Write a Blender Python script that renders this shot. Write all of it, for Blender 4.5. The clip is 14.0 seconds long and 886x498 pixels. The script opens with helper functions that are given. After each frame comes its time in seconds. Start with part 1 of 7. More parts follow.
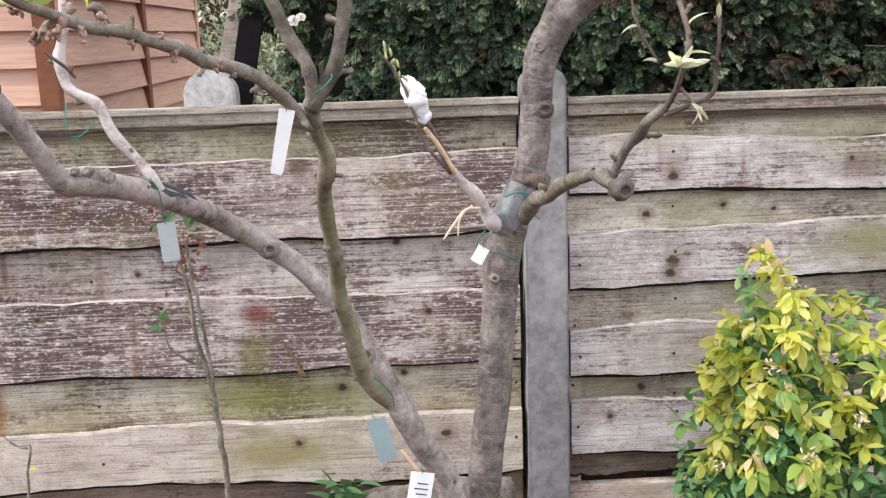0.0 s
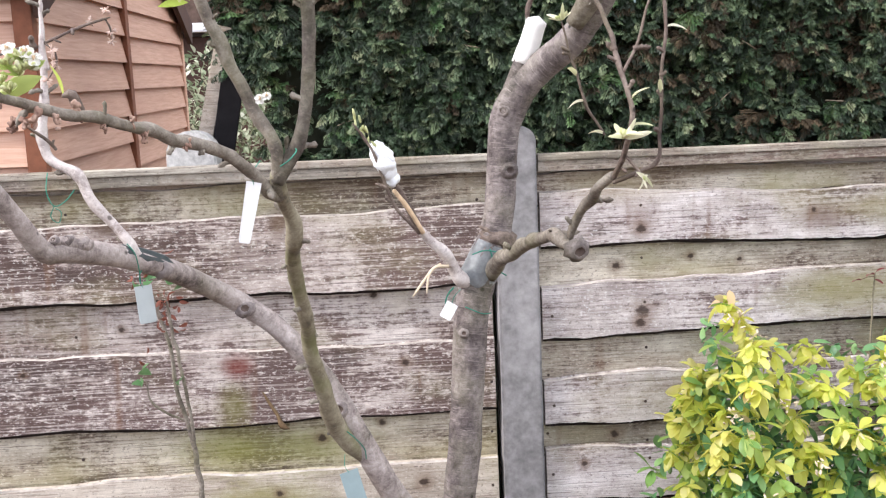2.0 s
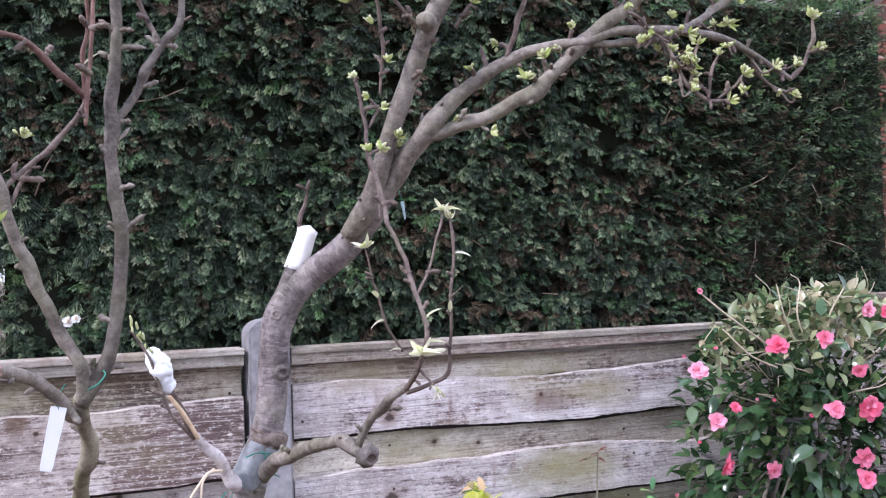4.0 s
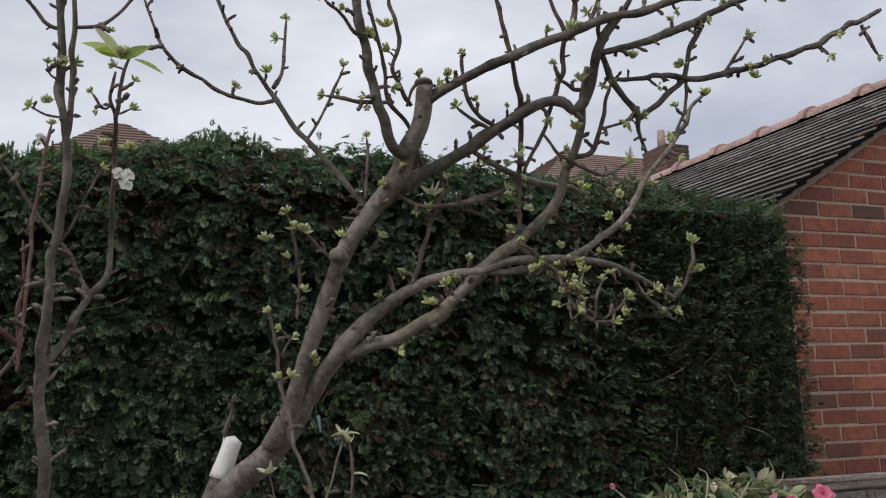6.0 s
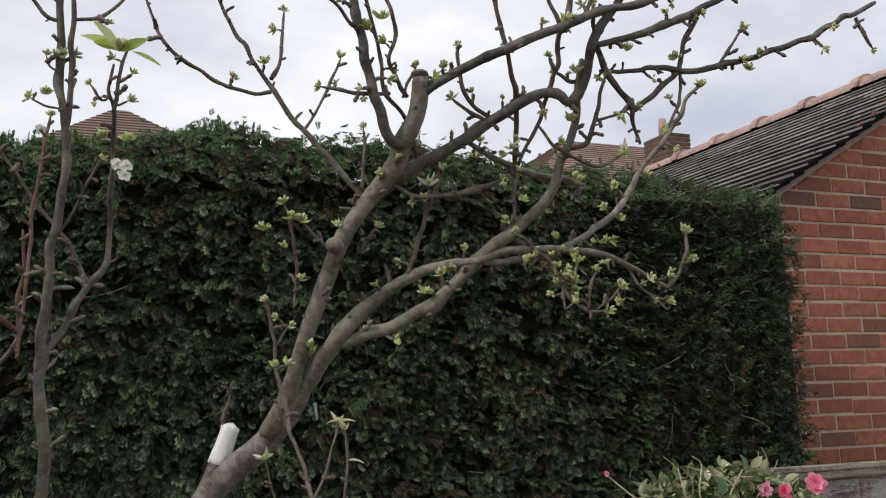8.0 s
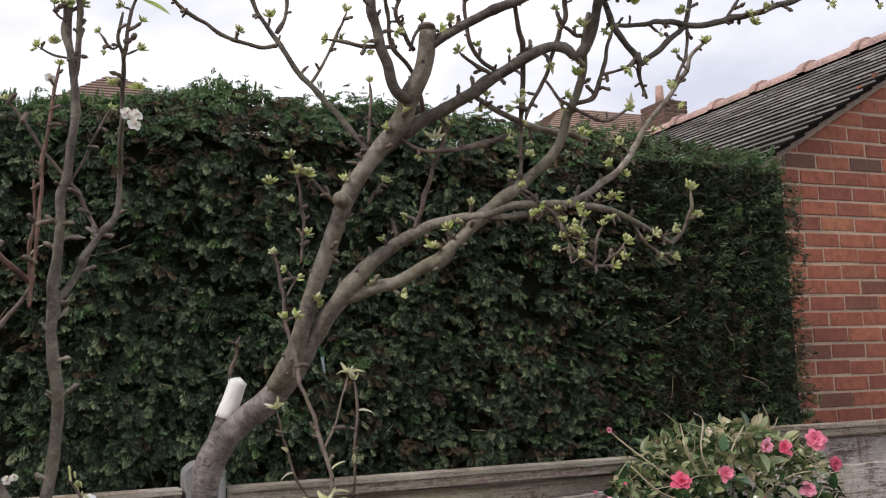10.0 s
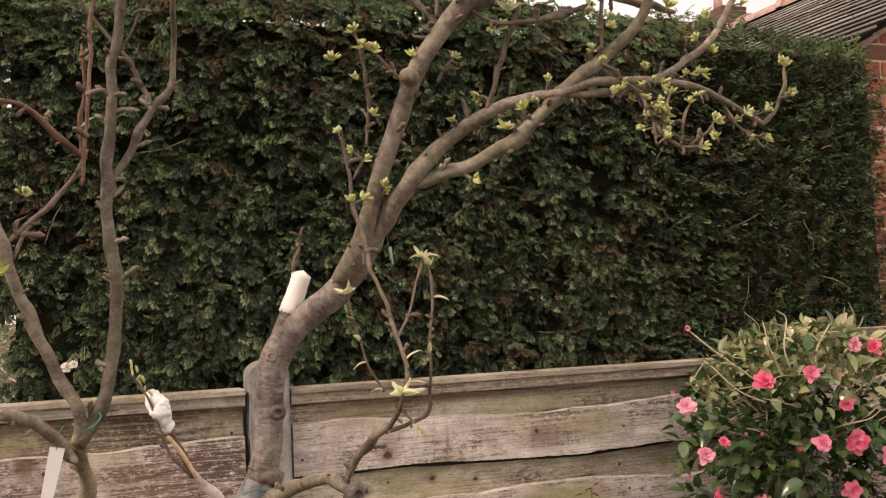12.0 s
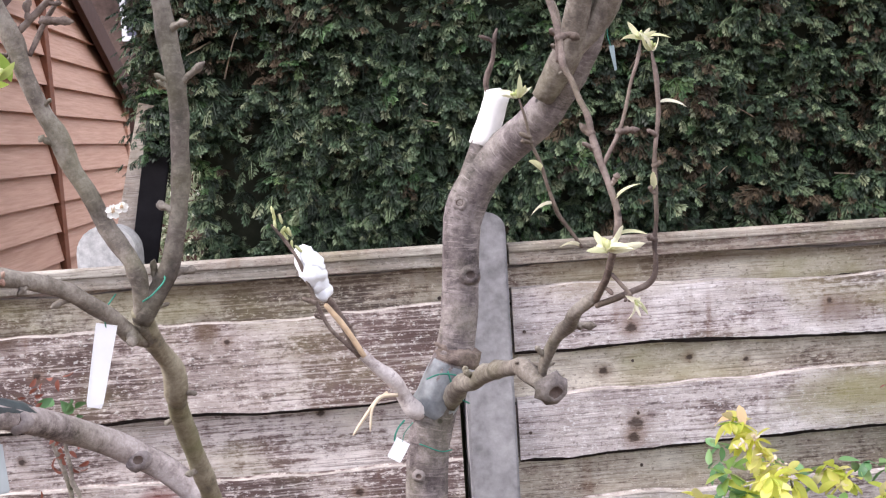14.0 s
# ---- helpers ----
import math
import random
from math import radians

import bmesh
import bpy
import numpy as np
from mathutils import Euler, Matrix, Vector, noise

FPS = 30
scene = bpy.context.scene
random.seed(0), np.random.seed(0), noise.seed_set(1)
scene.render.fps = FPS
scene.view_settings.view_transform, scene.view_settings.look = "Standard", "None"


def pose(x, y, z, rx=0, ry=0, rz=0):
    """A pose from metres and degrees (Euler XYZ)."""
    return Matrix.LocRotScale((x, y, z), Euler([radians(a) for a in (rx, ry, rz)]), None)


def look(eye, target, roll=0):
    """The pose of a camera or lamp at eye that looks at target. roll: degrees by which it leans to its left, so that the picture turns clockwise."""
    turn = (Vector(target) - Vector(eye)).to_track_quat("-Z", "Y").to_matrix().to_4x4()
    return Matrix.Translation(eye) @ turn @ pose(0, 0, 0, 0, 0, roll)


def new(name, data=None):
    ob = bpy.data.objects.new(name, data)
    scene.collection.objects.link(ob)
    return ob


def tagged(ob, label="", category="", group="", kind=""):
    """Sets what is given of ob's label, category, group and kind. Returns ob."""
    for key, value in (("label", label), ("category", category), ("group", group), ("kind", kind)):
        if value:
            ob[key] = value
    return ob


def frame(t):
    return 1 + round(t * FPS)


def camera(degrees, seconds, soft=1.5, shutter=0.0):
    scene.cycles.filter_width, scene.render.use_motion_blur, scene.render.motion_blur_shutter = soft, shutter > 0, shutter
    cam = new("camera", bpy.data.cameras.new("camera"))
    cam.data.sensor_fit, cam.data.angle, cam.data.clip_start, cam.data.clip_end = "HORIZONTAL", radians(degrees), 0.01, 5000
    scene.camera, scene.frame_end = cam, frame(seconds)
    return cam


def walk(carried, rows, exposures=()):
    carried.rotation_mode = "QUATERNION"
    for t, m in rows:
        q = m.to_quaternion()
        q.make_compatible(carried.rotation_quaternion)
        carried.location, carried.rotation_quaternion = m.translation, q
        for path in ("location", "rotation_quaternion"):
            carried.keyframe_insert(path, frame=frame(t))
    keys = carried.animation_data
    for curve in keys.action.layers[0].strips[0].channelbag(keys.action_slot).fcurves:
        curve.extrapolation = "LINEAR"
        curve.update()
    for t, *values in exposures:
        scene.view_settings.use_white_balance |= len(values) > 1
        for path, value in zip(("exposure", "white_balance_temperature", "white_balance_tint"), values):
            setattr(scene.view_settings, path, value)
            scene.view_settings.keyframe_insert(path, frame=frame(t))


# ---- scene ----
cam = camera(47.0, 14.0, soft=1.2)
PATH = [
    (0, (-0.163, 0.183, 1.138), (-0.049, 2.151, 0.801), -1.8),
    (0.5, (-0.16, 0.17, 1.144), (-0.049, 2.14, 0.82), -1.8),
    (1, (-0.165, 0.161, 1.15), (-0.051, 2.135, 0.849), -2.0),
    (1.5, (-0.154, 0.136, 1.156), (-0.044, 2.114, 0.884), -2.2),
    (2, (-0.117, 0.11, 1.18), (0.011, 2.089, 0.921), -2.3),
    (2.5, (-0.139, 0.101, 1.161), (0.097, 2.076, 0.951), -2.2),
    (3, (-0.179, 0.098, 1.211), (0.222, 2.051, 1.045), -1.8),
    (3.5, (-0.252, 0.099, 1.24), (0.346, 2.007, 1.17), -1.6),
    (4, (-0.301, 0.067, 1.272), (0.434, 1.926, 1.307), -1.7),
    (4.2, (-0.298, 0.03, 1.291), (0.462, 1.878, 1.363), -1.7),
    (6.3, (-0.256, -0.185, 1.367), (0.529, 1.62, 1.721), -2.3),
    (6.5, (-0.254, -0.189, 1.367), (0.53, 1.617, 1.72), -2.3),
    (7, (-0.246, -0.204, 1.371), (0.53, 1.608, 1.715), -2.0),
    (9.5, (-0.28, -0.2, 1.345), (0.518, 1.612, 1.628), -2.1),
    (10, (-0.281, -0.193, 1.335), (0.513, 1.624, 1.597), -2.1),
    (10.5, (-0.288, -0.179, 1.326), (0.503, 1.643, 1.56), -2.1),
    (11, (-0.296, -0.163, 1.322), (0.488, 1.668, 1.513), -2.2),
    (11.5, (-0.288, -0.128, 1.308), (0.464, 1.72, 1.455), -2.3),
    (12, (-0.274, -0.039, 1.281), (0.431, 1.83, 1.389), -2.4),
    (12.5, (-0.283, 0.108, 1.262), (0.378, 1.995, 1.32), -2.5),
    (13, (-0.287, 0.247, 1.235), (0.299, 2.159, 1.241), -3.0),
    (13.5, (-0.199, 0.370, 1.201), (0.225, 2.324, 1.161), -3.1),
    (14, (-0.022, 0.481, 1.226), (0.139, 2.470, 1.088), -3.5),
]
EXPOSURE = [(0.0, 0.68, 6330, 15), (1.5, 0.86, 6260, 15), (3.0, 1.05, 6080, 13), (3.6, 0.87, 5700, 17), (4.2, 0.68, 5520, 25), (5.5, -0.55, 6150, 11), (6.5, -0.86, 6250, 11), (7.0, -0.62, 6350, 11), (7.2, -0.58, 6350, 11),
            (9.3, -0.44, 6520, 12), (10.0, -0.25, 6500, 13), (10.5, 0.12, 6900, 13), (11.0, 0.46, 7200, 17), (11.5, 0.0, 8200, 19), (12.0, 0.15, 8600, 22), (12.5, 0.72, 7250, 20), (13.0, 0.88, 5950, 23), (14.0, 0.88, 6150, 20)]
walk(cam, [(t, look(eye, target, roll)) for t, eye, target, roll in PATH], EXPOSURE)

# ---- light: a bright, thinly overcast spring day ----
world = bpy.data.worlds.new("overcast_sky")
scene.world = world
world.use_nodes = True
wt = world.node_tree
wt.nodes.clear()


def wnode(kind, **values):
    n = wt.nodes.new(kind)
    for key, v in values.items():
        n.inputs[key].default_value = v
    return n


sky = wt.nodes.new("ShaderNodeTexSky")
sky.sky_type = "NISHITA"
sky.sun_disc = False
sky.sun_elevation = radians(41)
sky.sun_rotation = radians(-107)
sky.air_density, sky.dust_density = 1.0, 2.0
coord = wt.nodes.new("ShaderNodeTexCoord")
squash = wnode("ShaderNodeMapping", Scale=(1.0, 1.0, 2.6))
clouds = wnode("ShaderNodeTexNoise", Scale=2.3, Detail=7.0, Roughness=0.55)
cover = wt.nodes.new("ShaderNodeValToRGB")
cover.color_ramp.elements[0].position, cover.color_ramp.elements[0].color = 0.42, (9.2, 9.6, 10.9, 1)
cover.color_ramp.elements[1].position, cover.color_ramp.elements[1].color = 0.70, (16.2, 16.2, 16.4, 1)
blend = wt.nodes.new("ShaderNodeMix")
blend.data_type = "RGBA"
blend.inputs[0].default_value = 0.88
back = wnode("ShaderNodeBackground", Strength=0.10)
wout = wt.nodes.new("ShaderNodeOutputWorld")
wt.links.new(coord.outputs["Generated"], squash.inputs["Vector"])
wt.links.new(squash.outputs[0], clouds.inputs["Vector"])
# the cloud thins towards the east
split = wt.nodes.new("ShaderNodeSeparateXYZ")
thin = wt.nodes.new("ShaderNodeMath")
thin.operation = "MULTIPLY_ADD"
thin.inputs[1].default_value = 0.24
wt.links.new(coord.outputs["Generated"], split.inputs[0])
wt.links.new(split.outputs[0], thin.inputs[0])
wt.links.new(clouds.outputs["Fac"], thin.inputs[2])
wt.links.new(thin.outputs[0], cover.inputs[0])
wt.links.new(sky.outputs[0], blend.inputs[6])
wt.links.new(cover.outputs[0], blend.inputs[7])
wt.links.new(blend.outputs[2], back.inputs["Color"])
wt.links.new(back.outputs[0], wout.inputs[0])

sun_data = bpy.data.lights.new("sun", "SUN")
sun_data.energy, sun_data.angle, sun_data.color = 2.4, radians(12), (1.0, 0.94, 0.86)
sun = new("sun", sun_data)
sun.matrix_world = look((-5.6, 0.2, 6.3), (0.4, 2.0, 0.8))


# ---- materials ----
class Shade:
    """A small helper round a node material."""

    def __init__(self, name, roughness=0.8, specular=0.3):
        self.m = bpy.data.materials.new(name)
        self.m.use_nodes = True
        self.t = self.m.node_tree
        self.b = self.t.nodes["Principled BSDF"]
        self.b.inputs["Roughness"].default_value = roughness
        self.b.inputs["Specular IOR Level"].default_value = specular

    def node(self, kind, **values):
        n = self.t.nodes.new(kind)
        for key, v in values.items():
            sock = n.inputs[key.replace("_", " ")]
            if isinstance(v, bpy.types.NodeSocket):
                self.t.links.new(v, sock)
            else:
                sock.default_value = v
        return n

    def link(self, a, b):
        self.t.links.new(a, b)

    def coords(self, out="Object", scale=(1, 1, 1), shift=True):
        c = self.t.nodes.new("ShaderNodeTexCoord").outputs[out]
        if shift:
            info = self.t.nodes.new("ShaderNodeObjectInfo")
            far = self.math("MULTIPLY", info.outputs["Random"], 37.0)
            add = self.t.nodes.new("ShaderNodeVectorMath")
            self.link(c, add.inputs[0])
            self.link(far, add.inputs[1])
            c = add.outputs[0]
        return self.node("ShaderNodeMapping", Vector=c, Scale=scale).outputs[0]

    def noise(self, vec, scale, detail=4.0, rough=0.55, distort=0.0):
        return self.node("ShaderNodeTexNoise", Vector=vec, Scale=scale, Detail=detail, Roughness=rough, Distortion=distort).outputs["Fac"]

    def math(self, op, a, b=0.0):
        n = self.t.nodes.new("ShaderNodeMath")
        n.operation = op
        for sock, v in ((n.inputs[0], a), (n.inputs[1], b)):
            if isinstance(v, bpy.types.NodeSocket):
                self.link(v, sock)
            else:
                sock.default_value = v
        return n.outputs[0]

    def ramp(self, fac, *stops):
        r = self.t.nodes.new("ShaderNodeValToRGB")
        e = r.color_ramp.elements
        while len(e) < len(stops):
            e.new(0.5)
        for el, (p, c) in zip(e, stops):
            el.position, el.color = p, (*c, 1) if len(c) == 3 else c
        self.link(fac, r.inputs[0])
        return r.outputs[0]

    def step(self, fac, lo, hi):
        return self.node("ShaderNodeMapRange", Value=fac, From_Min=lo, From_Max=hi).outputs[0]

    def mix(self, fac, a, b, mode="MIX"):
        n = self.t.nodes.new("ShaderNodeMix")
        n.data_type, n.blend_type = "RGBA", mode
        for sock, v in ((n.inputs[0], fac), (n.inputs[6], a), (n.inputs[7], b)):
            if isinstance(v, bpy.types.NodeSocket):
                self.link(v, sock)
            else:
                sock.default_value = v if isinstance(v, float) else (*v, 1)
        return n.outputs[2]

    def color(self, c):
        self.link(c, self.b.inputs["Base Color"])
        return self

    def rough(self, fac):
        self.link(fac, self.b.inputs["Roughness"])
        return self

    def bump(self, height, strength=0.5, distance=0.004):
        n = self.node("ShaderNodeBump", Strength=strength, Distance=distance, Height=height)
        self.link(n.outputs[0], self.b.inputs["Normal"])
        return self


def weathered_wood(name, pale, mid, dark, stain, moss=0.5, cover=0.5, spots=(), knots=()):
    """Silvered sawn board: straight fine ridges, a thin wash of old stain, crumbling flakes of it, knots, rust, algae
    and painted rail shade.
    """
    s = Shade(name, 0.85, 0.2)
    v = s.coords()
    at = lambda x, y, z: s.node("ShaderNodeMapping", Vector=v, Scale=(x, y, z)).outputs[0]
    ridge = s.noise(at(2.6, 1.0, 95.0), 2.0, 4.0, 0.62, 0.15)
    patch = s.noise(at(9.0, 3.0, 20.0), 1.5, 5.0, 0.66, 0.4)
    fine = s.noise(at(5.0, 2.0, 260.0), 1.6, 4.0, 0.65)
    tone = s.noise(at(1.3, 1.0, 3.2), 1.6, 5.0, 0.62)
    broad = s.noise(at(2.2, 2.0, 4.6), 1.5, 4.0, 0.60, 0.3)
    runs = s.noise(at(24.0, 2.0, 2.4), 1.3, 4.0, 0.6)
    flake = s.noise(at(42.0, 10.0, 78.0), 1.5, 6.0, 0.72)
    crumb = s.noise(at(16.0, 6.0, 110.0), 2.0, 4.0, 0.7)
    tones = s.math("ADD", s.math("MULTIPLY", tone, 0.62), s.math("MULTIPLY", patch, 0.38))
    base = s.ramp(tones, (0.38, tuple(a * 0.6 + b * 0.4 for a, b in zip(dark, mid))), (0.48, mid), (0.58, pale))
    base = s.mix(s.math("MULTIPLY", s.step(ridge, 0.47, 0.36), 0.38), base, dark)
    base = s.mix(s.math("MULTIPLY", s.step(fine, 0.47, 0.33), 0.45), base, dark)
    base = s.mix(s.math("MULTIPLY", s.step(fine, 0.55, 0.68), 0.45), base, tuple(min(0.8, c * 1.14) for c in pale))
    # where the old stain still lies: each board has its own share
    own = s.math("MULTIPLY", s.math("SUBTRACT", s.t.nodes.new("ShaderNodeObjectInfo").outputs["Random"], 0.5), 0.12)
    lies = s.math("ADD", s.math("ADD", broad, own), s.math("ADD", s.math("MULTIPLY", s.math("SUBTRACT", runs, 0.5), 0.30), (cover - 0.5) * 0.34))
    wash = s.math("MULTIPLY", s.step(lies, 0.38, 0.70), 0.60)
    washed = s.ramp(s.noise(at(3.0, 1.0, 6.0), 1.7, 4.0, 0.6), (0.38, tuple(c * 2.2 for c in stain)), (0.50, (stain[0] * 3.9, stain[1] * 3.6, stain[2] * 3.7)), (0.62, (stain[0] * 2.9, stain[1] * 2.6, stain[2] * 2.2)))
    base = s.mix(wash, base, washed)
    broken = s.math("ADD", s.math("MULTIPLY", flake, 0.62), s.math("ADD", s.math("MULTIPLY", crumb, 0.38), s.math("ADD", s.math("MULTIPLY", s.math("SUBTRACT", lies, 0.5), 0.85), s.math("MULTIPLY", s.math("SUBTRACT", 0.5, ridge), 0.40))))
    left = s.step(broken, 0.52, 0.64)
    base = s.mix(s.math("MULTIPLY", left, 0.78), base, s.ramp(tone, (0.40, stain), (0.60, (stain[0] * 2.0, stain[1] * 1.8, stain[2] * 1.8))))
    # bare pale flecks inside the stain
    base = s.mix(s.math("MULTIPLY", s.math("MULTIPLY", s.step(s.math("ADD", s.math("MULTIPLY", flake, 0.5), s.math("MULTIPLY", crumb, 0.5)), 0.455, 0.40), s.step(lies, 0.42, 0.55)), 0.75), base, pale)
    # saw ridges stay bare and pale where the hollows keep the stain
    base = s.mix(s.math("MULTIPLY", s.math("MULTIPLY", s.step(ridge, 0.52, 0.60), s.step(lies, 0.40, 0.60)), 0.34), base, pale)
    base = s.mix(s.math("MULTIPLY", s.step(s.math("ADD", s.math("MULTIPLY", ridge, 0.5), s.math("MULTIPLY", fine, 0.5)), 0.46, 0.38), 0.42), base, tuple(c * 0.6 for c in dark))
    speck = s.noise(at(52.0, 20.0, 85.0), 2.0, 3.0, 0.6)
    base = s.mix(s.math("MULTIPLY", s.step(speck, 0.60, 0.66), 0.55), base, tuple(c * 0.55 for c in dark))
    base = s.mix(s.math("MULTIPLY", s.step(speck, 0.40, 0.34), 0.50), base, tuple(min(0.8, c * 1.15) for c in pale))
    green = s.noise(at(2.4, 1.0, 3.6), 1.1, 4.0, 0.6)
    base = s.mix(s.math("MULTIPLY", s.step(green, 0.52, 0.68), moss * 0.8), base, (0.29, 0.265, 0.11))
    if spots or knots:
        w = s.coords("Object", shift=False)

    def away(cx, cz, rx, rz):
        far = s.node("ShaderNodeVectorMath", Vector=s.node("ShaderNodeMapping", Vector=w, Location=(-cx / rx, 0, -cz / rz), Scale=(1 / rx, 0, 1 / rz)).outputs[0])
        far.operation = "LENGTH"
        return far.outputs["Value"]

    # patches of yellow-green algae by the tree, a few rust runs from its nails, rail shadow painted as brown strips
    rag = s.math("ADD", s.math("MULTIPLY", broad, 0.7), s.math("MULTIPLY", flake, 0.6))
    for (cx, cz, rx, rz, col, amount) in spots:
        base = s.mix(s.math("MULTIPLY", s.step(s.math("ADD", away(cx, cz, rx, rz), s.math("MULTIPLY", rag, 1.5)), 2.15, 1.25), amount), base, col)
    # knots: a brown halo round a dark heart
    for cx, cz, r in knots:
        near = s.math("ADD", away(cx, cz, r * 1.15, r), s.math("MULTIPLY", s.math("SUBTRACT", flake, 0.5), 1.6))
        base = s.mix(s.math("MULTIPLY", s.step(near, 2.0, 0.7), 0.55), base, (0.17, 0.105, 0.065))
        base = s.mix(s.math("MULTIPLY", s.step(near, 0.85, 0.45), 0.85), base, (0.035, 0.022, 0.016))
    rust = s.noise(at(9.0, 2.0, 1.1), 1.3, 3.0, 0.6)
    base = s.mix(s.math("MULTIPLY", s.step(rust, 0.63, 0.73), 0.5), base, (0.17, 0.085, 0.045))
    s.color(base)
    s.bump(s.math("ADD", s.math("MULTIPLY", ridge, 0.8), s.math("ADD", s.math("MULTIPLY", left, 0.35), s.math("MULTIPLY", fine, 0.5))), 0.6, 0.003)
    return s.m


# entries at z 1.015 paint the top rails' shadow as brown strips
ALGAE_AND_SHADE = ((-0.50, 0.345, 0.17, 0.075, (0.27, 0.27, 0.06), 0.7), (-0.30, 0.33, 0.16, 0.06, (0.24, 0.24, 0.07), 0.6), (-0.46, 0.20, 0.19, 0.06, (0.24, 0.22, 0.06), 0.7), (-0.50, 0.46, 0.05, 0.07, (0.16, 0.15, 0.045), 0.7),
         (-0.485, 0.567, 0.045, 0.035, (0.16, 0.035, 0.025), 0.8), (-1.15, 0.34, 0.022, 0.11, (0.30, 0.15, 0.05), 0.8), (-1.10, 0.70, 0.012, 0.09, (0.11, 0.06, 0.04), 0.7), (-0.785, 0.935, 0.055, 0.03, (0.10, 0.065, 0.045), 0.8), (-0.362, 0.930, 0.032, 0.038, (0.13, 0.085, 0.05), 0.8), (-1.05, 1.015, 0.35, 0.02, (0.11, 0.075, 0.05), 0.7), (-0.2, 1.015, 0.4, 0.02, (0.12, 0.085, 0.055), 0.6))
MOSS_AND_SHADE = ((1.10, 0.69, 0.20, 0.07, (0.26, 0.24, 0.08), 0.6), (1.28, 0.52, 0.14, 0.10, (0.24, 0.22, 0.07), 0.6), (0.50, 0.99, 0.20, 0.05, (0.30, 0.24, 0.12), 0.5), (0.42, 0.33, 0.12, 0.06, (0.30, 0.26, 0.14), 0.5), (0.80, 1.015, 0.5, 0.018, (0.13, 0.09, 0.06), 0.7), (0.565, 0.90, 0.05, 0.05, (0.20, 0.13, 0.10), 0.5), (1.05, 0.88, 0.09, 0.04, (0.16, 0.10, 0.09), 0.6), (1.20, 0.90, 0.14, 0.05, (0.27, 0.24, 0.08), 0.5))
LEFT_KNOTS = ((-0.132, 0.729, 0.012), (-0.286, 0.358, 0.013), (-0.777, 0.672, 0.010), (-0.127, 0.390, 0.010), (-0.024, 0.232, 0.016), (-0.06, 0.555, 0.012), (-0.40, 0.225, 0.012), (-1.02, 0.575, 0.009), (-0.72, 0.86, 0.011), (-0.32, 0.905, 0.008))
RIGHT_KNOTS = ((0.562, 0.872, 0.016), (0.501, 0.774, 0.013), (0.564, 0.655, 0.022), (0.558, 0.625, 0.016), (0.490, 0.320, 0.015), (0.401, 0.255, 0.010), (0.776, 0.304, 0.010), (0.832, 0.777, 0.009), (0.70, 0.79, 0.010), (1.02, 0.90, 0.010))
FENCE_WOOD = weathered_wood("stained_fence_wood", (0.75, 0.685, 0.625), (0.48, 0.415, 0.37), (0.18, 0.14, 0.12), (0.048, 0.028, 0.024), 0.40, 0.68, ALGAE_AND_SHADE, LEFT_KNOTS)
FENCE_DARK = weathered_wood("heavily_stained_fence_wood", (0.74, 0.675, 0.62), (0.45, 0.39, 0.35), (0.16, 0.125, 0.11), (0.045, 0.026, 0.023), 0.35, 0.84, ALGAE_AND_SHADE, LEFT_KNOTS)
FENCE_MIXED = weathered_wood("part_stained_fence_wood", (0.72, 0.66, 0.53), (0.48, 0.42, 0.32), (0.19, 0.15, 0.115), (0.052, 0.035, 0.027), 0.60, 0.58, ALGAE_AND_SHADE, LEFT_KNOTS)
FENCE_LOW = weathered_wood("bare_low_board", (0.66, 0.60, 0.51), (0.50, 0.435, 0.36), (0.23, 0.185, 0.145), (0.08, 0.060, 0.048), 0.50, 0.10, ALGAE_AND_SHADE, LEFT_KNOTS)
FENCE_BARE = weathered_wood("worn_fence_wood", (0.76, 0.71, 0.685), (0.53, 0.48, 0.45), (0.21, 0.17, 0.155), (0.058, 0.037, 0.034), 0.45, 0.44, MOSS_AND_SHADE, RIGHT_KNOTS)
FENCE_OCHRE = weathered_wood("algae_tinted_fence_wood", (0.70, 0.65, 0.54), (0.47, 0.415, 0.33), (0.19, 0.15, 0.115), (0.058, 0.038, 0.030), 0.70, 0.44, MOSS_AND_SHADE, RIGHT_KNOTS)
PALE_WOOD = weathered_wood("pale_weathered_wood", (0.62, 0.555, 0.47), (0.47, 0.40, 0.32), (0.24, 0.19, 0.15), (0.26, 0.19, 0.15), 0.25, 0.2)
CAP_WOOD = weathered_wood("grey_cap_wood", (0.45, 0.415, 0.35), (0.30, 0.27, 0.22), (0.13, 0.11, 0.085), (0.10, 0.075, 0.06), 0.35, 0.40)
ROT_WOOD = weathered_wood("damp_dark_wood", (0.30, 0.23, 0.175), (0.19, 0.14, 0.105), (0.08, 0.058, 0.046), (0.045, 0.035, 0.028), 0.2, 0.5)


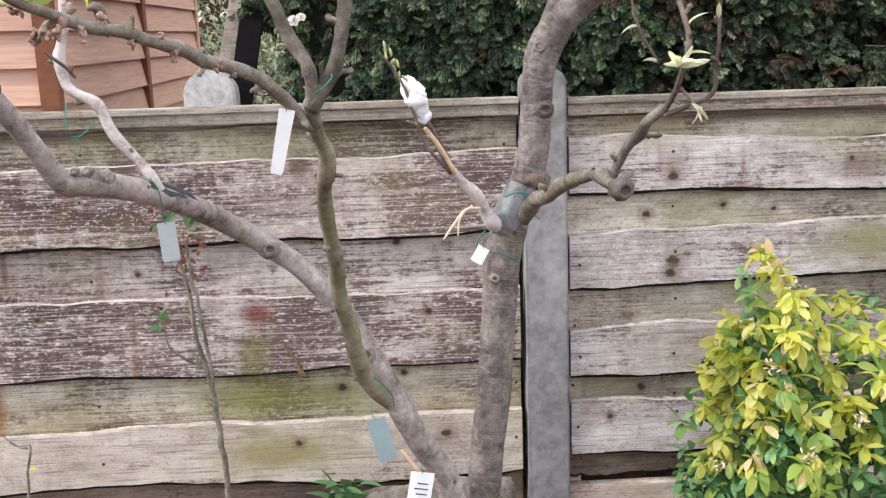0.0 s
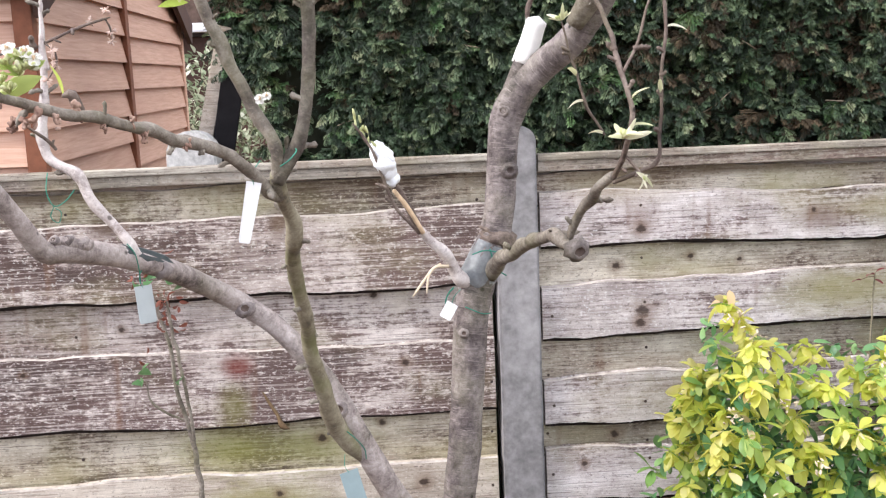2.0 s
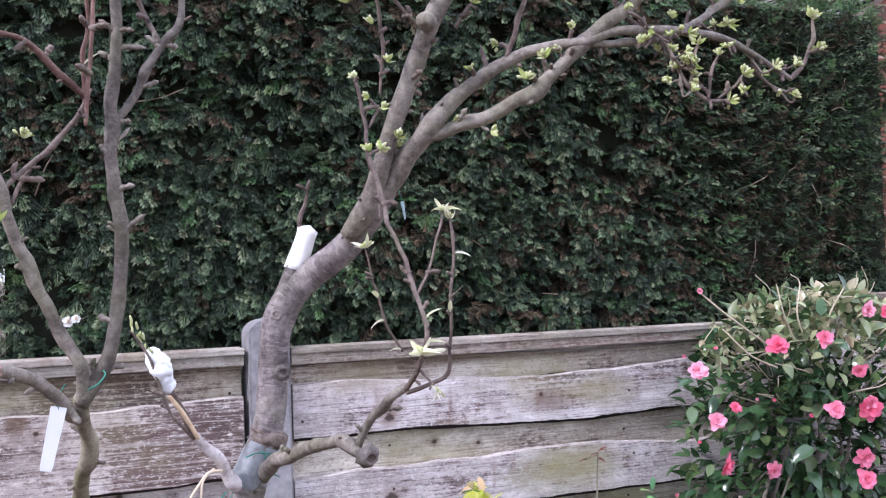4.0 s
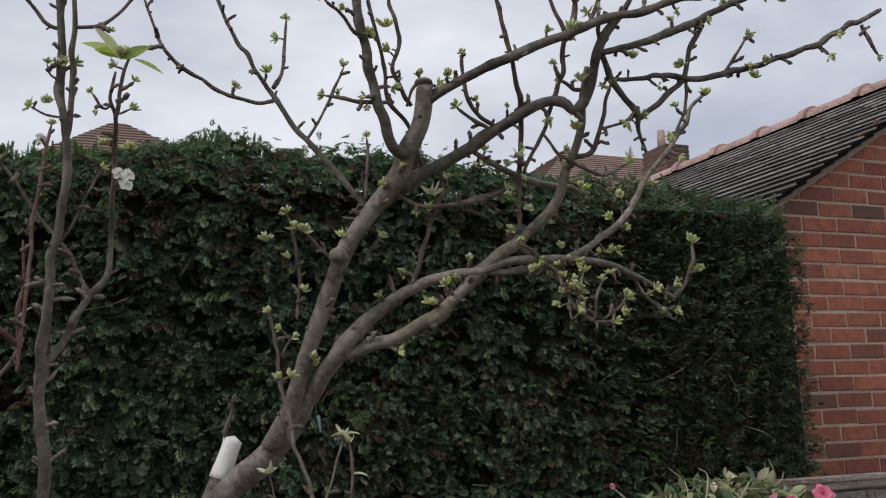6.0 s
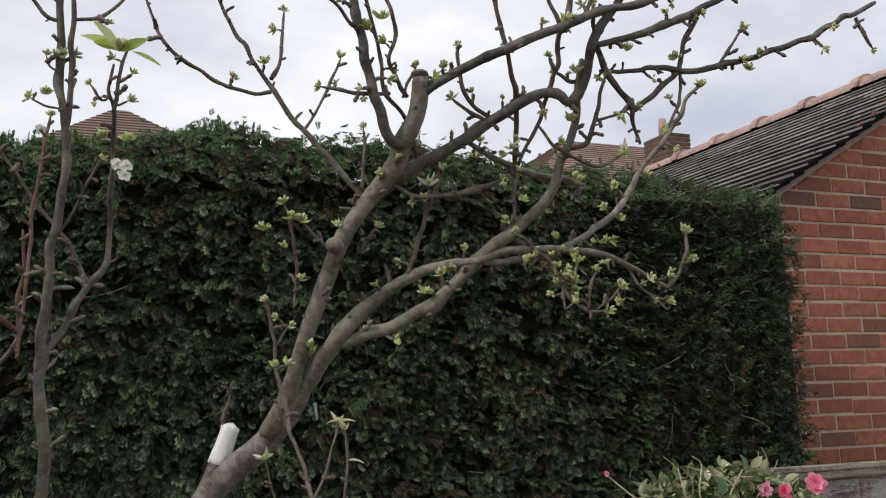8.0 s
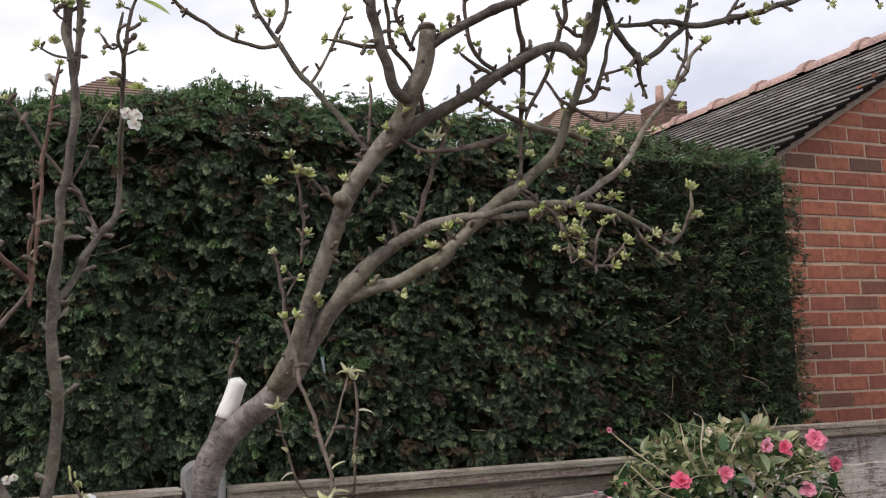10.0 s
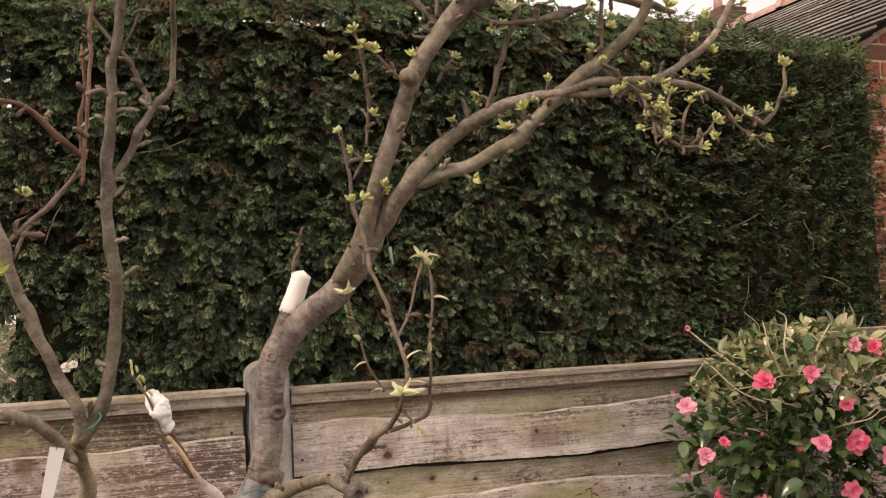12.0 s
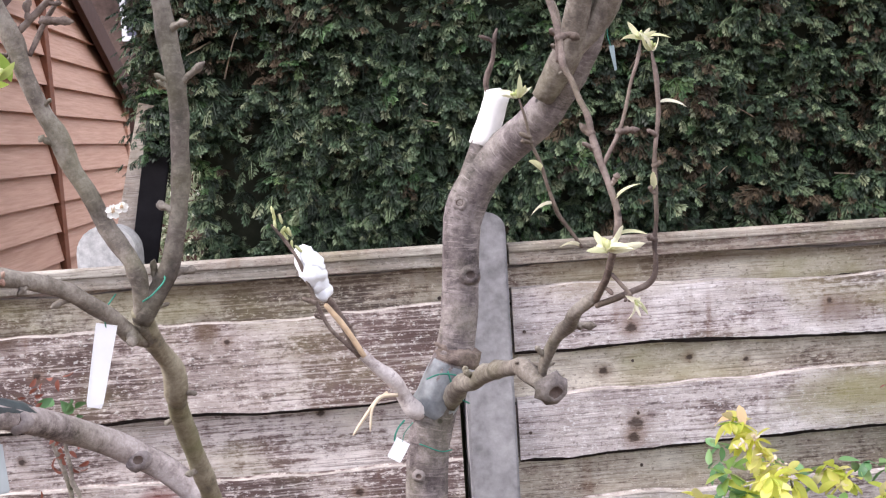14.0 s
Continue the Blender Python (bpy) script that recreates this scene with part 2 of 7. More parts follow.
def bark(name, light, mid, dark, algae=0.3, rings=1.0):
    """Smooth fruit-tree bark: blotches, pale lichen bloom, thin broken rings, dark scars."""
    s = Shade(name, 0.68, 0.3)
    uv = s.coords("UV")
    v = s.coords("Object", shift=False)
    band = s.noise(s.node("ShaderNodeMapping", Vector=uv, Scale=(2.6, 75.0, 1.0)).outputs[0], 1.0, 3.0, 0.6, 0.8)
    lent = s.noise(s.node("ShaderNodeMapping", Vector=uv, Scale=(5.0, 230.0, 1.0)).outputs[0], 1.0, 4.0, 0.7, 0.6)
    blotch = s.noise(v, 17.0, 4.0, 0.62)
    mottle = s.noise(v, 75.0, 4.0, 0.65)
    fine = s.noise(v, 310.0, 3.0, 0.65)
    tone = s.math("ADD", s.math("MULTIPLY", blotch, 0.50), s.math("ADD", s.math("MULTIPLY", mottle, 0.34), s.math("MULTIPLY", fine, 0.16)))
    base = s.ramp(tone, (0.37, dark), (0.49, mid), (0.64, light))
    base = s.mix(s.math("MULTIPLY", s.step(band, 0.60, 0.68), 0.5 * rings), base, light)
    base = s.mix(s.math("MULTIPLY", s.step(band, 0.37, 0.31), 0.6 * rings), base, dark)
    base = s.mix(s.math("MULTIPLY", s.step(lent, 0.58, 0.66), 0.45 * rings + 0.08), base, tuple(min(1.0, c * 1.25) for c in light))
    base = s.mix(s.math("MULTIPLY", s.step(lent, 0.40, 0.32), 0.6 * rings + 0.06), base, tuple(c * 0.6 for c in dark))
    scar = s.node("ShaderNodeTexVoronoi", Vector=v, Scale=16.0).outputs["Distance"]
    base = s.mix(s.step(scar, 0.085, 0.05), base, tuple(c * 0.5 for c in dark))
    green = s.noise(v, 9.0, 3.0, 0.55)
    base = s.mix(s.math("MULTIPLY", s.step(green, 0.50, 0.66), algae), base, (0.16, 0.165, 0.065))
    s.color(base)
    s.bump(s.math("ADD", s.math("MULTIPLY", mottle, 0.9), s.math("ADD", s.math("MULTIPLY", band, 0.5 * rings), s.math("MULTIPLY", s.step(scar, 0.0, 0.2), 0.6))), 0.8, 0.003)
    return s.m


BARK_TRUNK = bark("trunk_bark", (0.325, 0.285, 0.265), (0.150, 0.125, 0.117), (0.050, 0.040, 0.038), 0.20, 0.95)
BARK_LIMB = bark("limb_bark", (0.35, 0.315, 0.260), (0.170, 0.145, 0.115), (0.068, 0.056, 0.046), 0.28, 0.35)
BARK_STEM = bark("pale_stem_bark", (0.53, 0.47, 0.435), (0.30, 0.255, 0.232), (0.095, 0.076, 0.068), 0.15, 0.25)
# younger upper limbs, darkened to paint their backlit look against the sky
BARK_CROWN = bark("backlit_crown_bark", (0.22, 0.195, 0.160), (0.098, 0.082, 0.067), (0.036, 0.030, 0.026), 0.20, 0.5)
BARK_PALE = bark("pale_bark", (0.74, 0.69, 0.65), (0.55, 0.49, 0.455), (0.27, 0.22, 0.20), 0.05, 0.8)
BARK_MOSSY = bark("mossy_bark", (0.36, 0.325, 0.235), (0.22, 0.19, 0.13), (0.095, 0.078, 0.058), 0.7, 0.35)
SCAR_DARK = bark("scar_wood", (0.13, 0.09, 0.07), (0.07, 0.05, 0.04), (0.03, 0.022, 0.02), 0.0, 0.5)
BARK_TWIG = bark("twig_bark", (0.25, 0.20, 0.165), (0.125, 0.092, 0.075), (0.055, 0.04, 0.034), 0.2, 0.5)
BARK_RED = bark("red_twig_bark", (0.27, 0.16, 0.125), (0.15, 0.085, 0.066), (0.07, 0.038, 0.032), 0.05, 0.4)


def plain(name, col, var=0.25, scale=60.0, roughness=0.7, specular=0.3, bump=0.3, coords="Object", random_to=None):
    s = Shade(name, roughness, specular)
    v = s.coords(coords)
    n = s.math("ADD", s.math("MULTIPLY", s.noise(v, scale, 5.0, 0.62), 0.6), s.math("MULTIPLY", s.noise(v, scale * 0.13, 3.0), 0.4))
    lo = tuple(c * (1 - var) for c in col)
    hi = tuple(min(1.0, c * (1 + var)) for c in col)
    c = s.ramp(n, (0.32, lo), (0.68, hi))
    if random_to:
        c = s.mix(s.t.nodes.new("ShaderNodeObjectInfo").outputs["Random"], c, random_to)
    s.color(c)
    if bump:
        s.bump(n, bump, 0.003)
    return s.m


EDGE_WOOD = plain("bare_board_edge", (0.40, 0.36, 0.32), 0.6, 30.0, 0.85, 0.2, 0.4)
# near-black: the shadow gap below each board, put into its chipped lower edge
EDGE_SHADE = plain("board_edge_shade", (0.022, 0.017, 0.015), 0.5, 60.0, 0.95, 0.1, 0.4)
CONCRETE = plain("post_concrete", (0.26, 0.252, 0.25), 0.42, 38.0, 0.9, 0.2, 0.6)
LICHEN_CONCRETE = plain("lichened_concrete", (0.52, 0.51, 0.48), 0.42, 70.0, 0.9, 0.2, 0.6)
SOIL = plain("soil", (0.085, 0.06, 0.042), 0.5, 25.0, 0.95, 0.1, 0.9)
MORTAR = plain("mortar", (0.50, 0.385, 0.29), 0.28, 80.0, 0.95, 0.1, 0.6)
TILE = plain("roof_tile_clay", (0.020, 0.017, 0.016), 0.5, 30.0, 1.0, 0.0, 0.3, random_to=(0.012, 0.010, 0.010))
VERGE = plain("verge_mortar", (0.36, 0.29, 0.24), 0.35, 60.0, 0.95, 0.1, 0.6)
TILE_EDGE = plain("lichened_lit_tile_edge", (0.60, 0.58, 0.55), 0.35, 50.0, 0.7, 0.3, 0.3, random_to=(0.30, 0.28, 0.26))
DARK_BRICK = plain("sooty_brick", (0.125, 0.085, 0.068), 0.45, 12.0, 0.9, 0.15, 0.4)
RIDGE = plain("ridge_clay", (0.44, 0.30, 0.26), 0.5, 40.0, 0.8, 0.2, 0.4)
FAR_TILE = plain("far_roof_tile", (0.30, 0.21, 0.165), 0.45, 9.0, 0.85, 0.2, 0.3, random_to=(0.22, 0.155, 0.125))
FAR_WALL = plain("far_render", (0.42, 0.33, 0.28), 0.2, 6.0, 0.9, 0.2, 0.2)
FELT = plain("shed_roof_felt", (0.06, 0.05, 0.05), 0.3, 60.0, 0.9, 0.2, 0.4)
TAPE_WHITE = plain("white_graft_tape", (0.80, 0.79, 0.74), 0.08, 90.0, 0.45, 0.4, 0.25)
TAPE_TUFT = plain("white_cotton_wrap", (0.82, 0.84, 0.84), 0.07, 120.0, 0.8, 0.2, 0.7)
TAPE_BLUE = plain("blue_grey_tape", (0.17, 0.18, 0.18), 0.75, 38.0, 0.4, 0.4, 0.4)
TAPE_DARK = plain("dark_green_tape", (0.045, 0.055, 0.055), 0.7, 45.0, 0.4, 0.4, 0.5)
TAPE_BLACK = plain("black_tape", (0.05, 0.055, 0.075), 0.3, 60.0, 0.4, 0.4, 0.2)
TWINE = plain("green_twine", (0.04, 0.22, 0.15), 0.25, 300.0, 0.7, 0.3, 0.3)
LABEL_WHITE = plain("white_label_plastic", (0.82, 0.83, 0.82), 0.05, 40.0, 0.35, 0.5, 0.0)
LABEL_GREY = plain("grey_translucent_label", (0.38, 0.42, 0.41), 0.10, 30.0, 0.35, 0.5, 0.0)
LABEL_TEAL = plain("blue_green_label", (0.21, 0.28, 0.285), 0.10, 30.0, 0.4, 0.5, 0.0)
INK = plain("faded_ink", (0.10, 0.10, 0.13), 0.1, 30.0, 0.6, 0.2, 0.0)
CUT_WOOD = plain("grey_cut_wood", (0.20, 0.165, 0.145), 0.35, 120.0, 0.8, 0.2, 0.4)
TWIG_TAN = plain("pale_tan_twig", (0.50, 0.43, 0.30), 0.35, 90.0, 0.7, 0.3, 0.3)
TWIG_DARK = plain("dead_leaf_brown", (0.15, 0.10, 0.055), 0.4, 120.0, 0.8, 0.2, 0.4)
CANE = plain("pale_scion_wood", (0.58, 0.43, 0.27), 0.35, 60.0, 0.55, 0.4, 0.3)
ROOT_PALE = plain("dry_shoot", (0.60, 0.50, 0.36), 0.2, 80.0, 0.7, 0.3, 0.2)
GUTTER_WHITE = plain("white_frame_paint", (0.75, 0.75, 0.75), 0.06, 30.0, 0.5, 0.4, 0.0)


def brick_clay():
    s = Shade("brick_clay", 0.88, 0.15)
    info = s.t.nodes.new("ShaderNodeObjectInfo").outputs["Random"]
    v = s.coords()
    n = s.noise(v, 28.0, 5.0, 0.6)
    f = s.noise(v, 130.0, 3.0, 0.6)
    tone = s.ramp(info, (0.0, (0.33, 0.112, 0.074)), (0.30, (0.44, 0.155, 0.096)), (0.5, (0.26, 0.094, 0.070)), (0.65, (0.39, 0.128, 0.086)), (0.80, (0.48, 0.195, 0.110)), (0.90, (0.30, 0.106, 0.075)), (1.0, (0.13, 0.084, 0.070)))
    c = s.mix(s.math("MULTIPLY", s.step(n, 0.40, 0.66), 0.6), tone, (0.15, 0.065, 0.047))
    s.color(s.mix(s.math("MULTIPLY", s.step(f, 0.45, 0.75), 0.3), c, (0.44, 0.25, 0.17)))
    s.bump(s.math("ADD", n, f), 0.5, 0.003)
    return s.m


BRICK = brick_clay()


def shed_paint():
    s = Shade("orange_brown_shed_stain", 0.62, 0.3)
    v = s.coords()
    g = s.noise(s.node("ShaderNodeMapping", Vector=v, Scale=(3.0, 3.0, 60.0)).outputs[0], 2.0, 5.0, 0.6, 0.4)
    b = s.noise(v, 3.0, 3.0)
    c = s.ramp(g, (0.30, (0.49, 0.285, 0.195)), (0.70, (0.66, 0.435, 0.325)))
    s.color(s.mix(s.math("MULTIPLY", s.step(b, 0.45, 0.7), 0.4), c, (0.54, 0.32, 0.23)))
    s.bump(g, 0.25, 0.002)
    return s.m


SHED = shed_paint()
SHED_TRIM = plain("dark_shed_trim", (0.22, 0.085, 0.045), 0.25, 40.0, 0.7, 0.3, 0.3)
HEDGE_GAP_SHADE = plain("hedge_gap_shade", (0.012, 0.011, 0.012), 0.4, 30.0, 0.9, 0.1, 0.3)
DARK_TRIM = plain("dark_brown_fascia", (0.07, 0.035, 0.025), 0.25, 40.0, 0.7, 0.3, 0.3)


def foliage(name, stops, roughness=0.5, specular=0.4, per="island", through_light=0.25):
    """Leaf: a tone for each leaf, with veins and blemishes."""
    s = Shade(name, roughness, specular)
    if per == "island":
        r = s.t.nodes.new("ShaderNodeNewGeometry").outputs["Random Per Island"]
    else:
        r = s.t.nodes.new("ShaderNodeObjectInfo").outputs["Random"]
    v = s.coords("Object", shift=False)
    n = s.noise(v, 45.0, 4.0, 0.6)
    mixed = s.math("ADD", s.math("MULTIPLY", r, 0.8), s.math("MULTIPLY", n, 0.2))
    c = s.ramp(mixed, *stops)
    s.color(c)
    s.bump(n, 0.3, 0.002)
    if through_light:
        tr = s.t.nodes.new("ShaderNodeBsdfTranslucent")
        s.link(c, tr.inputs["Color"])
        mx = s.t.nodes.new("ShaderNodeMixShader")
        mx.inputs[0].default_value = through_light
        s.link(s.b.outputs[0], mx.inputs[1])
        s.link(tr.outputs[0], mx.inputs[2])
        s.link(mx.outputs[0], s.t.nodes["Material Output"].inputs[0])
    return s.m


HEDGE_LEAF = foliage("hedge_leaf", ((0.0, (0.014, 0.021, 0.013)), (0.34, (0.028, 0.047, 0.025)), (0.60, (0.058, 0.098, 0.049)), (0.82, (0.150, 0.200, 0.102)), (0.94, (0.25, 0.26, 0.155)), (1.0, (0.29, 0.20, 0.13))), 0.50, 0.28, "island", 0.12)
HEDGE_TIP = foliage("hedge_new_tip", ((0.0, (0.04, 0.10, 0.036)), (0.6, (0.10, 0.19, 0.065)), (1.0, (0.19, 0.26, 0.10))), 0.45, 0.4, "island", 0.3)
HEDGE_SHOOT = foliage("hedge_top_shoot", ((0.0, (0.05, 0.10, 0.035)), (0.5, (0.10, 0.19, 0.06)), (1.0, (0.20, 0.28, 0.10))), 0.5, 0.4, "island", 0.3)
HEDGE_BROWN = foliage("hedge_brown_spray", ((0.0, (0.030, 0.024, 0.015)), (0.5, (0.070, 0.052, 0.031)), (1.0, (0.13, 0.092, 0.052))), 0.65, 0.2, "island", 0.1)
HEDGE_SHADE = plain("hedge_inner_shade", (0.026, 0.028, 0.018), 0.5, 30.0, 0.95, 0.05, 0.5)
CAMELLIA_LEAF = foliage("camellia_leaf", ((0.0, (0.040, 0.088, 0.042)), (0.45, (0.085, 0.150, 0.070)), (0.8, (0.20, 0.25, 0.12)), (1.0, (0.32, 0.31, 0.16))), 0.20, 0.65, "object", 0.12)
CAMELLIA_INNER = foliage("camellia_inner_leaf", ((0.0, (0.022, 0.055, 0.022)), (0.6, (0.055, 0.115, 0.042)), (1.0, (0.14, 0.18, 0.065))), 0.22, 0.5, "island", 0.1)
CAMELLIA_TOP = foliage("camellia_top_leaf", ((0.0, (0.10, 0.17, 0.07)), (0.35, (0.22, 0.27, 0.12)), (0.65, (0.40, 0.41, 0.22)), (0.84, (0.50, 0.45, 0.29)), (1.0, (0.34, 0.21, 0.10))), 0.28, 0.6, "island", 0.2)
CAMELLIA_TIRED = foliage("camellia_faded_leaf", ((0.0, (0.16, 0.20, 0.10)), (0.6, (0.30, 0.30, 0.17)), (1.0, (0.36, 0.25, 0.13))), 0.4, 0.45, "object", 0.2)
GOLD_LEAF = foliage("golden_leaf", ((0.0, (0.56, 0.62, 0.09)), (0.5, (0.74, 0.73, 0.14)), (0.85, (0.82, 0.78, 0.26)), (0.93, (0.82, 0.73, 0.42)), (1.0, (0.80, 0.60, 0.36))), 0.35, 0.5, "object", 0.5)
PEACH_LEAF = foliage("faded_peach_leaf", ((0.0, (0.62, 0.40, 0.20)), (0.5, (0.74, 0.56, 0.32)), (1.0, (0.78, 0.70, 0.46))), 0.5, 0.3, "object", 0.3)
SPENT = plain("spent_flower_tan", (0.60, 0.50, 0.36), 0.3, 150.0, 0.8, 0.2, 0.2)
LIME_LEAF = foliage("lime_leaf", ((0.0, (0.28, 0.44, 0.08)), (0.5, (0.44, 0.57, 0.11)), (1.0, (0.60, 0.66, 0.15))), 0.35, 0.5, "object", 0.45)
GREEN_LEAF = foliage("green_shrub_leaf", ((0.0, (0.07, 0.19, 0.085)), (0.6, (0.16, 0.33, 0.13)), (1.0, (0.36, 0.50, 0.17))), 0.4, 0.45, "island", 0.25)
PETAL = foliage("pink_petal", ((0.0, (0.84, 0.13, 0.24)), (0.5, (0.90, 0.29, 0.41)), (1.0, (0.92, 0.50, 0.60))), 0.5, 0.3, "object", 0.25)
BUD_GREEN = foliage("yellow_green_bud", ((0.0, (0.48, 0.54, 0.19)), (0.6, (0.64, 0.66, 0.36)), (1.0, (0.78, 0.76, 0.58))), 0.55, 0.3, "island", 0.25)
DOWNY = foliage("downy_cream_leaf", ((0.0, (0.60, 0.62, 0.34)), (0.6, (0.74, 0.72, 0.50)), (1.0, (0.80, 0.78, 0.64))), 0.7, 0.2, "object", 0.35)
PEAR_LEAF = foliage("young_pear_leaf", ((0.0, (0.36, 0.48, 0.11)), (0.6, (0.54, 0.61, 0.22)), (1.0, (0.70, 0.68, 0.44))), 0.45, 0.4, "object", 0.35)
WHITE_PETAL = foliage("white_petal", ((0.0, (0.80, 0.79, 0.70)), (1.0, (0.86, 0.85, 0.80))), 0.5, 0.3, "island", 0.3)
RED_LEAF = foliage("red_bud_leaf", ((0.0, (0.17, 0.055, 0.04)), (0.6, (0.25, 0.09, 0.06)), (1.0, (0.14, 0.15, 0.08))), 0.5, 0.3, "island", 0.2)
ROSE_RED = foliage("dark_red_rose_leaf", ((0.0, (0.16, 0.03, 0.03)), (1.0, (0.28, 0.07, 0.06))), 0.4, 0.4, "object", 0.2)
GREY_GREEN = foliage("grey_green_leaf", ((0.0, (0.12, 0.17, 0.09)), (0.4, (0.30, 0.36, 0.22)), (0.75, (0.55, 0.57, 0.42)), (1.0, (0.74, 0.72, 0.60))), 0.6, 0.3, "island", 0.25)
FRESH_GREEN = foliage("fresh_green_leaf", ((0.0, (0.07, 0.17, 0.06)), (1.0, (0.16, 0.30, 0.13))), 0.45, 0.4, "object", 0.25)


# ---- building helpers ----
def mesh_of(name, verts, faces, material, smooth=True, uvs=None):
    me = bpy.data.meshes.new(name)
    me.from_pydata([tuple(v) for v in verts], [], faces)
    if uvs is not None:
        layer = me.uv_layers.new(name="UVMap")
        idx = np.empty(len(me.loops), dtype=np.int32)
        me.loops.foreach_get("vertex_index", idx)
        layer.data.foreach_set("uv", np.asarray(uvs, dtype=np.float32)[idx].ravel())
    me.materials.append(material)
    if smooth:
        me.polygons.foreach_set("use_smooth", [True] * len(me.polygons))
    me.update()
    return me


def thing(name, base, label, category, group="", kind=""):
    ob = new(name)
    ob.empty_display_size = 0.1
    ob.location = base
    return tagged(ob, label, category, group, kind)


def put(name, me, parent=None, m=None, label=""):
    """A mesh as an object; its coordinates are in the world unless m places it."""
    ob = new(name, me)
    if parent is not None:
        ob.parent = parent
        base = Matrix.Identity(4)
        p = parent
        while p is not None:
            base = p.matrix_basis @ base
            p = p.parent
        ob.matrix_basis = base.inverted() @ (m if m is not None else Matrix.Identity(4))
    elif m is not None:
        ob.matrix_basis = m
    return tagged(ob, label) if label else ob


def part(name, bm, material, parent=None, label="", smooth=False):
    me = bpy.data.meshes.new(name)
    bm.normal_update()
    bm.to_mesh(me)
    bm.free()
    me.materials.append(material)
    if smooth:
        me.polygons.foreach_set("use_smooth", [True] * len(me.polygons))
    return put(name, me, parent, None, label)


def add_box(bm, x0, y0, z0, x1, y1, z1, bevel=0.0, m=None):
    mm = Matrix.Translation(((x0 + x1) / 2, (y0 + y1) / 2, (z0 + z1) / 2)) @ Matrix.Diagonal((x1 - x0, y1 - y0, z1 - z0, 1))
    if m is not None:
        mm = m @ mm
    got = bmesh.ops.create_cube(bm, size=1, matrix=mm)
    if bevel:
        edges = list({e for v in got["verts"] for e in v.link_edges})
        bmesh.ops.bevel(bm, geom=edges, offset=bevel, segments=2, affect="EDGES", profile=0.6)
    return bm


def box(x0, y0, z0, x1, y1, z1, bevel=0.0, m=None):
    return add_box(bmesh.new(), x0, y0, z0, x1, y1, z1, bevel, m)


def spline(points, step):
    """Points along a smooth curve through the given ones (any number of columns)."""
    p = np.array(points, float)
    ext = np.vstack([2 * p[0] - p[1], p, 2 * p[-1] - p[-2]])
    out = []
    for i in range(1, len(ext) - 2):
        a, b, c, d = ext[i - 1:i + 3]
        n = max(2, int(np.linalg.norm(c[:3] - b[:3]) / step) + 1)
        for t in np.linspace(0, 1, n, endpoint=False):
            out.append(0.5 * (2 * b + (c - a) * t + (2 * a - 5 * b + 4 * c - d) * t * t + (3 * b - a - 3 * c + d) * t ** 3))
    out.append(ext[-2])
    return np.array(out)


def tube(name, points, material, sides=0, wobble=0.05, knots=0, seed=0, tip=1.0):
    """A round, slightly uneven branch through points of x, y, z, radius; knots are swellings."""
    rng = np.random.default_rng(seed)
    pts = np.array(points, float)
    rmax = pts[:, 3].max()
    sides = sides or (14 if rmax > 0.02 else 10 if rmax > 0.008 else 7 if rmax > 0.003 else 5)
    c = spline(pts, max(0.006, min(0.018, rmax * 0.7)))
    n = len(c)
    run = np.r_[0, np.cumsum(np.linalg.norm(np.diff(c[:, :3], axis=0), axis=1))]
    r = np.maximum(c[:, 3], 0.0008)
    plain_r = r.copy()
    for _ in range(knots):
        at, w = rng.uniform(0.05, 0.95) * run[-1], rng.uniform(0.006, 0.014) + rmax * 0.3
        if rmax < 0.021:
            away = rng.normal(0, 1, 3) * min(0.0022, rmax * 0.30)
            fade = np.exp(-((run - at) / (0.014 + rmax)) ** 2) * np.clip(run / 0.03, 0, 1)
            c[:, :3] += fade[:, None] * away
        r = r * (1 + rng.uniform(0.05, 0.17) * (0.35 if rmax > 0.02 else 1.0) * np.exp(-((run - at) / w) ** 2))
    r = r * 0.97 * plain_r.mean() / r.mean()
    if tip < 1:
        r[-3:] *= np.linspace(1, tip, 3)
    t = np.gradient(c[:, :3], axis=0)
    t /= np.linalg.norm(t, axis=1)[:, None] + 1e-9
    up = np.array([0.3, 0.9, 0.2])
    side = np.cross(t, up)
    side /= np.linalg.norm(side, axis=1)[:, None] + 1e-9
    other = np.cross(t, side)
    ang = np.arange(sides + 1) * 2 * math.pi / sides
    jit = 1 + wobble * rng.standard_normal((n, sides))
    jit[1:-1] = (jit[:-2] + jit[1:-1] + jit[2:]) / 3
    jit = np.c_[jit, jit[:, :1]]
    ring = (c[:, None, :3] + (np.cos(ang)[None, :, None] * side[:, None] + np.sin(ang)[None, :, None] * other[:, None]) * (r[:, None] * jit)[..., None])
    verts = ring.reshape(-1, 3)
    uv = np.stack([np.tile(ang / (2 * math.pi), n), np.repeat(run, sides + 1)], 1)
    k = sides + 1
    faces = [(i * k + j, i * k + j + 1, (i + 1) * k + j + 1, (i + 1) * k + j) for i in range(n - 1) for j in range(sides)]
    ends = np.array([c[0, :3] - t[0] * r[0] * 0.2, c[-1, :3] + t[-1] * r[-1] * 0.5])
    verts = np.vstack([verts, ends])
    uv = np.vstack([uv, [[0.5, 0], [0.5, run[-1]]]])
    a, b = n * k, n * k + 1
    faces += [(a, j + 1, j) for j in range(sides)] + [(b, (n - 1) * k + j, (n - 1) * k + j + 1) for j in range(sides)]
    return mesh_of(name, verts, faces, material, True, uv), c, t, r


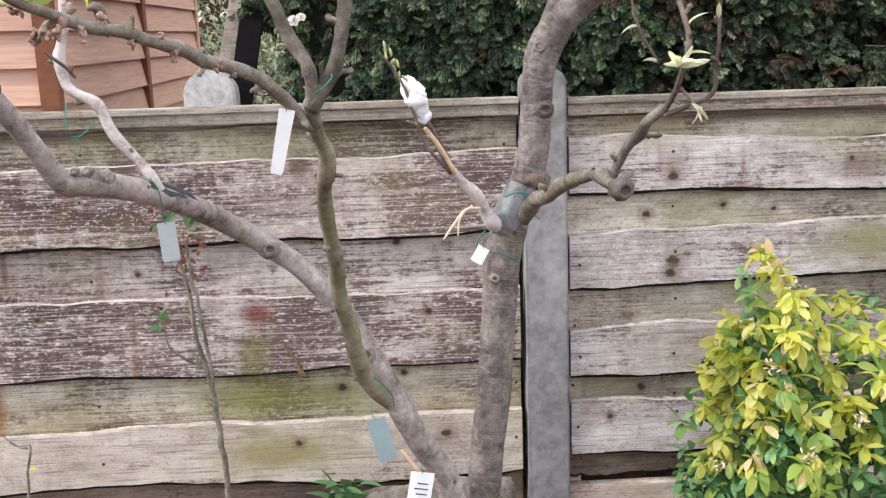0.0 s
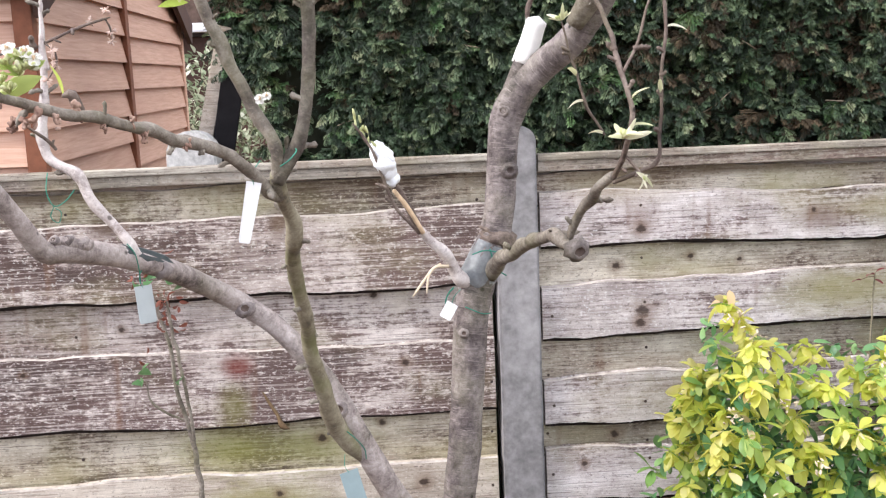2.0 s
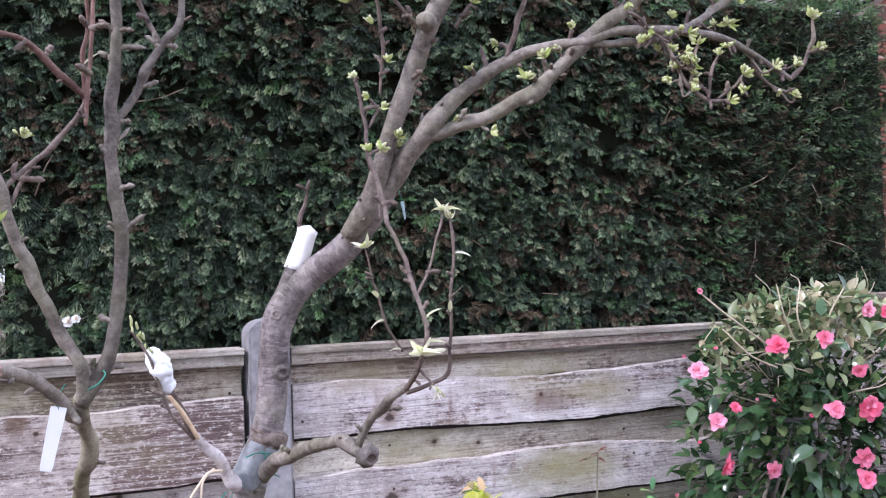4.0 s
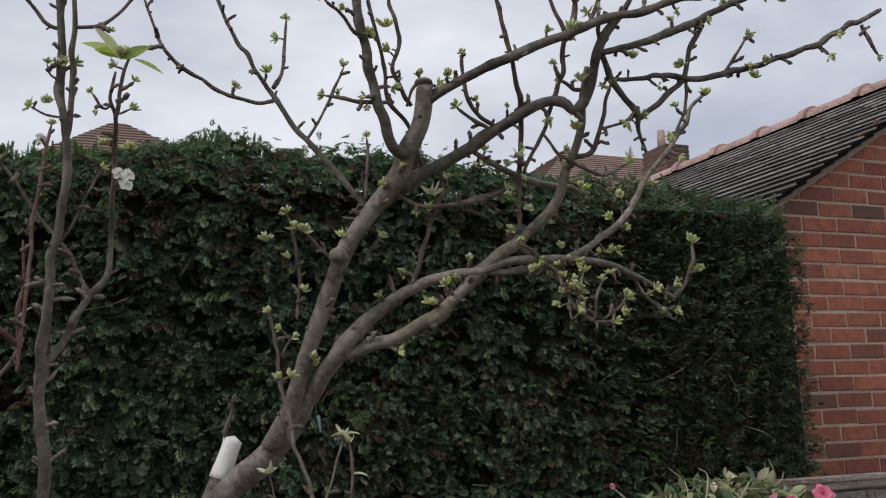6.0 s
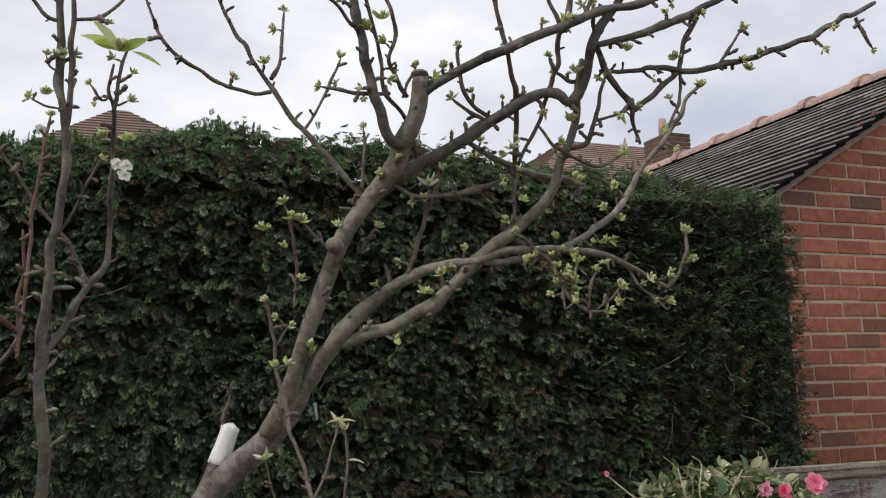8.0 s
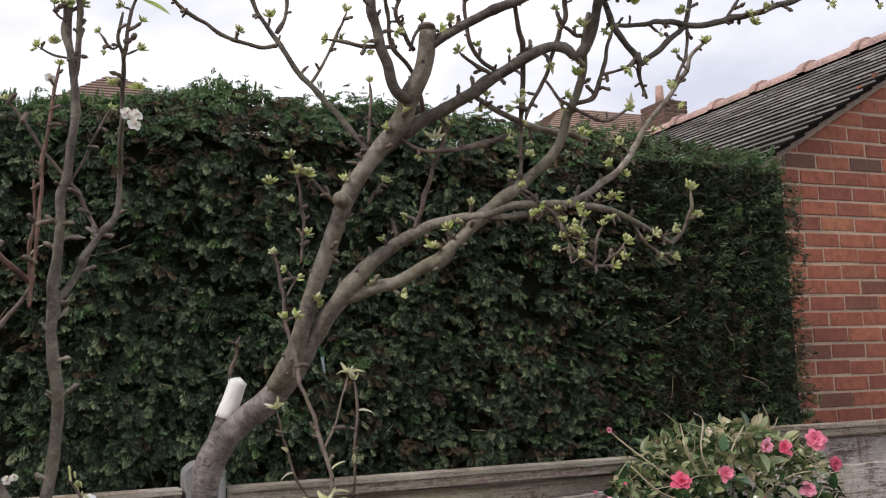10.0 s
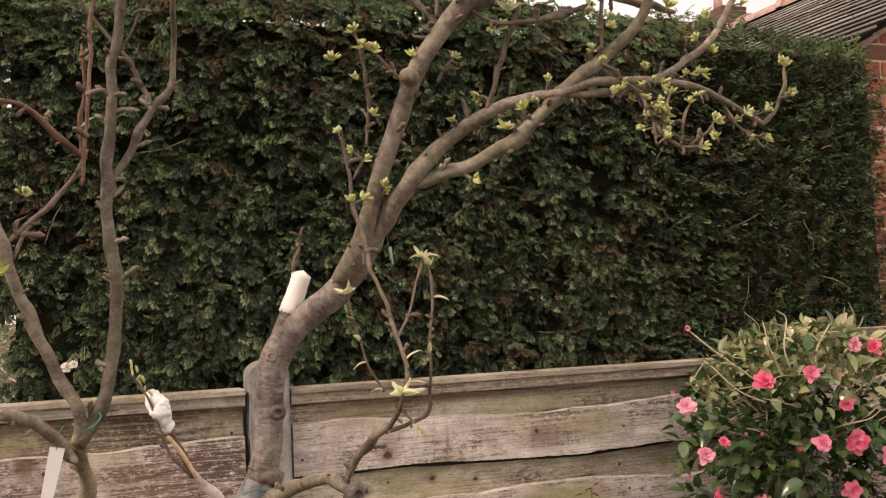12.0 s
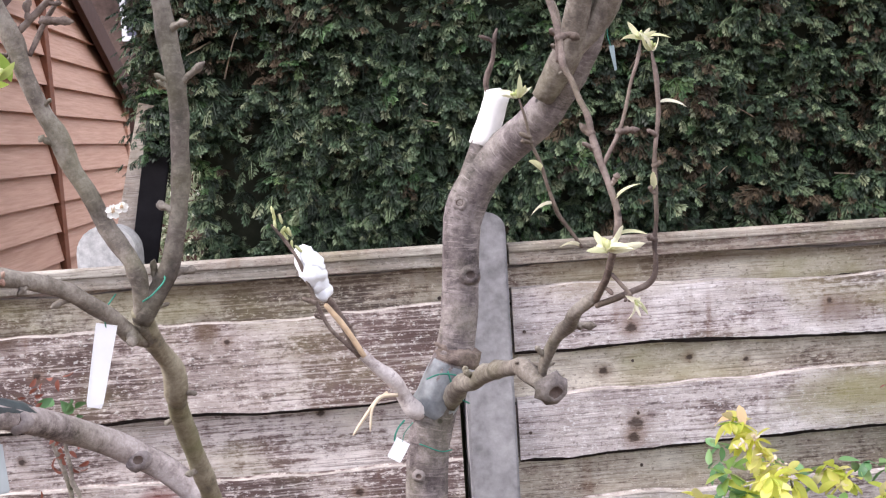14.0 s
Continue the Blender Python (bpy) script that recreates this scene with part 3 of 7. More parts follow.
def leaf_mesh(name, length, width, material, fold=0.25, droop=0.3, point=0.8, segs=5, full=0.8):
    """One leaf along +y from its stalk: folded along the midrib and arched."""
    verts, faces = [], []
    for i in range(segs + 1):
        s = i / segs
        w = width * 0.5 * (math.sin(math.pi * min(1, s ** point)) ** full if 0 < s < 1 else 0.03)
        y, z = length * s, -droop * length * s * s
        verts += [(-w, y, z + fold * w), (0, y, z), (w, y, z + fold * w)]
    for i in range(segs):
        a = i * 3
        faces += [(a, a + 1, a + 4, a + 3), (a + 1, a + 2, a + 5, a + 4)]
    return mesh_of(name, verts, faces, material)


def blob(bm, centre, size, axis=(0, 0, 1), seg=6):
    m = Matrix.Translation(centre) @ Vector(axis).to_track_quat("Z", "Y").to_matrix().to_4x4() @ Matrix.Diagonal((*size, 1))
    bmesh.ops.create_uvsphere(bm, u_segments=seg, v_segments=max(3, seg - 2), radius=1, matrix=m)


def facing(p, d, spin=0.0, scale=1.0):
    """A pose at p whose +y runs along d."""
    q = Vector(d).to_track_quat("Y", "Z").to_matrix().to_4x4()
    return Matrix.Translation(p) @ q @ Matrix.Rotation(spin, 4, "Y") @ Matrix.Scale(scale, 4)


# ---- ground ----
def build_ground():
    rng = np.random.default_rng(3)
    bm = bmesh.new()
    bmesh.ops.create_grid(bm, x_segments=90, y_segments=60, size=1, matrix=Matrix.Diagonal((3.2, 2.2, 1, 1)))
    for v in bm.verts:
        v.co += Vector((0.5, 1.6, 0))
        edge = max(abs(v.co.x - 0.5) / 3.2, abs(v.co.y - 1.6) / 2.2)
        if edge < 0.98:
            v.co.z = 0.035 * noise.noise(v.co * 3.0) + 0.02 * noise.noise(v.co * 11.0)
    outer = [(-400, -400), (400, -400), (400, 600), (-400, 600)]
    inner = [(-2.7, -0.6), (3.7, -0.6), (3.7, 3.8), (-2.7, 3.8)]
    vo = [bm.verts.new((x, y, 0)) for x, y in outer]
    vi = [bm.verts.new((x, y, 0)) for x, y in inner]
    for i in range(4):
        j = (i + 1) % 4
        bm.faces.new((vo[i], vo[j], vi[j], vi[i]))
    tagged(part("ground", bm, SOIL, None, "bare dark garden soil running under the fence", True), category="ground", kind="structure")


build_ground()


# ---- fence: two waney-edged panels, a kinked-up third, concrete posts ----
RUSTY_NAIL = plain("rusty_nail", (0.06, 0.04, 0.03), 0.4, 200.0, 0.7, 0.4, 0.3)


def plank_mesh(name, x0, x1, z0, z1, y, thick, material, seed, wave=0.006, torn=0.0):
    """A board with wavering upper and lower edges; it bows a little."""
    rng = np.random.default_rng(seed)
    n = 150
    xs = np.linspace(x0, x1, n)

    def edge(amp):
        e = np.zeros(n)
        for k in range(1, 14):
            e += rng.standard_normal() / k * np.sin(xs * k * rng.uniform(2.0, 4.2) + rng.uniform(0, 6.3))
        return amp * e + amp * 0.10 * np.convolve(rng.standard_normal(n), np.ones(3) / 3, "same")

    lo, hi = z0 + edge(wave), z1 + edge(wave)
    if torn:
        lo += torn * np.clip(rng.standard_normal(n), 0, 2)
    bow = y + 0.0025 * np.sin(xs * 2.1 + seed)
    chip = 0.0012 + 0.0022 * np.convolve(np.abs(rng.standard_normal(n)), np.ones(7) / 7, "same")
    verts, faces, slots = [], [], []
    for i in range(n):
        t = thick / 2
        prof = ((-t, lo[i] + 2.6 * chip[i]), (-t, hi[i] - chip[i]), (-t + min(thick * 0.8, 0.007), hi[i]), (t, hi[i]), (t, lo[i]), (-t + 0.006, lo[i]))
        verts += [(xs[i], bow[i] + dy, z) for dy, z in prof]
    for i in range(n - 1):
        a, b = i * 6, i * 6 + 6
        for j in range(6):
            k = (j + 1) % 6
            faces.append((a + j, b + j, b + k, a + k))
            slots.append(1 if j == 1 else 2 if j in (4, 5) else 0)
    faces += [tuple(range(5, -1, -1)), tuple((n - 1) * 6 + j for j in range(6))]
    me = mesh_of(name, verts, faces, material, False)
    me.materials.append(EDGE_WOOD)
    me.materials.append(EDGE_SHADE)
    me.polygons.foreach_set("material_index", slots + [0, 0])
    return me


def build_panel(x0, x1, front, back, top, label, seed, wood, drop=0.0):
    p = thing("fence", ((x0 + x1) / 2, 2.70, 0), label, "fence panel", "garden fence panels")
    k = seed
    for z0, z1, *own in front:
        put("plank", plank_mesh("plank", x0 + 0.004, x1 - 0.004, z0 + drop, z1 + drop, 2.688, 0.022, own[0] if own else wood, k), p)
        k += 1
    for z0, z1, mat, torn in back:
        put("plank", plank_mesh("plank", x0 + 0.002, x1 - 0.002, z0 + drop, z1 + drop, 2.713, 0.010, mat or wood, k, 0.004, torn), p)
        k += 1
    nails = [x0 + 0.022, x1 - 0.022] + [x0 + (x1 - x0) * f for f in ((0.435,) if x1 < 0.2 else (0.18, 0.66))]
    rng = np.random.default_rng(seed + 400)
    for zs, y in (([f[:2] for f in front], 2.6725), ([b[:2] for b in back], 2.7072)):
        for z0, z1 in zs:
            for x in nails:
                m = Matrix.Translation((x + rng.normal(0, 0.006), y, (z0 + z1) / 2 + drop + rng.normal(0, 0.02))) @ Matrix.Rotation(math.pi / 2, 4, "X")
                bm = bmesh.new()
                bmesh.ops.create_cone(bm, cap_ends=True, segments=8, radius1=0.0042, radius2=0.0036, depth=0.002, matrix=m)
                part("nail", bm, RUSTY_NAIL, p)
    for x in (x0 + 0.018, x1 - 0.018):
        part("batten", box(x - 0.018, 2.7195, 0.0, x + 0.018, 2.739, top - 0.081, 0.002), PALE_WOOD, p)
    part("rear_rail", box(x0 + 0.001, 2.7195, top - 0.080 + drop, x1 - 0.001, 2.7385, top - 0.0172 + drop, 0.002), PALE_WOOD, p)
    part("cap_rail", box(x0, 2.662, top - 0.017 + drop, x1, 2.742, top + drop, 0.003), CAP_WOOD, p, "grey weathered capping rail")
    part("top_rail", box(x0 + 0.001, 2.668, top - 0.044 + drop, x1 - 0.001, 2.7005, top - 0.0172 + drop, 0.002), CAP_WOOD, p)
    return p


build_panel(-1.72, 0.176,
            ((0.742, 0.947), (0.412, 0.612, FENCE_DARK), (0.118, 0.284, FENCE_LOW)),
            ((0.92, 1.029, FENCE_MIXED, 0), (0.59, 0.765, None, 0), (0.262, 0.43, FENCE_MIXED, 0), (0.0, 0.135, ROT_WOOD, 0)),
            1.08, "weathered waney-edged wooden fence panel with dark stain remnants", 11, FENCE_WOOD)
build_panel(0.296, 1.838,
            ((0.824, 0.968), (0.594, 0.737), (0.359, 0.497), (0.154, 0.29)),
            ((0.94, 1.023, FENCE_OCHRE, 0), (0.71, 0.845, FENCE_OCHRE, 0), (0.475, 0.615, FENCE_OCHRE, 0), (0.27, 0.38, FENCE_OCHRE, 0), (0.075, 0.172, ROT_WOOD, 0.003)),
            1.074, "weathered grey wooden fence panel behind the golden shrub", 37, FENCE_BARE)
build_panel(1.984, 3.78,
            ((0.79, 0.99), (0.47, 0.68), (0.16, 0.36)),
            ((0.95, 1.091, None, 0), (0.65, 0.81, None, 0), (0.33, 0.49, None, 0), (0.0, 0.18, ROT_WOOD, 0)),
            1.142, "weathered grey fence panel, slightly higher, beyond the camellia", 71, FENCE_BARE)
build_panel(-3.6, -1.83,
            ((0.742, 0.947), (0.412, 0.612), (0.118, 0.284)),
            ((0.92, 1.029, None, 0), (0.59, 0.765, None, 0), (0.262, 0.43, None, 0), (0.0, 0.135, ROT_WOOD, 0)),
            1.08, "weathered waney-edged fence panel at the far end", 91, FENCE_WOOD)


def gravel_board(x0, x1, seed):
    me = plank_mesh("gravel_board", x0, x1, -0.06, 0.066, 2.70, 0.03, PALE_WOOD, seed, 0.002)
    tagged(put("gravel_board", me), "pale timber gravel board along the soil", "board")


gravel_board(0.294, 1.84, 5)
gravel_board(1.982, 3.78, 6)


def round_post(name, x0, x1, y0, y1, top, material, label, bulge=1.0, lean=None):
    """A concrete post with a domed head."""
    bm = bmesh.new()
    w = (x1 - x0) / 2
    cx = (x0 + x1) / 2
    prof = [(x0, -0.1), (x1, -0.1)]
    n = 12
    prof += [(cx + w * math.cos(math.pi * i / n), top - w * bulge + w * bulge * math.sin(math.pi * i / n)) for i in range(n + 1)]
    fr = [bm.verts.new((x, y0, z)) for x, z in prof]
    bk = [bm.verts.new((x, y1, z)) for x, z in prof]
    bm.faces.new(fr)
    bm.faces.new(bk[::-1])
    for i in range(len(prof)):
        j = (i + 1) % len(prof)
        bm.faces.new((fr[j], fr[i], bk[i], bk[j]))
    bmesh.ops.recalc_face_normals(bm, faces=bm.faces)
    sharp = [e for e in bm.edges if len(e.link_faces) == 2 and e.calc_face_angle(0) > 1.2]
    bmesh.ops.bevel(bm, geom=sharp, offset=0.006, segments=2, affect="EDGES")
    ob = part(name, bm, material, None, "", False)
    return tagged(ob, label, "post", "concrete fence posts")


round_post("fence_post", 0.186, 0.292, 2.655, 2.765, 1.15, CONCRETE, "smooth grey concrete fence post with a rounded head", 0.75)
round_post("fence_post", 1.852, 1.972, 2.655, 2.765, 1.07, CONCRETE, "grey concrete fence post half hidden by the camellia", 0.75)
round_post("fence_post", -1.826, -1.724, 2.655, 2.765, 1.15, CONCRETE, "grey concrete fence post at the end of the panel", 0.75)
round_post("round_topped_post", -0.652, -0.522, 2.80, 2.90, 1.168, LICHEN_CONCRETE, "lichen-spotted round-topped concrete post behind the fence", 0.95)


# ---- the pear tree ----
TREE_BASE = (0.0, 2.14, 0.0)
tree = thing("pear_tree", TREE_BASE, "leaning multi-grafted pear tree with bare grey limbs and opening buds", "tree")
TIPS, BRANCHING = [], []
count = [0]


def grow(kind, points):
    """A limb, twig or graft of the tree."""
    i = count[0] = count[0] + 1
    slim = 0.84 if kind == "limb" and points[0][2] < 0.6 else 0.86 if kind == "limb" and points[0][2] > 1.3 else 0.78 if kind == "twig" and points[0][1] < 1.72 and points[0][2] < 1.5 else 0.93
    points = [(x, y, z, q * slim) for x, y, z, q in points]
    r = points[0][3]
    mat = {"trunk": BARK_TRUNK, "stem": BARK_STEM, "stub": BARK_TRUNK, "graft": BARK_PALE, "root": ROOT_PALE}.get(kind)
    if mat is None:
        mat = BARK_TWIG if kind == "twig" else BARK_LIMB
        if kind == "limb" and points[0][2] < 0.7:
            mat = BARK_MOSSY
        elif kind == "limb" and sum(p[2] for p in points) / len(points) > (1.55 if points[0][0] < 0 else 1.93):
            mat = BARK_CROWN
        if kind == "limb" and abs(points[0][1] - 1.8) < 0.003 and points[0][0] < -0.4:
            mat = BARK_PALE
        if kind == "twig" and points[0][1] < 1.56 and points[0][0] < 0 and points[-1][2] < 1.87 and 1.45 < points[0][2] < 1.55:
            mat = BARK_RED
    if kind == "trunk":
        points = [(-0.012, 2.15, -0.12, 0.062), (-0.006, 2.15, 0.05, 0.050)] + points[1:]
    if kind == "stem":
        points = [(-0.004, 2.145, 0.12, 0.036)] + points[1:]
    knots = 0 if kind == "root" else 4 if r > 0.021 else int(4 + 22 * sum(math.dist(a[:3], b[:3]) for a, b in zip(points, points[1:])))
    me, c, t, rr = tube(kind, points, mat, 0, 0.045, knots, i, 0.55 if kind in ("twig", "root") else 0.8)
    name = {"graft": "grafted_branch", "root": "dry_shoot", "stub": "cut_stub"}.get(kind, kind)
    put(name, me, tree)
    if kind == "twig":
        TIPS.append((c[-1, :3], t[-1], rr[-1]))
    if kind in ("limb", "twig"):
        BRANCHING.append((c, t, rr, kind))


grow("trunk", [(0.003, 2.15, 0.184, 0.0444), (0.017, 2.15, 0.282, 0.0394), (0.028, 2.15, 0.379, 0.038), (0.043, 2.15, 0.498, 0.0388), (0.054, 2.15, 0.615, 0.0384), (0.065, 2.15, 0.752, 0.0391), (0.077, 2.15, 0.82, 0.0411), (0.104, 2.15, 0.897, 0.0376), (0.125, 2.15, 0.951, 0.0347), (0.14, 2.15, 1.06, 0.0338), (0.147, 2.15, 1.152, 0.0356), (0.173, 2.14, 1.212, 0.0343), (0.21, 2.12, 1.258, 0.0329), (0.264, 2.07, 1.305, 0.0317), (0.305, 2.02, 1.361, 0.0294), (0.326, 1.99, 1.401, 0.0268), (0.341, 1.96, 1.439, 0.0243)])
grow("stem", [(0.008, 2.13, 0.205, 0.03), (-0.055, 2.09, 0.336, 0.0291), (-0.114, 2.05, 0.453, 0.0271), (-0.164, 2.02, 0.561, 0.0254), (-0.203, 2.01, 0.647, 0.024), (-0.251, 2.01, 0.724, 0.0227), (-0.309, 2.015, 0.794, 0.0216), (-0.367, 2.01, 0.841, 0.0224), (-0.431, 1.95, 0.894, 0.0215), (-0.483, 1.857, 0.943, 0.0212), (-0.544, 1.78, 0.978, 0.021), (-0.597, 1.7, 0.997, 0.0207), (-0.619, 1.67, 1.001, 0.0186), (-0.638, 1.62, 1.056, 0.0163), (-0.657, 1.58, 1.106, 0.0157), (-0.679, 1.52, 1.165, 0.0142)])
grow("limb", [(-0.14, 2.035, 0.505, 0.0203), (-0.173, 2.02, 0.55, 0.0222), (-0.206, 1.985, 0.604, 0.0227), (-0.223, 1.94, 0.672, 0.02), (-0.24, 1.86, 0.782, 0.0161), (-0.246, 1.79, 0.88, 0.0153), (-0.249, 1.7, 0.972, 0.0151), (-0.25, 1.61, 1.053, 0.0141), (-0.254, 1.555, 1.108, 0.0157)])
grow("limb", [(-0.254, 1.559, 1.096, 0.00874), (-0.255, 1.58, 1.074, 0.0092), (-0.28, 1.53, 1.11, 0.0099), (-0.323, 1.48, 1.146, 0.0091), (-0.362, 1.43, 1.166, 0.0087), (-0.398, 1.38, 1.179, 0.0083), (-0.444, 1.32, 1.195, 0.0079), (-0.482, 1.27, 1.207, 0.0072), (-0.508, 1.22, 1.221, 0.006), (-0.535, 1.17, 1.24, 0.0047)])
grow("limb", [(-0.51, 1.8, 0.972, 0.0089), (-0.541, 1.8, 1.02, 0.0093), (-0.572, 1.8, 1.061, 0.0105), (-0.607, 1.8, 1.11, 0.0096), (-0.64, 1.8, 1.141, 0.0095), (-0.641, 1.8, 1.184, 0.0086), (-0.637, 1.8, 1.226, 0.0077), (-0.635, 1.8, 1.268, 0.0068), (-0.633, 1.8, 1.309, 0.006)])
grow("limb", [(-0.254, 1.559, 1.096, 0.012635), (-0.218, 1.55, 1.16, 0.0118), (-0.203, 1.55, 1.229, 0.011), (-0.198, 1.54, 1.301, 0.0109), (-0.202, 1.54, 1.396, 0.011), (-0.21, 1.54, 1.457, 0.0106), (-0.201, 1.54, 1.555, 0.0099), (-0.191, 1.54, 1.655, 0.0091), (-0.18, 1.54, 1.739, 0.0083), (-0.175, 1.54, 1.815, 0.0079), (-0.182, 1.54, 1.901, 0.0075), (-0.188, 1.53, 2.005, 0.0075), (-0.195, 1.52, 2.1, 0.0071), (-0.198, 1.51, 2.155, 0.0066)])
grow("twig", [(-0.175, 1.54, 1.825, 0.0056), (-0.172, 1.54, 1.883, 0.0056), (-0.173, 1.53, 1.957, 0.0051), (-0.169, 1.52, 2.043, 0.0052), (-0.174, 1.51, 2.118, 0.0047)])
grow("twig", [(-0.193, 1.53, 2.039, 0.0038), (-0.21, 1.53, 2.047, 0.0037), (-0.237, 1.53, 2.078, 0.0033), (-0.26, 1.52, 2.096, 0.0028)])
grow("twig", [(-0.168, 1.52, 2.041, 0.0033), (-0.132, 1.51, 2.046, 0.0038), (-0.102, 1.5, 2.066, 0.0033), (-0.066, 1.5, 2.114, 0.0029)])
grow("limb", [(-0.204, 1.54, 1.479, 0.0071), (-0.17, 1.55, 1.529, 0.0077), (-0.137, 1.55, 1.593, 0.0073), (-0.112, 1.55, 1.626, 0.007), (-0.104, 1.55, 1.678, 0.0056), (-0.106, 1.5, 1.753, 0.005), (-0.11, 1.45, 1.833, 0.0045), (-0.112, 1.42, 1.866, 0.004), (-0.12, 1.41, 1.89, 0.0035), (-0.115, 1.4, 1.928, 0.0031)])
grow("twig", [(-0.112, 1.42, 1.857, 0.0035), (-0.107, 1.41, 1.896, 0.0035), (-0.101, 1.4, 1.93, 0.0031), (-0.092, 1.4, 1.959, 0.0022)])
grow("twig", [(-0.136, 1.55, 1.599, 0.0041), (-0.16, 1.56, 1.65, 0.0037), (-0.178, 1.56, 1.682, 0.0037), (-0.218, 1.57, 1.734, 0.0032), (-0.253, 1.57, 1.789, 0.0032), (-0.28, 1.57, 1.821, 0.0028)])
grow("twig", [(-0.187, 1.55, 1.675, 0.0027), (-0.159, 1.53, 1.724, 0.0023), (-0.144, 1.51, 1.762, 0.0023), (-0.123, 1.5, 1.799, 0.0023)])
grow("twig", [(-0.119, 1.42, 1.879, 0.0022), (-0.131, 1.42, 1.874, 0.0026), (-0.149, 1.42, 1.897, 0.0022)])
grow("twig", [(-0.106, 1.42, 1.867, 0.0022), (-0.089, 1.42, 1.877, 0.0022)])
grow("twig", [(-0.189, 1.53, 1.888, 0.0023), (-0.21, 1.53, 1.891, 0.0023), (-0.234, 1.53, 1.903, 0.0018)])
grow("twig", [(-0.19, 1.53, 1.951, 0.0023), (-0.204, 1.53, 1.959, 0.0023), (-0.21, 1.53, 1.978, 0.0019)])
grow("limb", [(-0.254, 1.559, 1.096, 0.01007), (-0.251, 1.55, 1.14, 0.0106), (-0.274, 1.545, 1.195, 0.0105), (-0.314, 1.54, 1.279, 0.01), (-0.336, 1.53, 1.339, 0.0099), (-0.351, 1.52, 1.397, 0.0095), (-0.365, 1.5, 1.46, 0.009), (-0.375, 1.48, 1.514, 0.0085), (-0.388, 1.46, 1.565, 0.0076)])
grow("twig", [(-0.343, 1.525, 1.394, 0.0051), (-0.309, 1.525, 1.426, 0.0052), (-0.281, 1.52, 1.452, 0.0048), (-0.251, 1.52, 1.489, 0.0045), (-0.232, 1.525, 1.528, 0.0045)])
grow("twig", [(-0.335, 1.53, 1.372, 0.0037), (-0.321, 1.54, 1.402, 0.0037), (-0.304, 1.54, 1.428, 0.0034)])
grow("twig", [(-0.236, 1.53, 1.514, 0.0053), (-0.271, 1.5, 1.541, 0.0059), (-0.313, 1.47, 1.577, 0.0046), (-0.348, 1.44, 1.583, 0.0028), (-0.372, 1.42, 1.591, 0.0024)])
grow("twig", [(-0.24, 1.53, 1.506, 0.0038), (-0.241, 1.52, 1.576, 0.0034), (-0.236, 1.51, 1.635, 0.003), (-0.238, 1.5, 1.677, 0.0026)])
grow("twig", [(-0.241, 1.505, 1.475, 0.0042), (-0.236, 1.502, 1.54, 0.0040), (-0.231, 1.50, 1.60, 0.0042), (-0.226, 1.50, 1.685, 0.0040), (-0.217, 1.50, 1.765, 0.0036), (-0.206, 1.50, 1.838, 0.0040), (-0.202, 1.50, 1.865, 0.0034)])
grow("twig", [(-0.355, 1.525, 1.372, 0.0029), (-0.371, 1.51, 1.375, 0.0029), (-0.393, 1.5, 1.385, 0.0025)])
grow("stub", [(0.147, 2.15, 1.152, 0.0276), (0.16, 2.145, 1.197, 0.0269), (0.173, 2.14, 1.239, 0.0246), (0.185, 2.135, 1.275, 0.0211), (0.194, 2.133, 1.299, 0.0182)])
grow("twig", [(0.211, 2.13, 1.338, 0.0046), (0.198, 2.125, 1.369, 0.0051), (0.207, 2.12, 1.41, 0.0045), (0.221, 2.12, 1.458, 0.0034)])
grow("limb", [(0.269, 2.02, 1.34, 0.0228), (0.301, 1.97, 1.403, 0.0252), (0.312, 1.93, 1.467, 0.0221), (0.333, 1.9, 1.554, 0.0215), (0.361, 1.86, 1.651, 0.0214), (0.385, 1.82, 1.735, 0.0218), (0.419, 1.8, 1.793, 0.0213), (0.455, 1.78, 1.842, 0.0237), (0.486, 1.75, 1.89, 0.0248), (0.491, 1.72, 1.929, 0.0246), (0.51, 1.69, 1.977, 0.0222), (0.514, 1.67, 2.026, 0.0221), (0.514, 1.66, 2.056, 0.0255)])
grow("limb", [(0.301, 1.97, 1.395, 0.0182), (0.349, 1.94, 1.449, 0.0218), (0.376, 1.9, 1.506, 0.0215), (0.4, 1.875, 1.547, 0.0239), (0.442, 1.865, 1.592, 0.018), (0.471, 1.855, 1.615, 0.0169), (0.543, 1.82, 1.663, 0.0145), (0.619, 1.78, 1.687, 0.0121), (0.672, 1.75, 1.695, 0.0108), (0.745, 1.745, 1.712, 0.011), (0.819, 1.74, 1.721, 0.0105), (0.953, 1.75, 1.715, 0.0095), (1.065, 1.765, 1.687, 0.0078), (1.17, 1.775, 1.644, 0.0073)])
grow("limb", [(0.395, 1.88, 1.522, 0.0155), (0.442, 1.87, 1.535, 0.0168), (0.508, 1.84, 1.559, 0.0168), (0.585, 1.8, 1.609, 0.0162), (0.653, 1.77, 1.671, 0.0163), (0.7, 1.75, 1.72, 0.0164), (0.763, 1.735, 1.765, 0.0153), (0.825, 1.72, 1.823, 0.0136), (0.849, 1.7, 1.873, 0.013), (0.863, 1.68, 1.932, 0.0123), (0.874, 1.66, 1.991, 0.0111), (0.866, 1.63, 2.058, 0.0098), (0.87, 1.61, 2.116, 0.0085)])
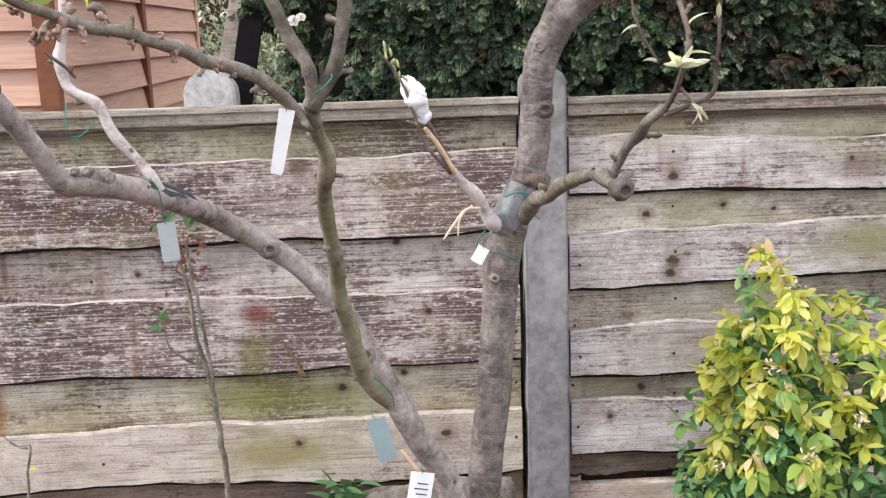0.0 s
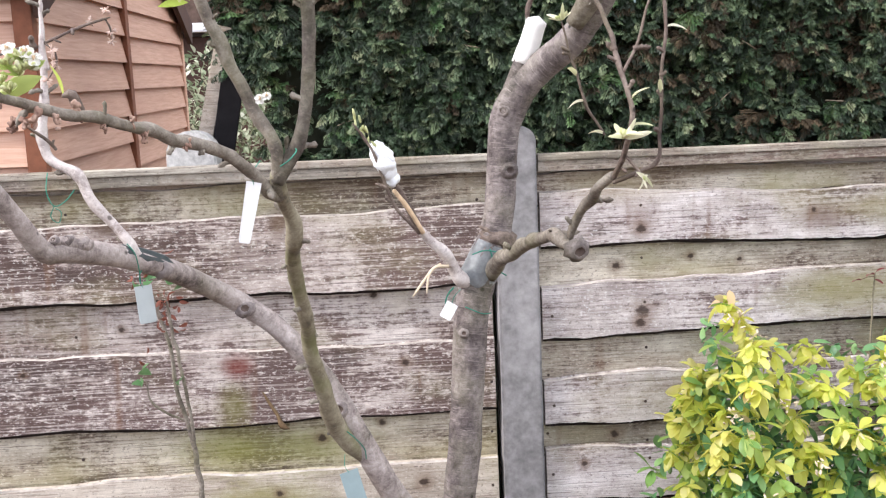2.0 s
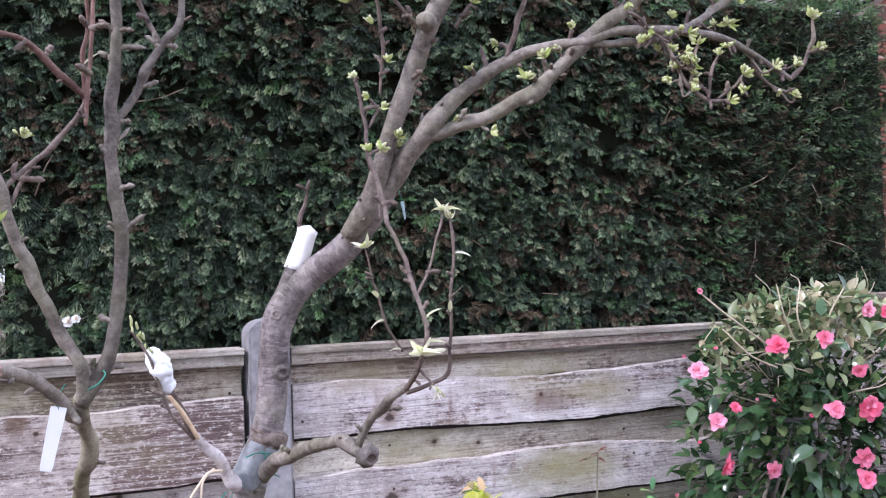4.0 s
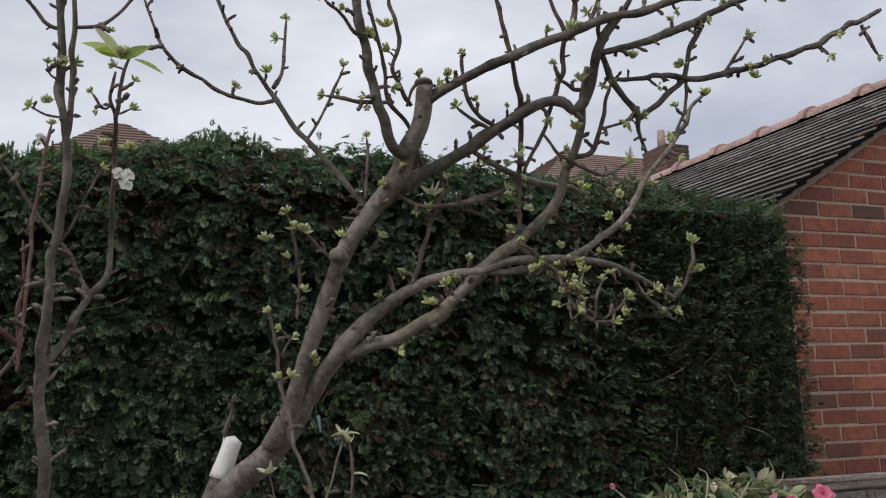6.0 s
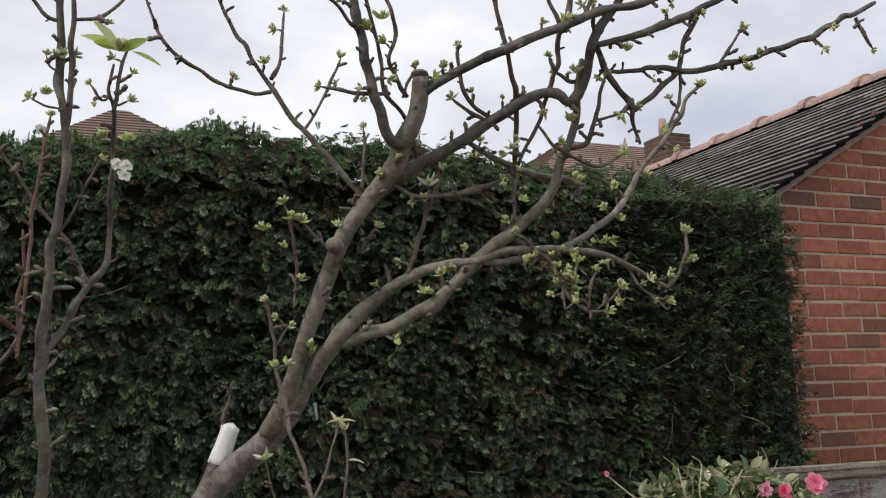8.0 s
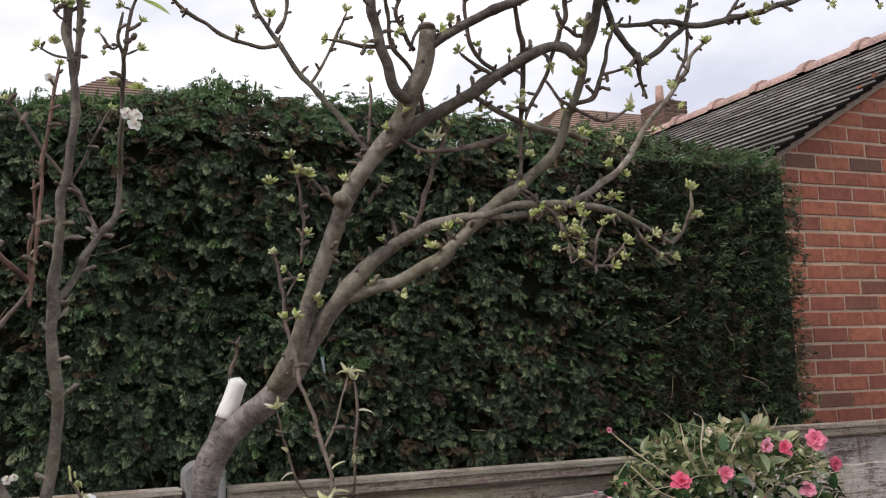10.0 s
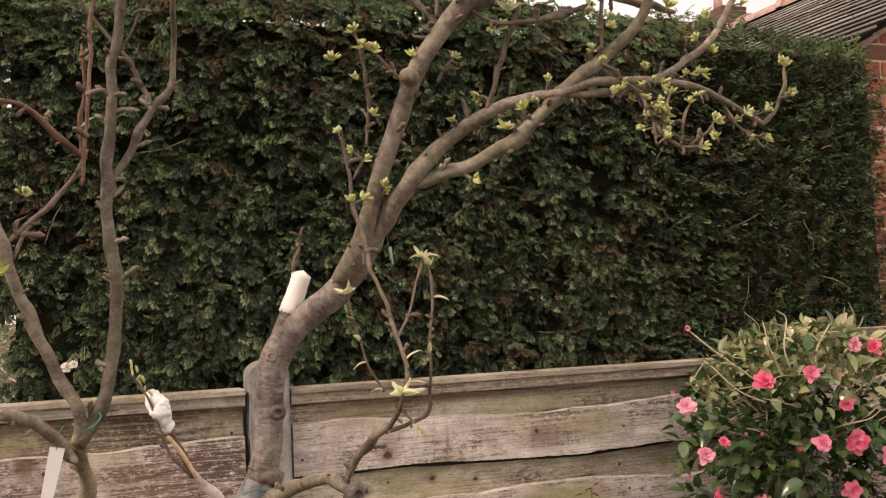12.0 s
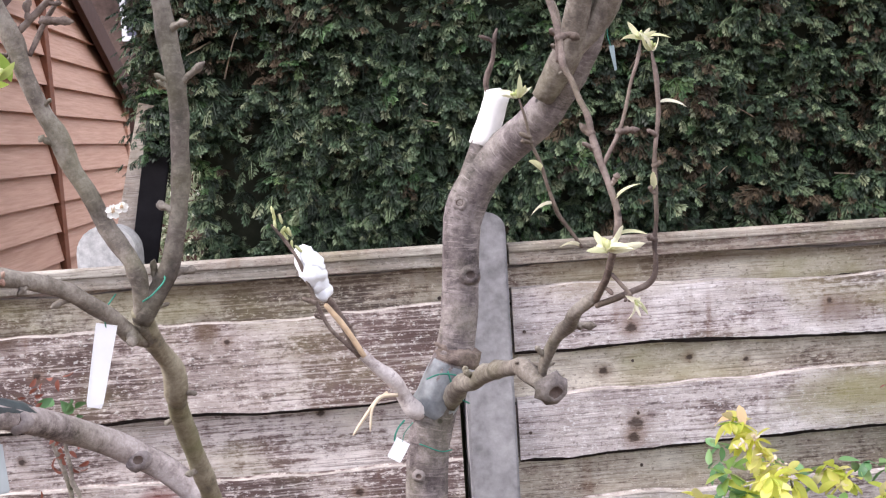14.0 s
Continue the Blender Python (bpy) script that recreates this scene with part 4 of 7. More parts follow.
grow("limb", [(0.678, 1.75, 1.687, 0.0084), (0.755, 1.755, 1.692, 0.0098), (0.834, 1.77, 1.711, 0.01), (0.935, 1.79, 1.747, 0.0096), (1.033, 1.82, 1.802, 0.0093), (1.121, 1.85, 1.874, 0.0089), (1.198, 1.88, 1.964, 0.0085), (1.272, 1.89, 2.037, 0.0079), (1.314, 1.88, 2.097, 0.0072), (1.338, 1.87, 2.149, 0.0065), (1.378, 1.86, 2.188, 0.0051)])
grow("twig", [(1.17, 1.775, 1.644, 0.0059), (1.209, 1.78, 1.679, 0.0053), (1.233, 1.783, 1.734, 0.0047), (1.241, 1.786, 1.776, 0.0041)])
grow("twig", [(1.058, 1.765, 1.687, 0.0052), (1.081, 1.77, 1.649, 0.0039), (1.128, 1.774, 1.624, 0.0033), (1.177, 1.774, 1.611, 0.0033)])
grow("twig", [(0.828, 1.745, 1.71, 0.0043), (0.845, 1.73, 1.671, 0.0043), (0.86, 1.72, 1.627, 0.0049), (0.884, 1.71, 1.595, 0.0049), (0.919, 1.7, 1.576, 0.0043), (0.952, 1.7, 1.578, 0.0037)])
grow("twig", [(0.874, 1.715, 1.608, 0.0037), (0.878, 1.71, 1.65, 0.0037), (0.891, 1.71, 1.688, 0.0031)])
grow("twig", [(0.905, 1.7, 1.582, 0.0037), (0.913, 1.7, 1.625, 0.0037), (0.933, 1.7, 1.668, 0.0031)])
grow("twig", [(0.927, 1.7, 1.582, 0.0031), (0.965, 1.7, 1.607, 0.0031), (0.988, 1.7, 1.632, 0.0031)])
grow("twig", [(0.864, 1.72, 1.621, 0.0031), (0.83, 1.71, 1.613, 0.003)])
grow("limb", [(0.507, 1.67, 2.013, 0.0128), (0.547, 1.65, 2.044, 0.0122), (0.626, 1.61, 2.087, 0.0122), (0.74, 1.57, 2.139, 0.0123), (0.797, 1.55, 2.161, 0.0118), (0.862, 1.54, 2.192, 0.0113), (0.964, 1.52, 2.223, 0.0102), (1.053, 1.5, 2.247, 0.0097), (1.162, 1.48, 2.289, 0.0086)])
grow("limb", [(0.487, 1.71, 1.92, 0.0152), (0.456, 1.7, 1.931, 0.015), (0.432, 1.69, 1.977, 0.0126), (0.41, 1.68, 2.049, 0.012), (0.391, 1.67, 2.122, 0.012), (0.375, 1.66, 2.188, 0.012), (0.358, 1.65, 2.267, 0.0114)])
grow("limb", [(0.454, 1.79, 1.829, 0.019), (0.505, 1.77, 1.872, 0.0191), (0.572, 1.74, 1.912, 0.0174), (0.64, 1.71, 1.952, 0.0162), (0.708, 1.68, 1.999, 0.0139), (0.776, 1.65, 2.037, 0.0139), (0.813, 1.63, 2.038, 0.0133), (0.841, 1.62, 2.021, 0.0133), (0.867, 1.6, 2.061, 0.0127), (0.874, 1.58, 2.131, 0.0121), (0.892, 1.57, 2.17, 0.0133), (0.926, 1.55, 2.215, 0.0085), (0.953, 1.53, 2.274, 0.0073)])
grow("limb", [(0.646, 1.72, 1.94, 0.0072), (0.719, 1.74, 1.915, 0.0086), (0.812, 1.76, 1.895, 0.0094), (0.91, 1.78, 1.886, 0.009), (0.968, 1.79, 1.884, 0.0065)])
grow("twig", [(0.479, 1.77, 1.856, 0.0048), (0.528, 1.75, 1.824, 0.0053), (0.595, 1.74, 1.827, 0.0066), (0.668, 1.74, 1.843, 0.0073), (0.73, 1.74, 1.869, 0.0055)])
grow("twig", [(0.533, 1.82, 1.666, 0.006), (0.55, 1.8, 1.724, 0.006), (0.564, 1.78, 1.789, 0.0054), (0.581, 1.76, 1.847, 0.0048), (0.583, 1.75, 1.906, 0.0042)])
grow("limb", [(0.448, 1.81, 1.812, 0.009), (0.421, 1.82, 1.849, 0.009), (0.366, 1.84, 1.918, 0.0078), (0.322, 1.855, 1.976, 0.0079), (0.286, 1.86, 2.021, 0.0072), (0.253, 1.87, 2.071, 0.0073), (0.216, 1.87, 2.125, 0.0054), (0.18, 1.87, 2.184, 0.0054), (0.15, 1.87, 2.238, 0.0048), (0.123, 1.87, 2.292, 0.0042), (0.109, 1.87, 2.328, 0.0036)])
grow("twig", [(0.25, 1.87, 2.065, 0.006), (0.216, 1.87, 2.059, 0.0048), (0.156, 1.87, 2.071, 0.0048), (0.103, 1.87, 2.098, 0.0047), (0.057, 1.87, 2.12, 0.0047), (0.022, 1.87, 2.16, 0.0041), (-0.001, 1.87, 2.212, 0.0035), (-0.018, 1.87, 2.26, 0.0035)])
grow("twig", [(0.25, 1.87, 2.093, 0.0055), (0.268, 1.87, 2.124, 0.0049), (0.275, 1.87, 2.182, 0.0043), (0.281, 1.87, 2.25, 0.0037)])
grow("twig", [(0.318, 1.855, 1.981, 0.0042), (0.344, 1.85, 2.023, 0.0036), (0.371, 1.845, 2.081, 0.0037), (0.399, 1.84, 2.146, 0.0031)])
grow("twig", [(0.535, 1.75, 1.91, 0.0054), (0.516, 1.73, 1.958, 0.0053), (0.487, 1.71, 1.993, 0.0053), (0.449, 1.7, 2.027, 0.0052), (0.439, 1.69, 2.073, 0.0046), (0.428, 1.68, 2.124, 0.0046), (0.41, 1.67, 2.179, 0.0046), (0.391, 1.66, 2.252, 0.004)])
grow("twig", [(0.459, 1.7, 2.028, 0.0041), (0.41, 1.7, 2.023, 0.0052), (0.356, 1.7, 2.024, 0.0046), (0.31, 1.7, 2.028, 0.0034)])
grow("twig", [(0.493, 1.69, 2.02, 0.0053), (0.468, 1.68, 2.055, 0.0052), (0.45, 1.67, 2.092, 0.0046), (0.46, 1.66, 2.144, 0.0052), (0.446, 1.65, 2.188, 0.0046), (0.432, 1.64, 2.243, 0.004)])
grow("twig", [(0.385, 1.67, 2.151, 0.0046), (0.362, 1.66, 2.151, 0.0045), (0.338, 1.65, 2.18, 0.004), (0.298, 1.64, 2.209, 0.0034)])
grow("twig", [(0.479, 1.68, 2.014, 0.0035), (0.488, 1.67, 2.047, 0.0035), (0.502, 1.66, 2.076, 0.0029)])
grow("twig", [(0.432, 1.815, 1.845, 0.0042), (0.437, 1.82, 1.89, 0.0042), (0.443, 1.82, 1.946, 0.0036), (0.44, 1.82, 1.984, 0.003)])
grow("twig", [(0.383, 1.82, 1.807, 0.003), (0.41, 1.81, 1.803, 0.0036), (0.432, 1.8, 1.811, 0.0036)])
grow("twig", [(0.636, 1.58, 2.252, 0.0041), (0.646, 1.58, 2.203, 0.0052), (0.669, 1.59, 2.155, 0.0058), (0.681, 1.6, 2.117, 0.0059)])
grow("twig", [(0.685, 1.6, 2.111, 0.0053), (0.707, 1.63, 2.068, 0.0065), (0.735, 1.67, 2.033, 0.0073), (0.75, 1.7, 1.98, 0.0067), (0.75, 1.72, 1.91, 0.0055), (0.754, 1.73, 1.837, 0.0049), (0.752, 1.735, 1.769, 0.0049)])
grow("twig", [(0.692, 1.69, 1.988, 0.0054), (0.642, 1.68, 2.009, 0.0054), (0.613, 1.67, 2.047, 0.0047), (0.6, 1.66, 2.092, 0.0047), (0.595, 1.65, 2.128, 0.0047)])
grow("twig", [(0.674, 1.69, 1.984, 0.0048), (0.622, 1.68, 2.002, 0.0048), (0.586, 1.67, 2.02, 0.0035)])
grow("twig", [(0.799, 1.64, 2.042, 0.0061), (0.806, 1.61, 2.096, 0.006), (0.805, 1.59, 2.139, 0.006), (0.789, 1.57, 2.18, 0.0053), (0.76, 1.56, 2.235, 0.0047), (0.75, 1.55, 2.267, 0.0041)])
grow("twig", [(0.799, 1.64, 2.042, 0.0048), (0.786, 1.66, 1.99, 0.0049), (0.763, 1.69, 1.928, 0.0049), (0.755, 1.7, 1.892, 0.0036)])
grow("twig", [(0.863, 1.68, 1.932, 0.0056), (0.895, 1.65, 1.939, 0.0061), (0.903, 1.63, 1.979, 0.0055), (0.91, 1.61, 2.043, 0.0049), (0.918, 1.6, 2.079, 0.0043)])
grow("twig", [(0.903, 1.63, 1.985, 0.0037), (0.946, 1.61, 1.998, 0.0037), (0.992, 1.6, 2.015, 0.0043)])
grow("twig", [(0.784, 1.66, 1.972, 0.0036), (0.823, 1.66, 1.93, 0.0043), (0.87, 1.66, 1.908, 0.0043), (0.926, 1.66, 1.893, 0.0049), (0.993, 1.67, 1.925, 0.0038)])
grow("limb", [(0.886, 1.575, 2.137, 0.0084), (0.956, 1.56, 2.156, 0.0097), (1.054, 1.55, 2.195, 0.0105), (1.142, 1.54, 2.241, 0.01), (1.248, 1.53, 2.289, 0.0083), (1.376, 1.52, 2.343, 0.0065)])
grow("limb", [(0.907, 1.6, 2.09, 0.0049), (0.97, 1.59, 2.096, 0.0061), (1.052, 1.58, 2.102, 0.0075), (1.139, 1.575, 2.105, 0.0088), (1.231, 1.57, 2.129, 0.0089), (1.31, 1.565, 2.157, 0.0084), (1.409, 1.56, 2.194, 0.0086), (1.532, 1.555, 2.251, 0.0081), (1.603, 1.55, 2.287, 0.0082), (1.679, 1.55, 2.329, 0.0069)])
grow("limb", [(0.991, 1.6, 2.009, 0.0074), (1.047, 1.59, 2.056, 0.0081), (1.097, 1.58, 2.103, 0.0075), (1.107, 1.565, 2.164, 0.0063), (1.14, 1.55, 2.222, 0.0063)])
grow("limb", [(0.883, 1.58, 2.151, 0.0073), (0.916, 1.59, 2.101, 0.0085), (0.947, 1.6, 2.056, 0.0086), (0.985, 1.6, 2.019, 0.0086), (0.992, 1.61, 1.98, 0.0055), (1.013, 1.62, 1.94, 0.0049)])
grow("twig", [(1.611, 1.55, 2.281, 0.0055), (1.632, 1.55, 2.24, 0.0055), (1.655, 1.55, 2.209, 0.0034)])
grow("twig", [(1.104, 1.58, 2.097, 0.005), (1.1, 1.58, 2.057, 0.0044), (1.081, 1.58, 2.01, 0.0037), (1.069, 1.59, 1.974, 0.0031)])
grow("twig", [(1.208, 1.57, 2.131, 0.0038), (1.244, 1.57, 2.175, 0.0039), (1.276, 1.57, 2.219, 0.0032)])
grow("twig", [(0.803, 1.56, 2.159, 0.0065), (0.814, 1.55, 2.213, 0.0065), (0.806, 1.54, 2.271, 0.0059)])
grow("twig", [(0.839, 1.55, 2.179, 0.0053), (0.863, 1.55, 2.226, 0.0054), (0.868, 1.54, 2.28, 0.0048)])
grow("twig", [(0.865, 1.63, 2.071, 0.0055), (0.831, 1.62, 2.07, 0.0048), (0.804, 1.62, 2.08, 0.0042)])
grow("twig", [(0.801, 1.74, 1.707, 0.0037), (0.776, 1.73, 1.735, 0.0043), (0.792, 1.735, 1.718, 0.0031)])
grow("twig", [(0.749, 1.735, 1.75, 0.0043), (0.779, 1.73, 1.732, 0.0037), (0.792, 1.73, 1.716, 0.0031)])
grow("twig", [(0.38, 1.82, 1.705, 0.0041), (0.344, 1.82, 1.728, 0.0041), (0.314, 1.82, 1.756, 0.0035), (0.299, 1.82, 1.774, 0.0029)])
grow("twig", [(0.43, 1.82, 1.718, 0.0036), (0.45, 1.82, 1.749, 0.0036), (0.467, 1.82, 1.768, 0.003)])
grow("twig", [(0.298, 1.88, 1.599, 0.0029), (0.294, 1.85, 1.684, 0.0041), (0.278, 1.83, 1.775, 0.0035), (0.262, 1.82, 1.81, 0.0029)])
grow("limb", [(0.107, 2.13, 0.86, 0.0187), (0.128, 2.05, 0.902, 0.0168), (0.149, 1.93, 0.939, 0.0147), (0.169, 1.81, 0.969, 0.0128), (0.179, 1.75, 0.972, 0.0132), (0.196, 1.725, 0.959, 0.0139)])
grow("limb", [(0.194, 1.735, 0.97, 0.007), (0.199, 1.72, 1, 0.0082), (0.215, 1.68, 1.04, 0.0088), (0.231, 1.63, 1.071, 0.0093), (0.238, 1.61, 1.082, 0.0104)])
grow("twig", [(0.239, 1.61, 1.078, 0.0061), (0.246, 1.57, 1.115, 0.0059), (0.25, 1.54, 1.175, 0.0054), (0.238, 1.56, 1.242, 0.005), (0.225, 1.6, 1.319, 0.0047), (0.215, 1.64, 1.392, 0.0048), (0.205, 1.67, 1.465, 0.0044)])
grow("twig", [(0.222, 1.665, 1.353, 0.0046), (0.223, 1.68, 1.414, 0.0047), (0.211, 1.69, 1.456, 0.0047), (0.213, 1.7, 1.509, 0.0048), (0.204, 1.7, 1.552, 0.0048), (0.193, 1.7, 1.593, 0.0037)])
grow("twig", [(0.217, 1.7, 1.509, 0.0032), (0.228, 1.7, 1.528, 0.0027), (0.239, 1.7, 1.541, 0.0021)])
grow("twig", [(0.212, 1.545, 1.144, 0.0029), (0.184, 1.54, 1.193, 0.0029), (0.168, 1.53, 1.243, 0.0024), (0.149, 1.52, 1.303, 0.002)])
grow("twig", [(0.242, 1.555, 1.229, 0.0033), (0.263, 1.555, 1.27, 0.0029), (0.276, 1.555, 1.315, 0.0029), (0.289, 1.555, 1.36, 0.0025)])
grow("twig", [(0.239, 1.61, 1.072, 0.0052), (0.268, 1.585, 1.086, 0.0052), (0.293, 1.57, 1.103, 0.0047), (0.298, 1.56, 1.139, 0.0034), (0.296, 1.555, 1.215, 0.0034), (0.305, 1.555, 1.29, 0.0034), (0.3, 1.555, 1.348, 0.0029)])
grow("twig", [(0.249, 1.57, 1.111, 0.003), (0.261, 1.56, 1.094, 0.003), (0.268, 1.555, 1.083, 0.0025)])
grow("graft", [(0.069, 2.14, 0.833, 0.0144), (0.034, 2.115, 0.877, 0.0141), (0.006, 2.095, 0.912, 0.0134), (-0.027, 2.075, 0.953, 0.01), (-0.043, 2.068, 0.973, 0.0073)])
grow("twig", [(-0.032, 2.07, 0.959, 0.0095), (-0.058, 2.06, 1.013, 0.0083), (-0.078, 2.05, 1.05, 0.0067), (-0.097, 2.04, 1.097, 0.0051)])
grow("twig", [(-0.043, 2.06, 0.966, 0.0037), (-0.079, 2.04, 1.015, 0.0036), (-0.099, 2.03, 1.062, 0.0036), (-0.117, 2.02, 1.118, 0.003), (-0.131, 2.02, 1.143, 0.003), (-0.152, 2.01, 1.173, 0.0025)])
grow("root", [(0.021, 2.09, 0.886, 0.0037), (-0.007, 2.08, 0.886, 0.0037), (-0.03, 2.07, 0.863, 0.0032), (-0.053, 2.06, 0.834, 0.0026)])
grow("root", [(0.005, 2.09, 0.892, 0.0032), (-0.019, 2.07, 0.874, 0.0026), (-0.026, 2.06, 0.838, 0.0021)])
grow("limb", [(-0.63, 1.8, 1.277, 0.0068), (-0.633, 1.8, 1.308, 0.0063), (-0.634, 1.8, 1.335, 0.0054), (-0.635, 1.8, 1.357, 0.0036), (-0.633, 1.8, 1.383, 0.0031)])
grow("twig", [(-0.632, 1.8, 1.319, 0.0031), (-0.598, 1.79, 1.331, 0.0027), (-0.559, 1.78, 1.344, 0.0027), (-0.519, 1.78, 1.355, 0.0022)])
grow("twig", [(-0.634, 1.8, 1.315, 0.0027), (-0.661, 1.79, 1.313, 0.0027), (-0.689, 1.78, 1.304, 0.0022), (-0.72, 1.78, 1.293, 0.0022)])
grow("twig", [(-0.626, 1.8, 1.151, 0.0032), (-0.635, 1.78, 1.17, 0.0031), (-0.65, 1.77, 1.184, 0.0027), (-0.658, 1.76, 1.191, 0.0027)])

# knobs, spurs and cut scars along the limbs
spur_rng = np.random.default_rng(21)


def spur(p, d, size, material):
    a = np.array(p, float)
    d = np.array(d, float)
    d /= np.linalg.norm(d)
    bend = spur_rng.normal(0, 0.25, 3)
    q = [(*(a + (d + bend * k) * size * k), size * w * spur_rng.uniform(0.85, 1.15)) for k, w in ((-0.4, 0.30), (0.1, 0.30), (0.32, 0.24), (0.5, 0.29), (0.7, 0.25), (0.9, 0.30), (1.1, 0.25), (1.28, 0.12))]
    me, c, t, r = tube("spur", q, material, 8, 0.20, 0, int(spur_rng.integers(1e6)), 0.5)
    put("spur", me, tree)
    return c[-1, :3], t[-1]


SPUR_TIPS = []
for c, t, rr, kind in BRANCHING:
    length = np.linalg.norm(np.diff(c[:, :3], axis=0), axis=1).sum()
    for _ in range(int(length / (0.048 if c[:, 2].mean() > 1.6 else 0.085) + spur_rng.random())):
        i = int(spur_rng.integers(2, len(c) - 1))
        d = np.cross(t[i], spur_rng.normal(0, 1, 3) * np.array([0.35, 1.0, 0.35]))
        d = d / (np.linalg.norm(d) + 1e-9) + np.array([0, -0.25, 0.2]) + t[i] * 0.35
        d /= np.linalg.norm(d)
        size = min(spur_rng.uniform(0.009, 0.019), 0.008 + rr[i]) if kind == "limb" else spur_rng.uniform(0.006, 0.017)
        tip = spur(c[i, :3] + d * rr[i] * 0.85, d, size, BARK_TWIG if kind == "twig" or c[i, 2] > 1.6 else BARK_LIMB)
        if c[i, 2] > (1.3 if c[i, 0] > 0 else 1.86) and spur_rng.random() < 0.27:
            SPUR_TIPS.append((*tip, 0.002))


BARK_RUST = bark("rusty_spur_bark", (0.50, 0.36, 0.28), (0.28, 0.17, 0.125), (0.10, 0.055, 0.045), 0.0, 0.8)
for x, y, z, d, size in ((-0.469, 1.285, 1.202, (0.2, -0.3, -1), 0.013), (-0.448, 1.312, 1.197, (-0.5, -0.2, 1), 0.016), (-0.430, 1.338, 1.190, (0.1, -0.3, -1), 0.011), (-0.404, 1.37, 1.181, (0.1, -0.3, 1), 0.012), (-0.394, 1.385, 1.177, (-0.1, -0.3, -1), 0.013), (-0.353, 1.445, 1.162, (0.0, -0.3, -1), 0.012),
                         (-0.509, 1.27, 1.196, (-0.3, -0.3, -1), 0.014), (-0.495, 1.26, 1.196, (0.3, -0.3, -0.8), 0.013), (-0.515, 1.245, 1.209, (-0.6, -0.3, 0.4), 0.012), (-0.480, 1.262, 1.205, (-0.2, -0.3, -1), 0.016)):
    bm = bmesh.new()
    way = Vector(d).normalized()
    for q in range(9):
        at = Vector((x, y, z)) + way * (0.002 + size * 0.11 * q) + Vector(spur_rng.normal(0, 0.0021, 3))
        blob(bm, at, (size * 0.19, size * 0.19, size * spur_rng.uniform(0.26, 0.42)), way + Vector(spur_rng.normal(0, 0.5, 3)), 6)
    part("spur", bm, BARK_RUST, tree, "rusty brown crinkled bud", True)


# dry pinkish tufts along the pale grafted twig
TUFT = plain("dry_pink_tuft", (0.66, 0.50, 0.42), 0.35, 150.0, 0.8, 0.2, 0.2)
for p in ((-0.528, 1.790, 1.366), (-0.551, 1.790, 1.351), (-0.522, 1.790, 1.319), (-0.615, 1.790, 1.309), (-0.616, 1.790, 1.291), (-0.521, 1.790, 1.334), (-0.615, 1.790, 1.303), (-0.610, 1.790, 1.284), (-0.627, 1.790, 1.261)):
    bm = bmesh.new()
    for q in range(13):
        way = Vector(spur_rng.normal(0, 1, 3))
        blob(bm, Vector(p) + way.normalized() * 0.005, (0.0011, 0.0011, 0.0050), way, 5)
    part("spur", bm, TUFT, tree, "dry pinkish bud tuft", True)
for pts in ([(-0.528, 1.785, 1.352, 0.0018), (-0.522, 1.788, 1.338, 0.0016), (-0.521, 1.79, 1.318, 0.0013)], [(-0.632, 1.80, 1.322, 0.0022), (-0.613, 1.792, 1.306, 0.0018), (-0.611, 1.79, 1.285, 0.0016), (-0.626, 1.79, 1.262, 0.0013)]):
    me, *_ = tube("twig", pts, BARK_TWIG, 6, 0.06, 2, 81, 0.7)
    put("twig", me, tree)
me, *_ = tube("spur", [(-0.461, 1.360, 1.202, 0.0075), (-0.465, 1.350, 1.220, 0.0062), (-0.477, 1.350, 1.219, 0.0030)], BARK_TWIG, 9, 0.12, 3, 77, 0.6)
put("spur", me, tree)
put("leaf", leaf_mesh("leaf", 0.040, 0.011, LIME_LEAF, 0.6, 0.15, 0.95, 7), tree, facing((-0.477, 1.350, 1.219), (-0.005, 0.0, 0.031), 0.4), "folded young green leaf")


def ring_scar(x, y, z, r, d):
    """A callused pruning scar: a swollen ring round a dark heart."""
    m = Matrix.Translation((x, y, z)) @ Vector(d).to_track_quat("Z", "Y").to_matrix().to_4x4()
    n, verts, faces, slots = 14, [], [], []
    rng = np.random.default_rng(int(abs(x) * 1e4))
    prof = ((1.7, -0.75), (1.30, 0.12), (0.95, 0.42), (0.65, 0.30), (0.32, 0.02))
    for rad, h in prof:
        for j in range(n):
            q = rad * (1 + rng.normal(0, 0.07))
            verts.append(m @ Vector((r * q * 1.15 * math.cos(2 * math.pi * j / n), r * q * math.sin(2 * math.pi * j / n), r * h)))
    for k in range(len(prof) - 1):
        for j in range(n):
            a, b = k * n + j, k * n + (j + 1) % n
            faces.append((a, b, b + n, a + n))
            slots.append(1 if k >= 3 else 0)
    faces.append(tuple((len(prof) - 1) * n + j for j in range(n)))
    me = mesh_of("scar", verts, faces, BARK_TRUNK)
    me.materials.append(SCAR_DARK)
    me.polygons.foreach_set("material_index", slots + [1])
    put("scar", me, tree, None, "dark pruning scar")


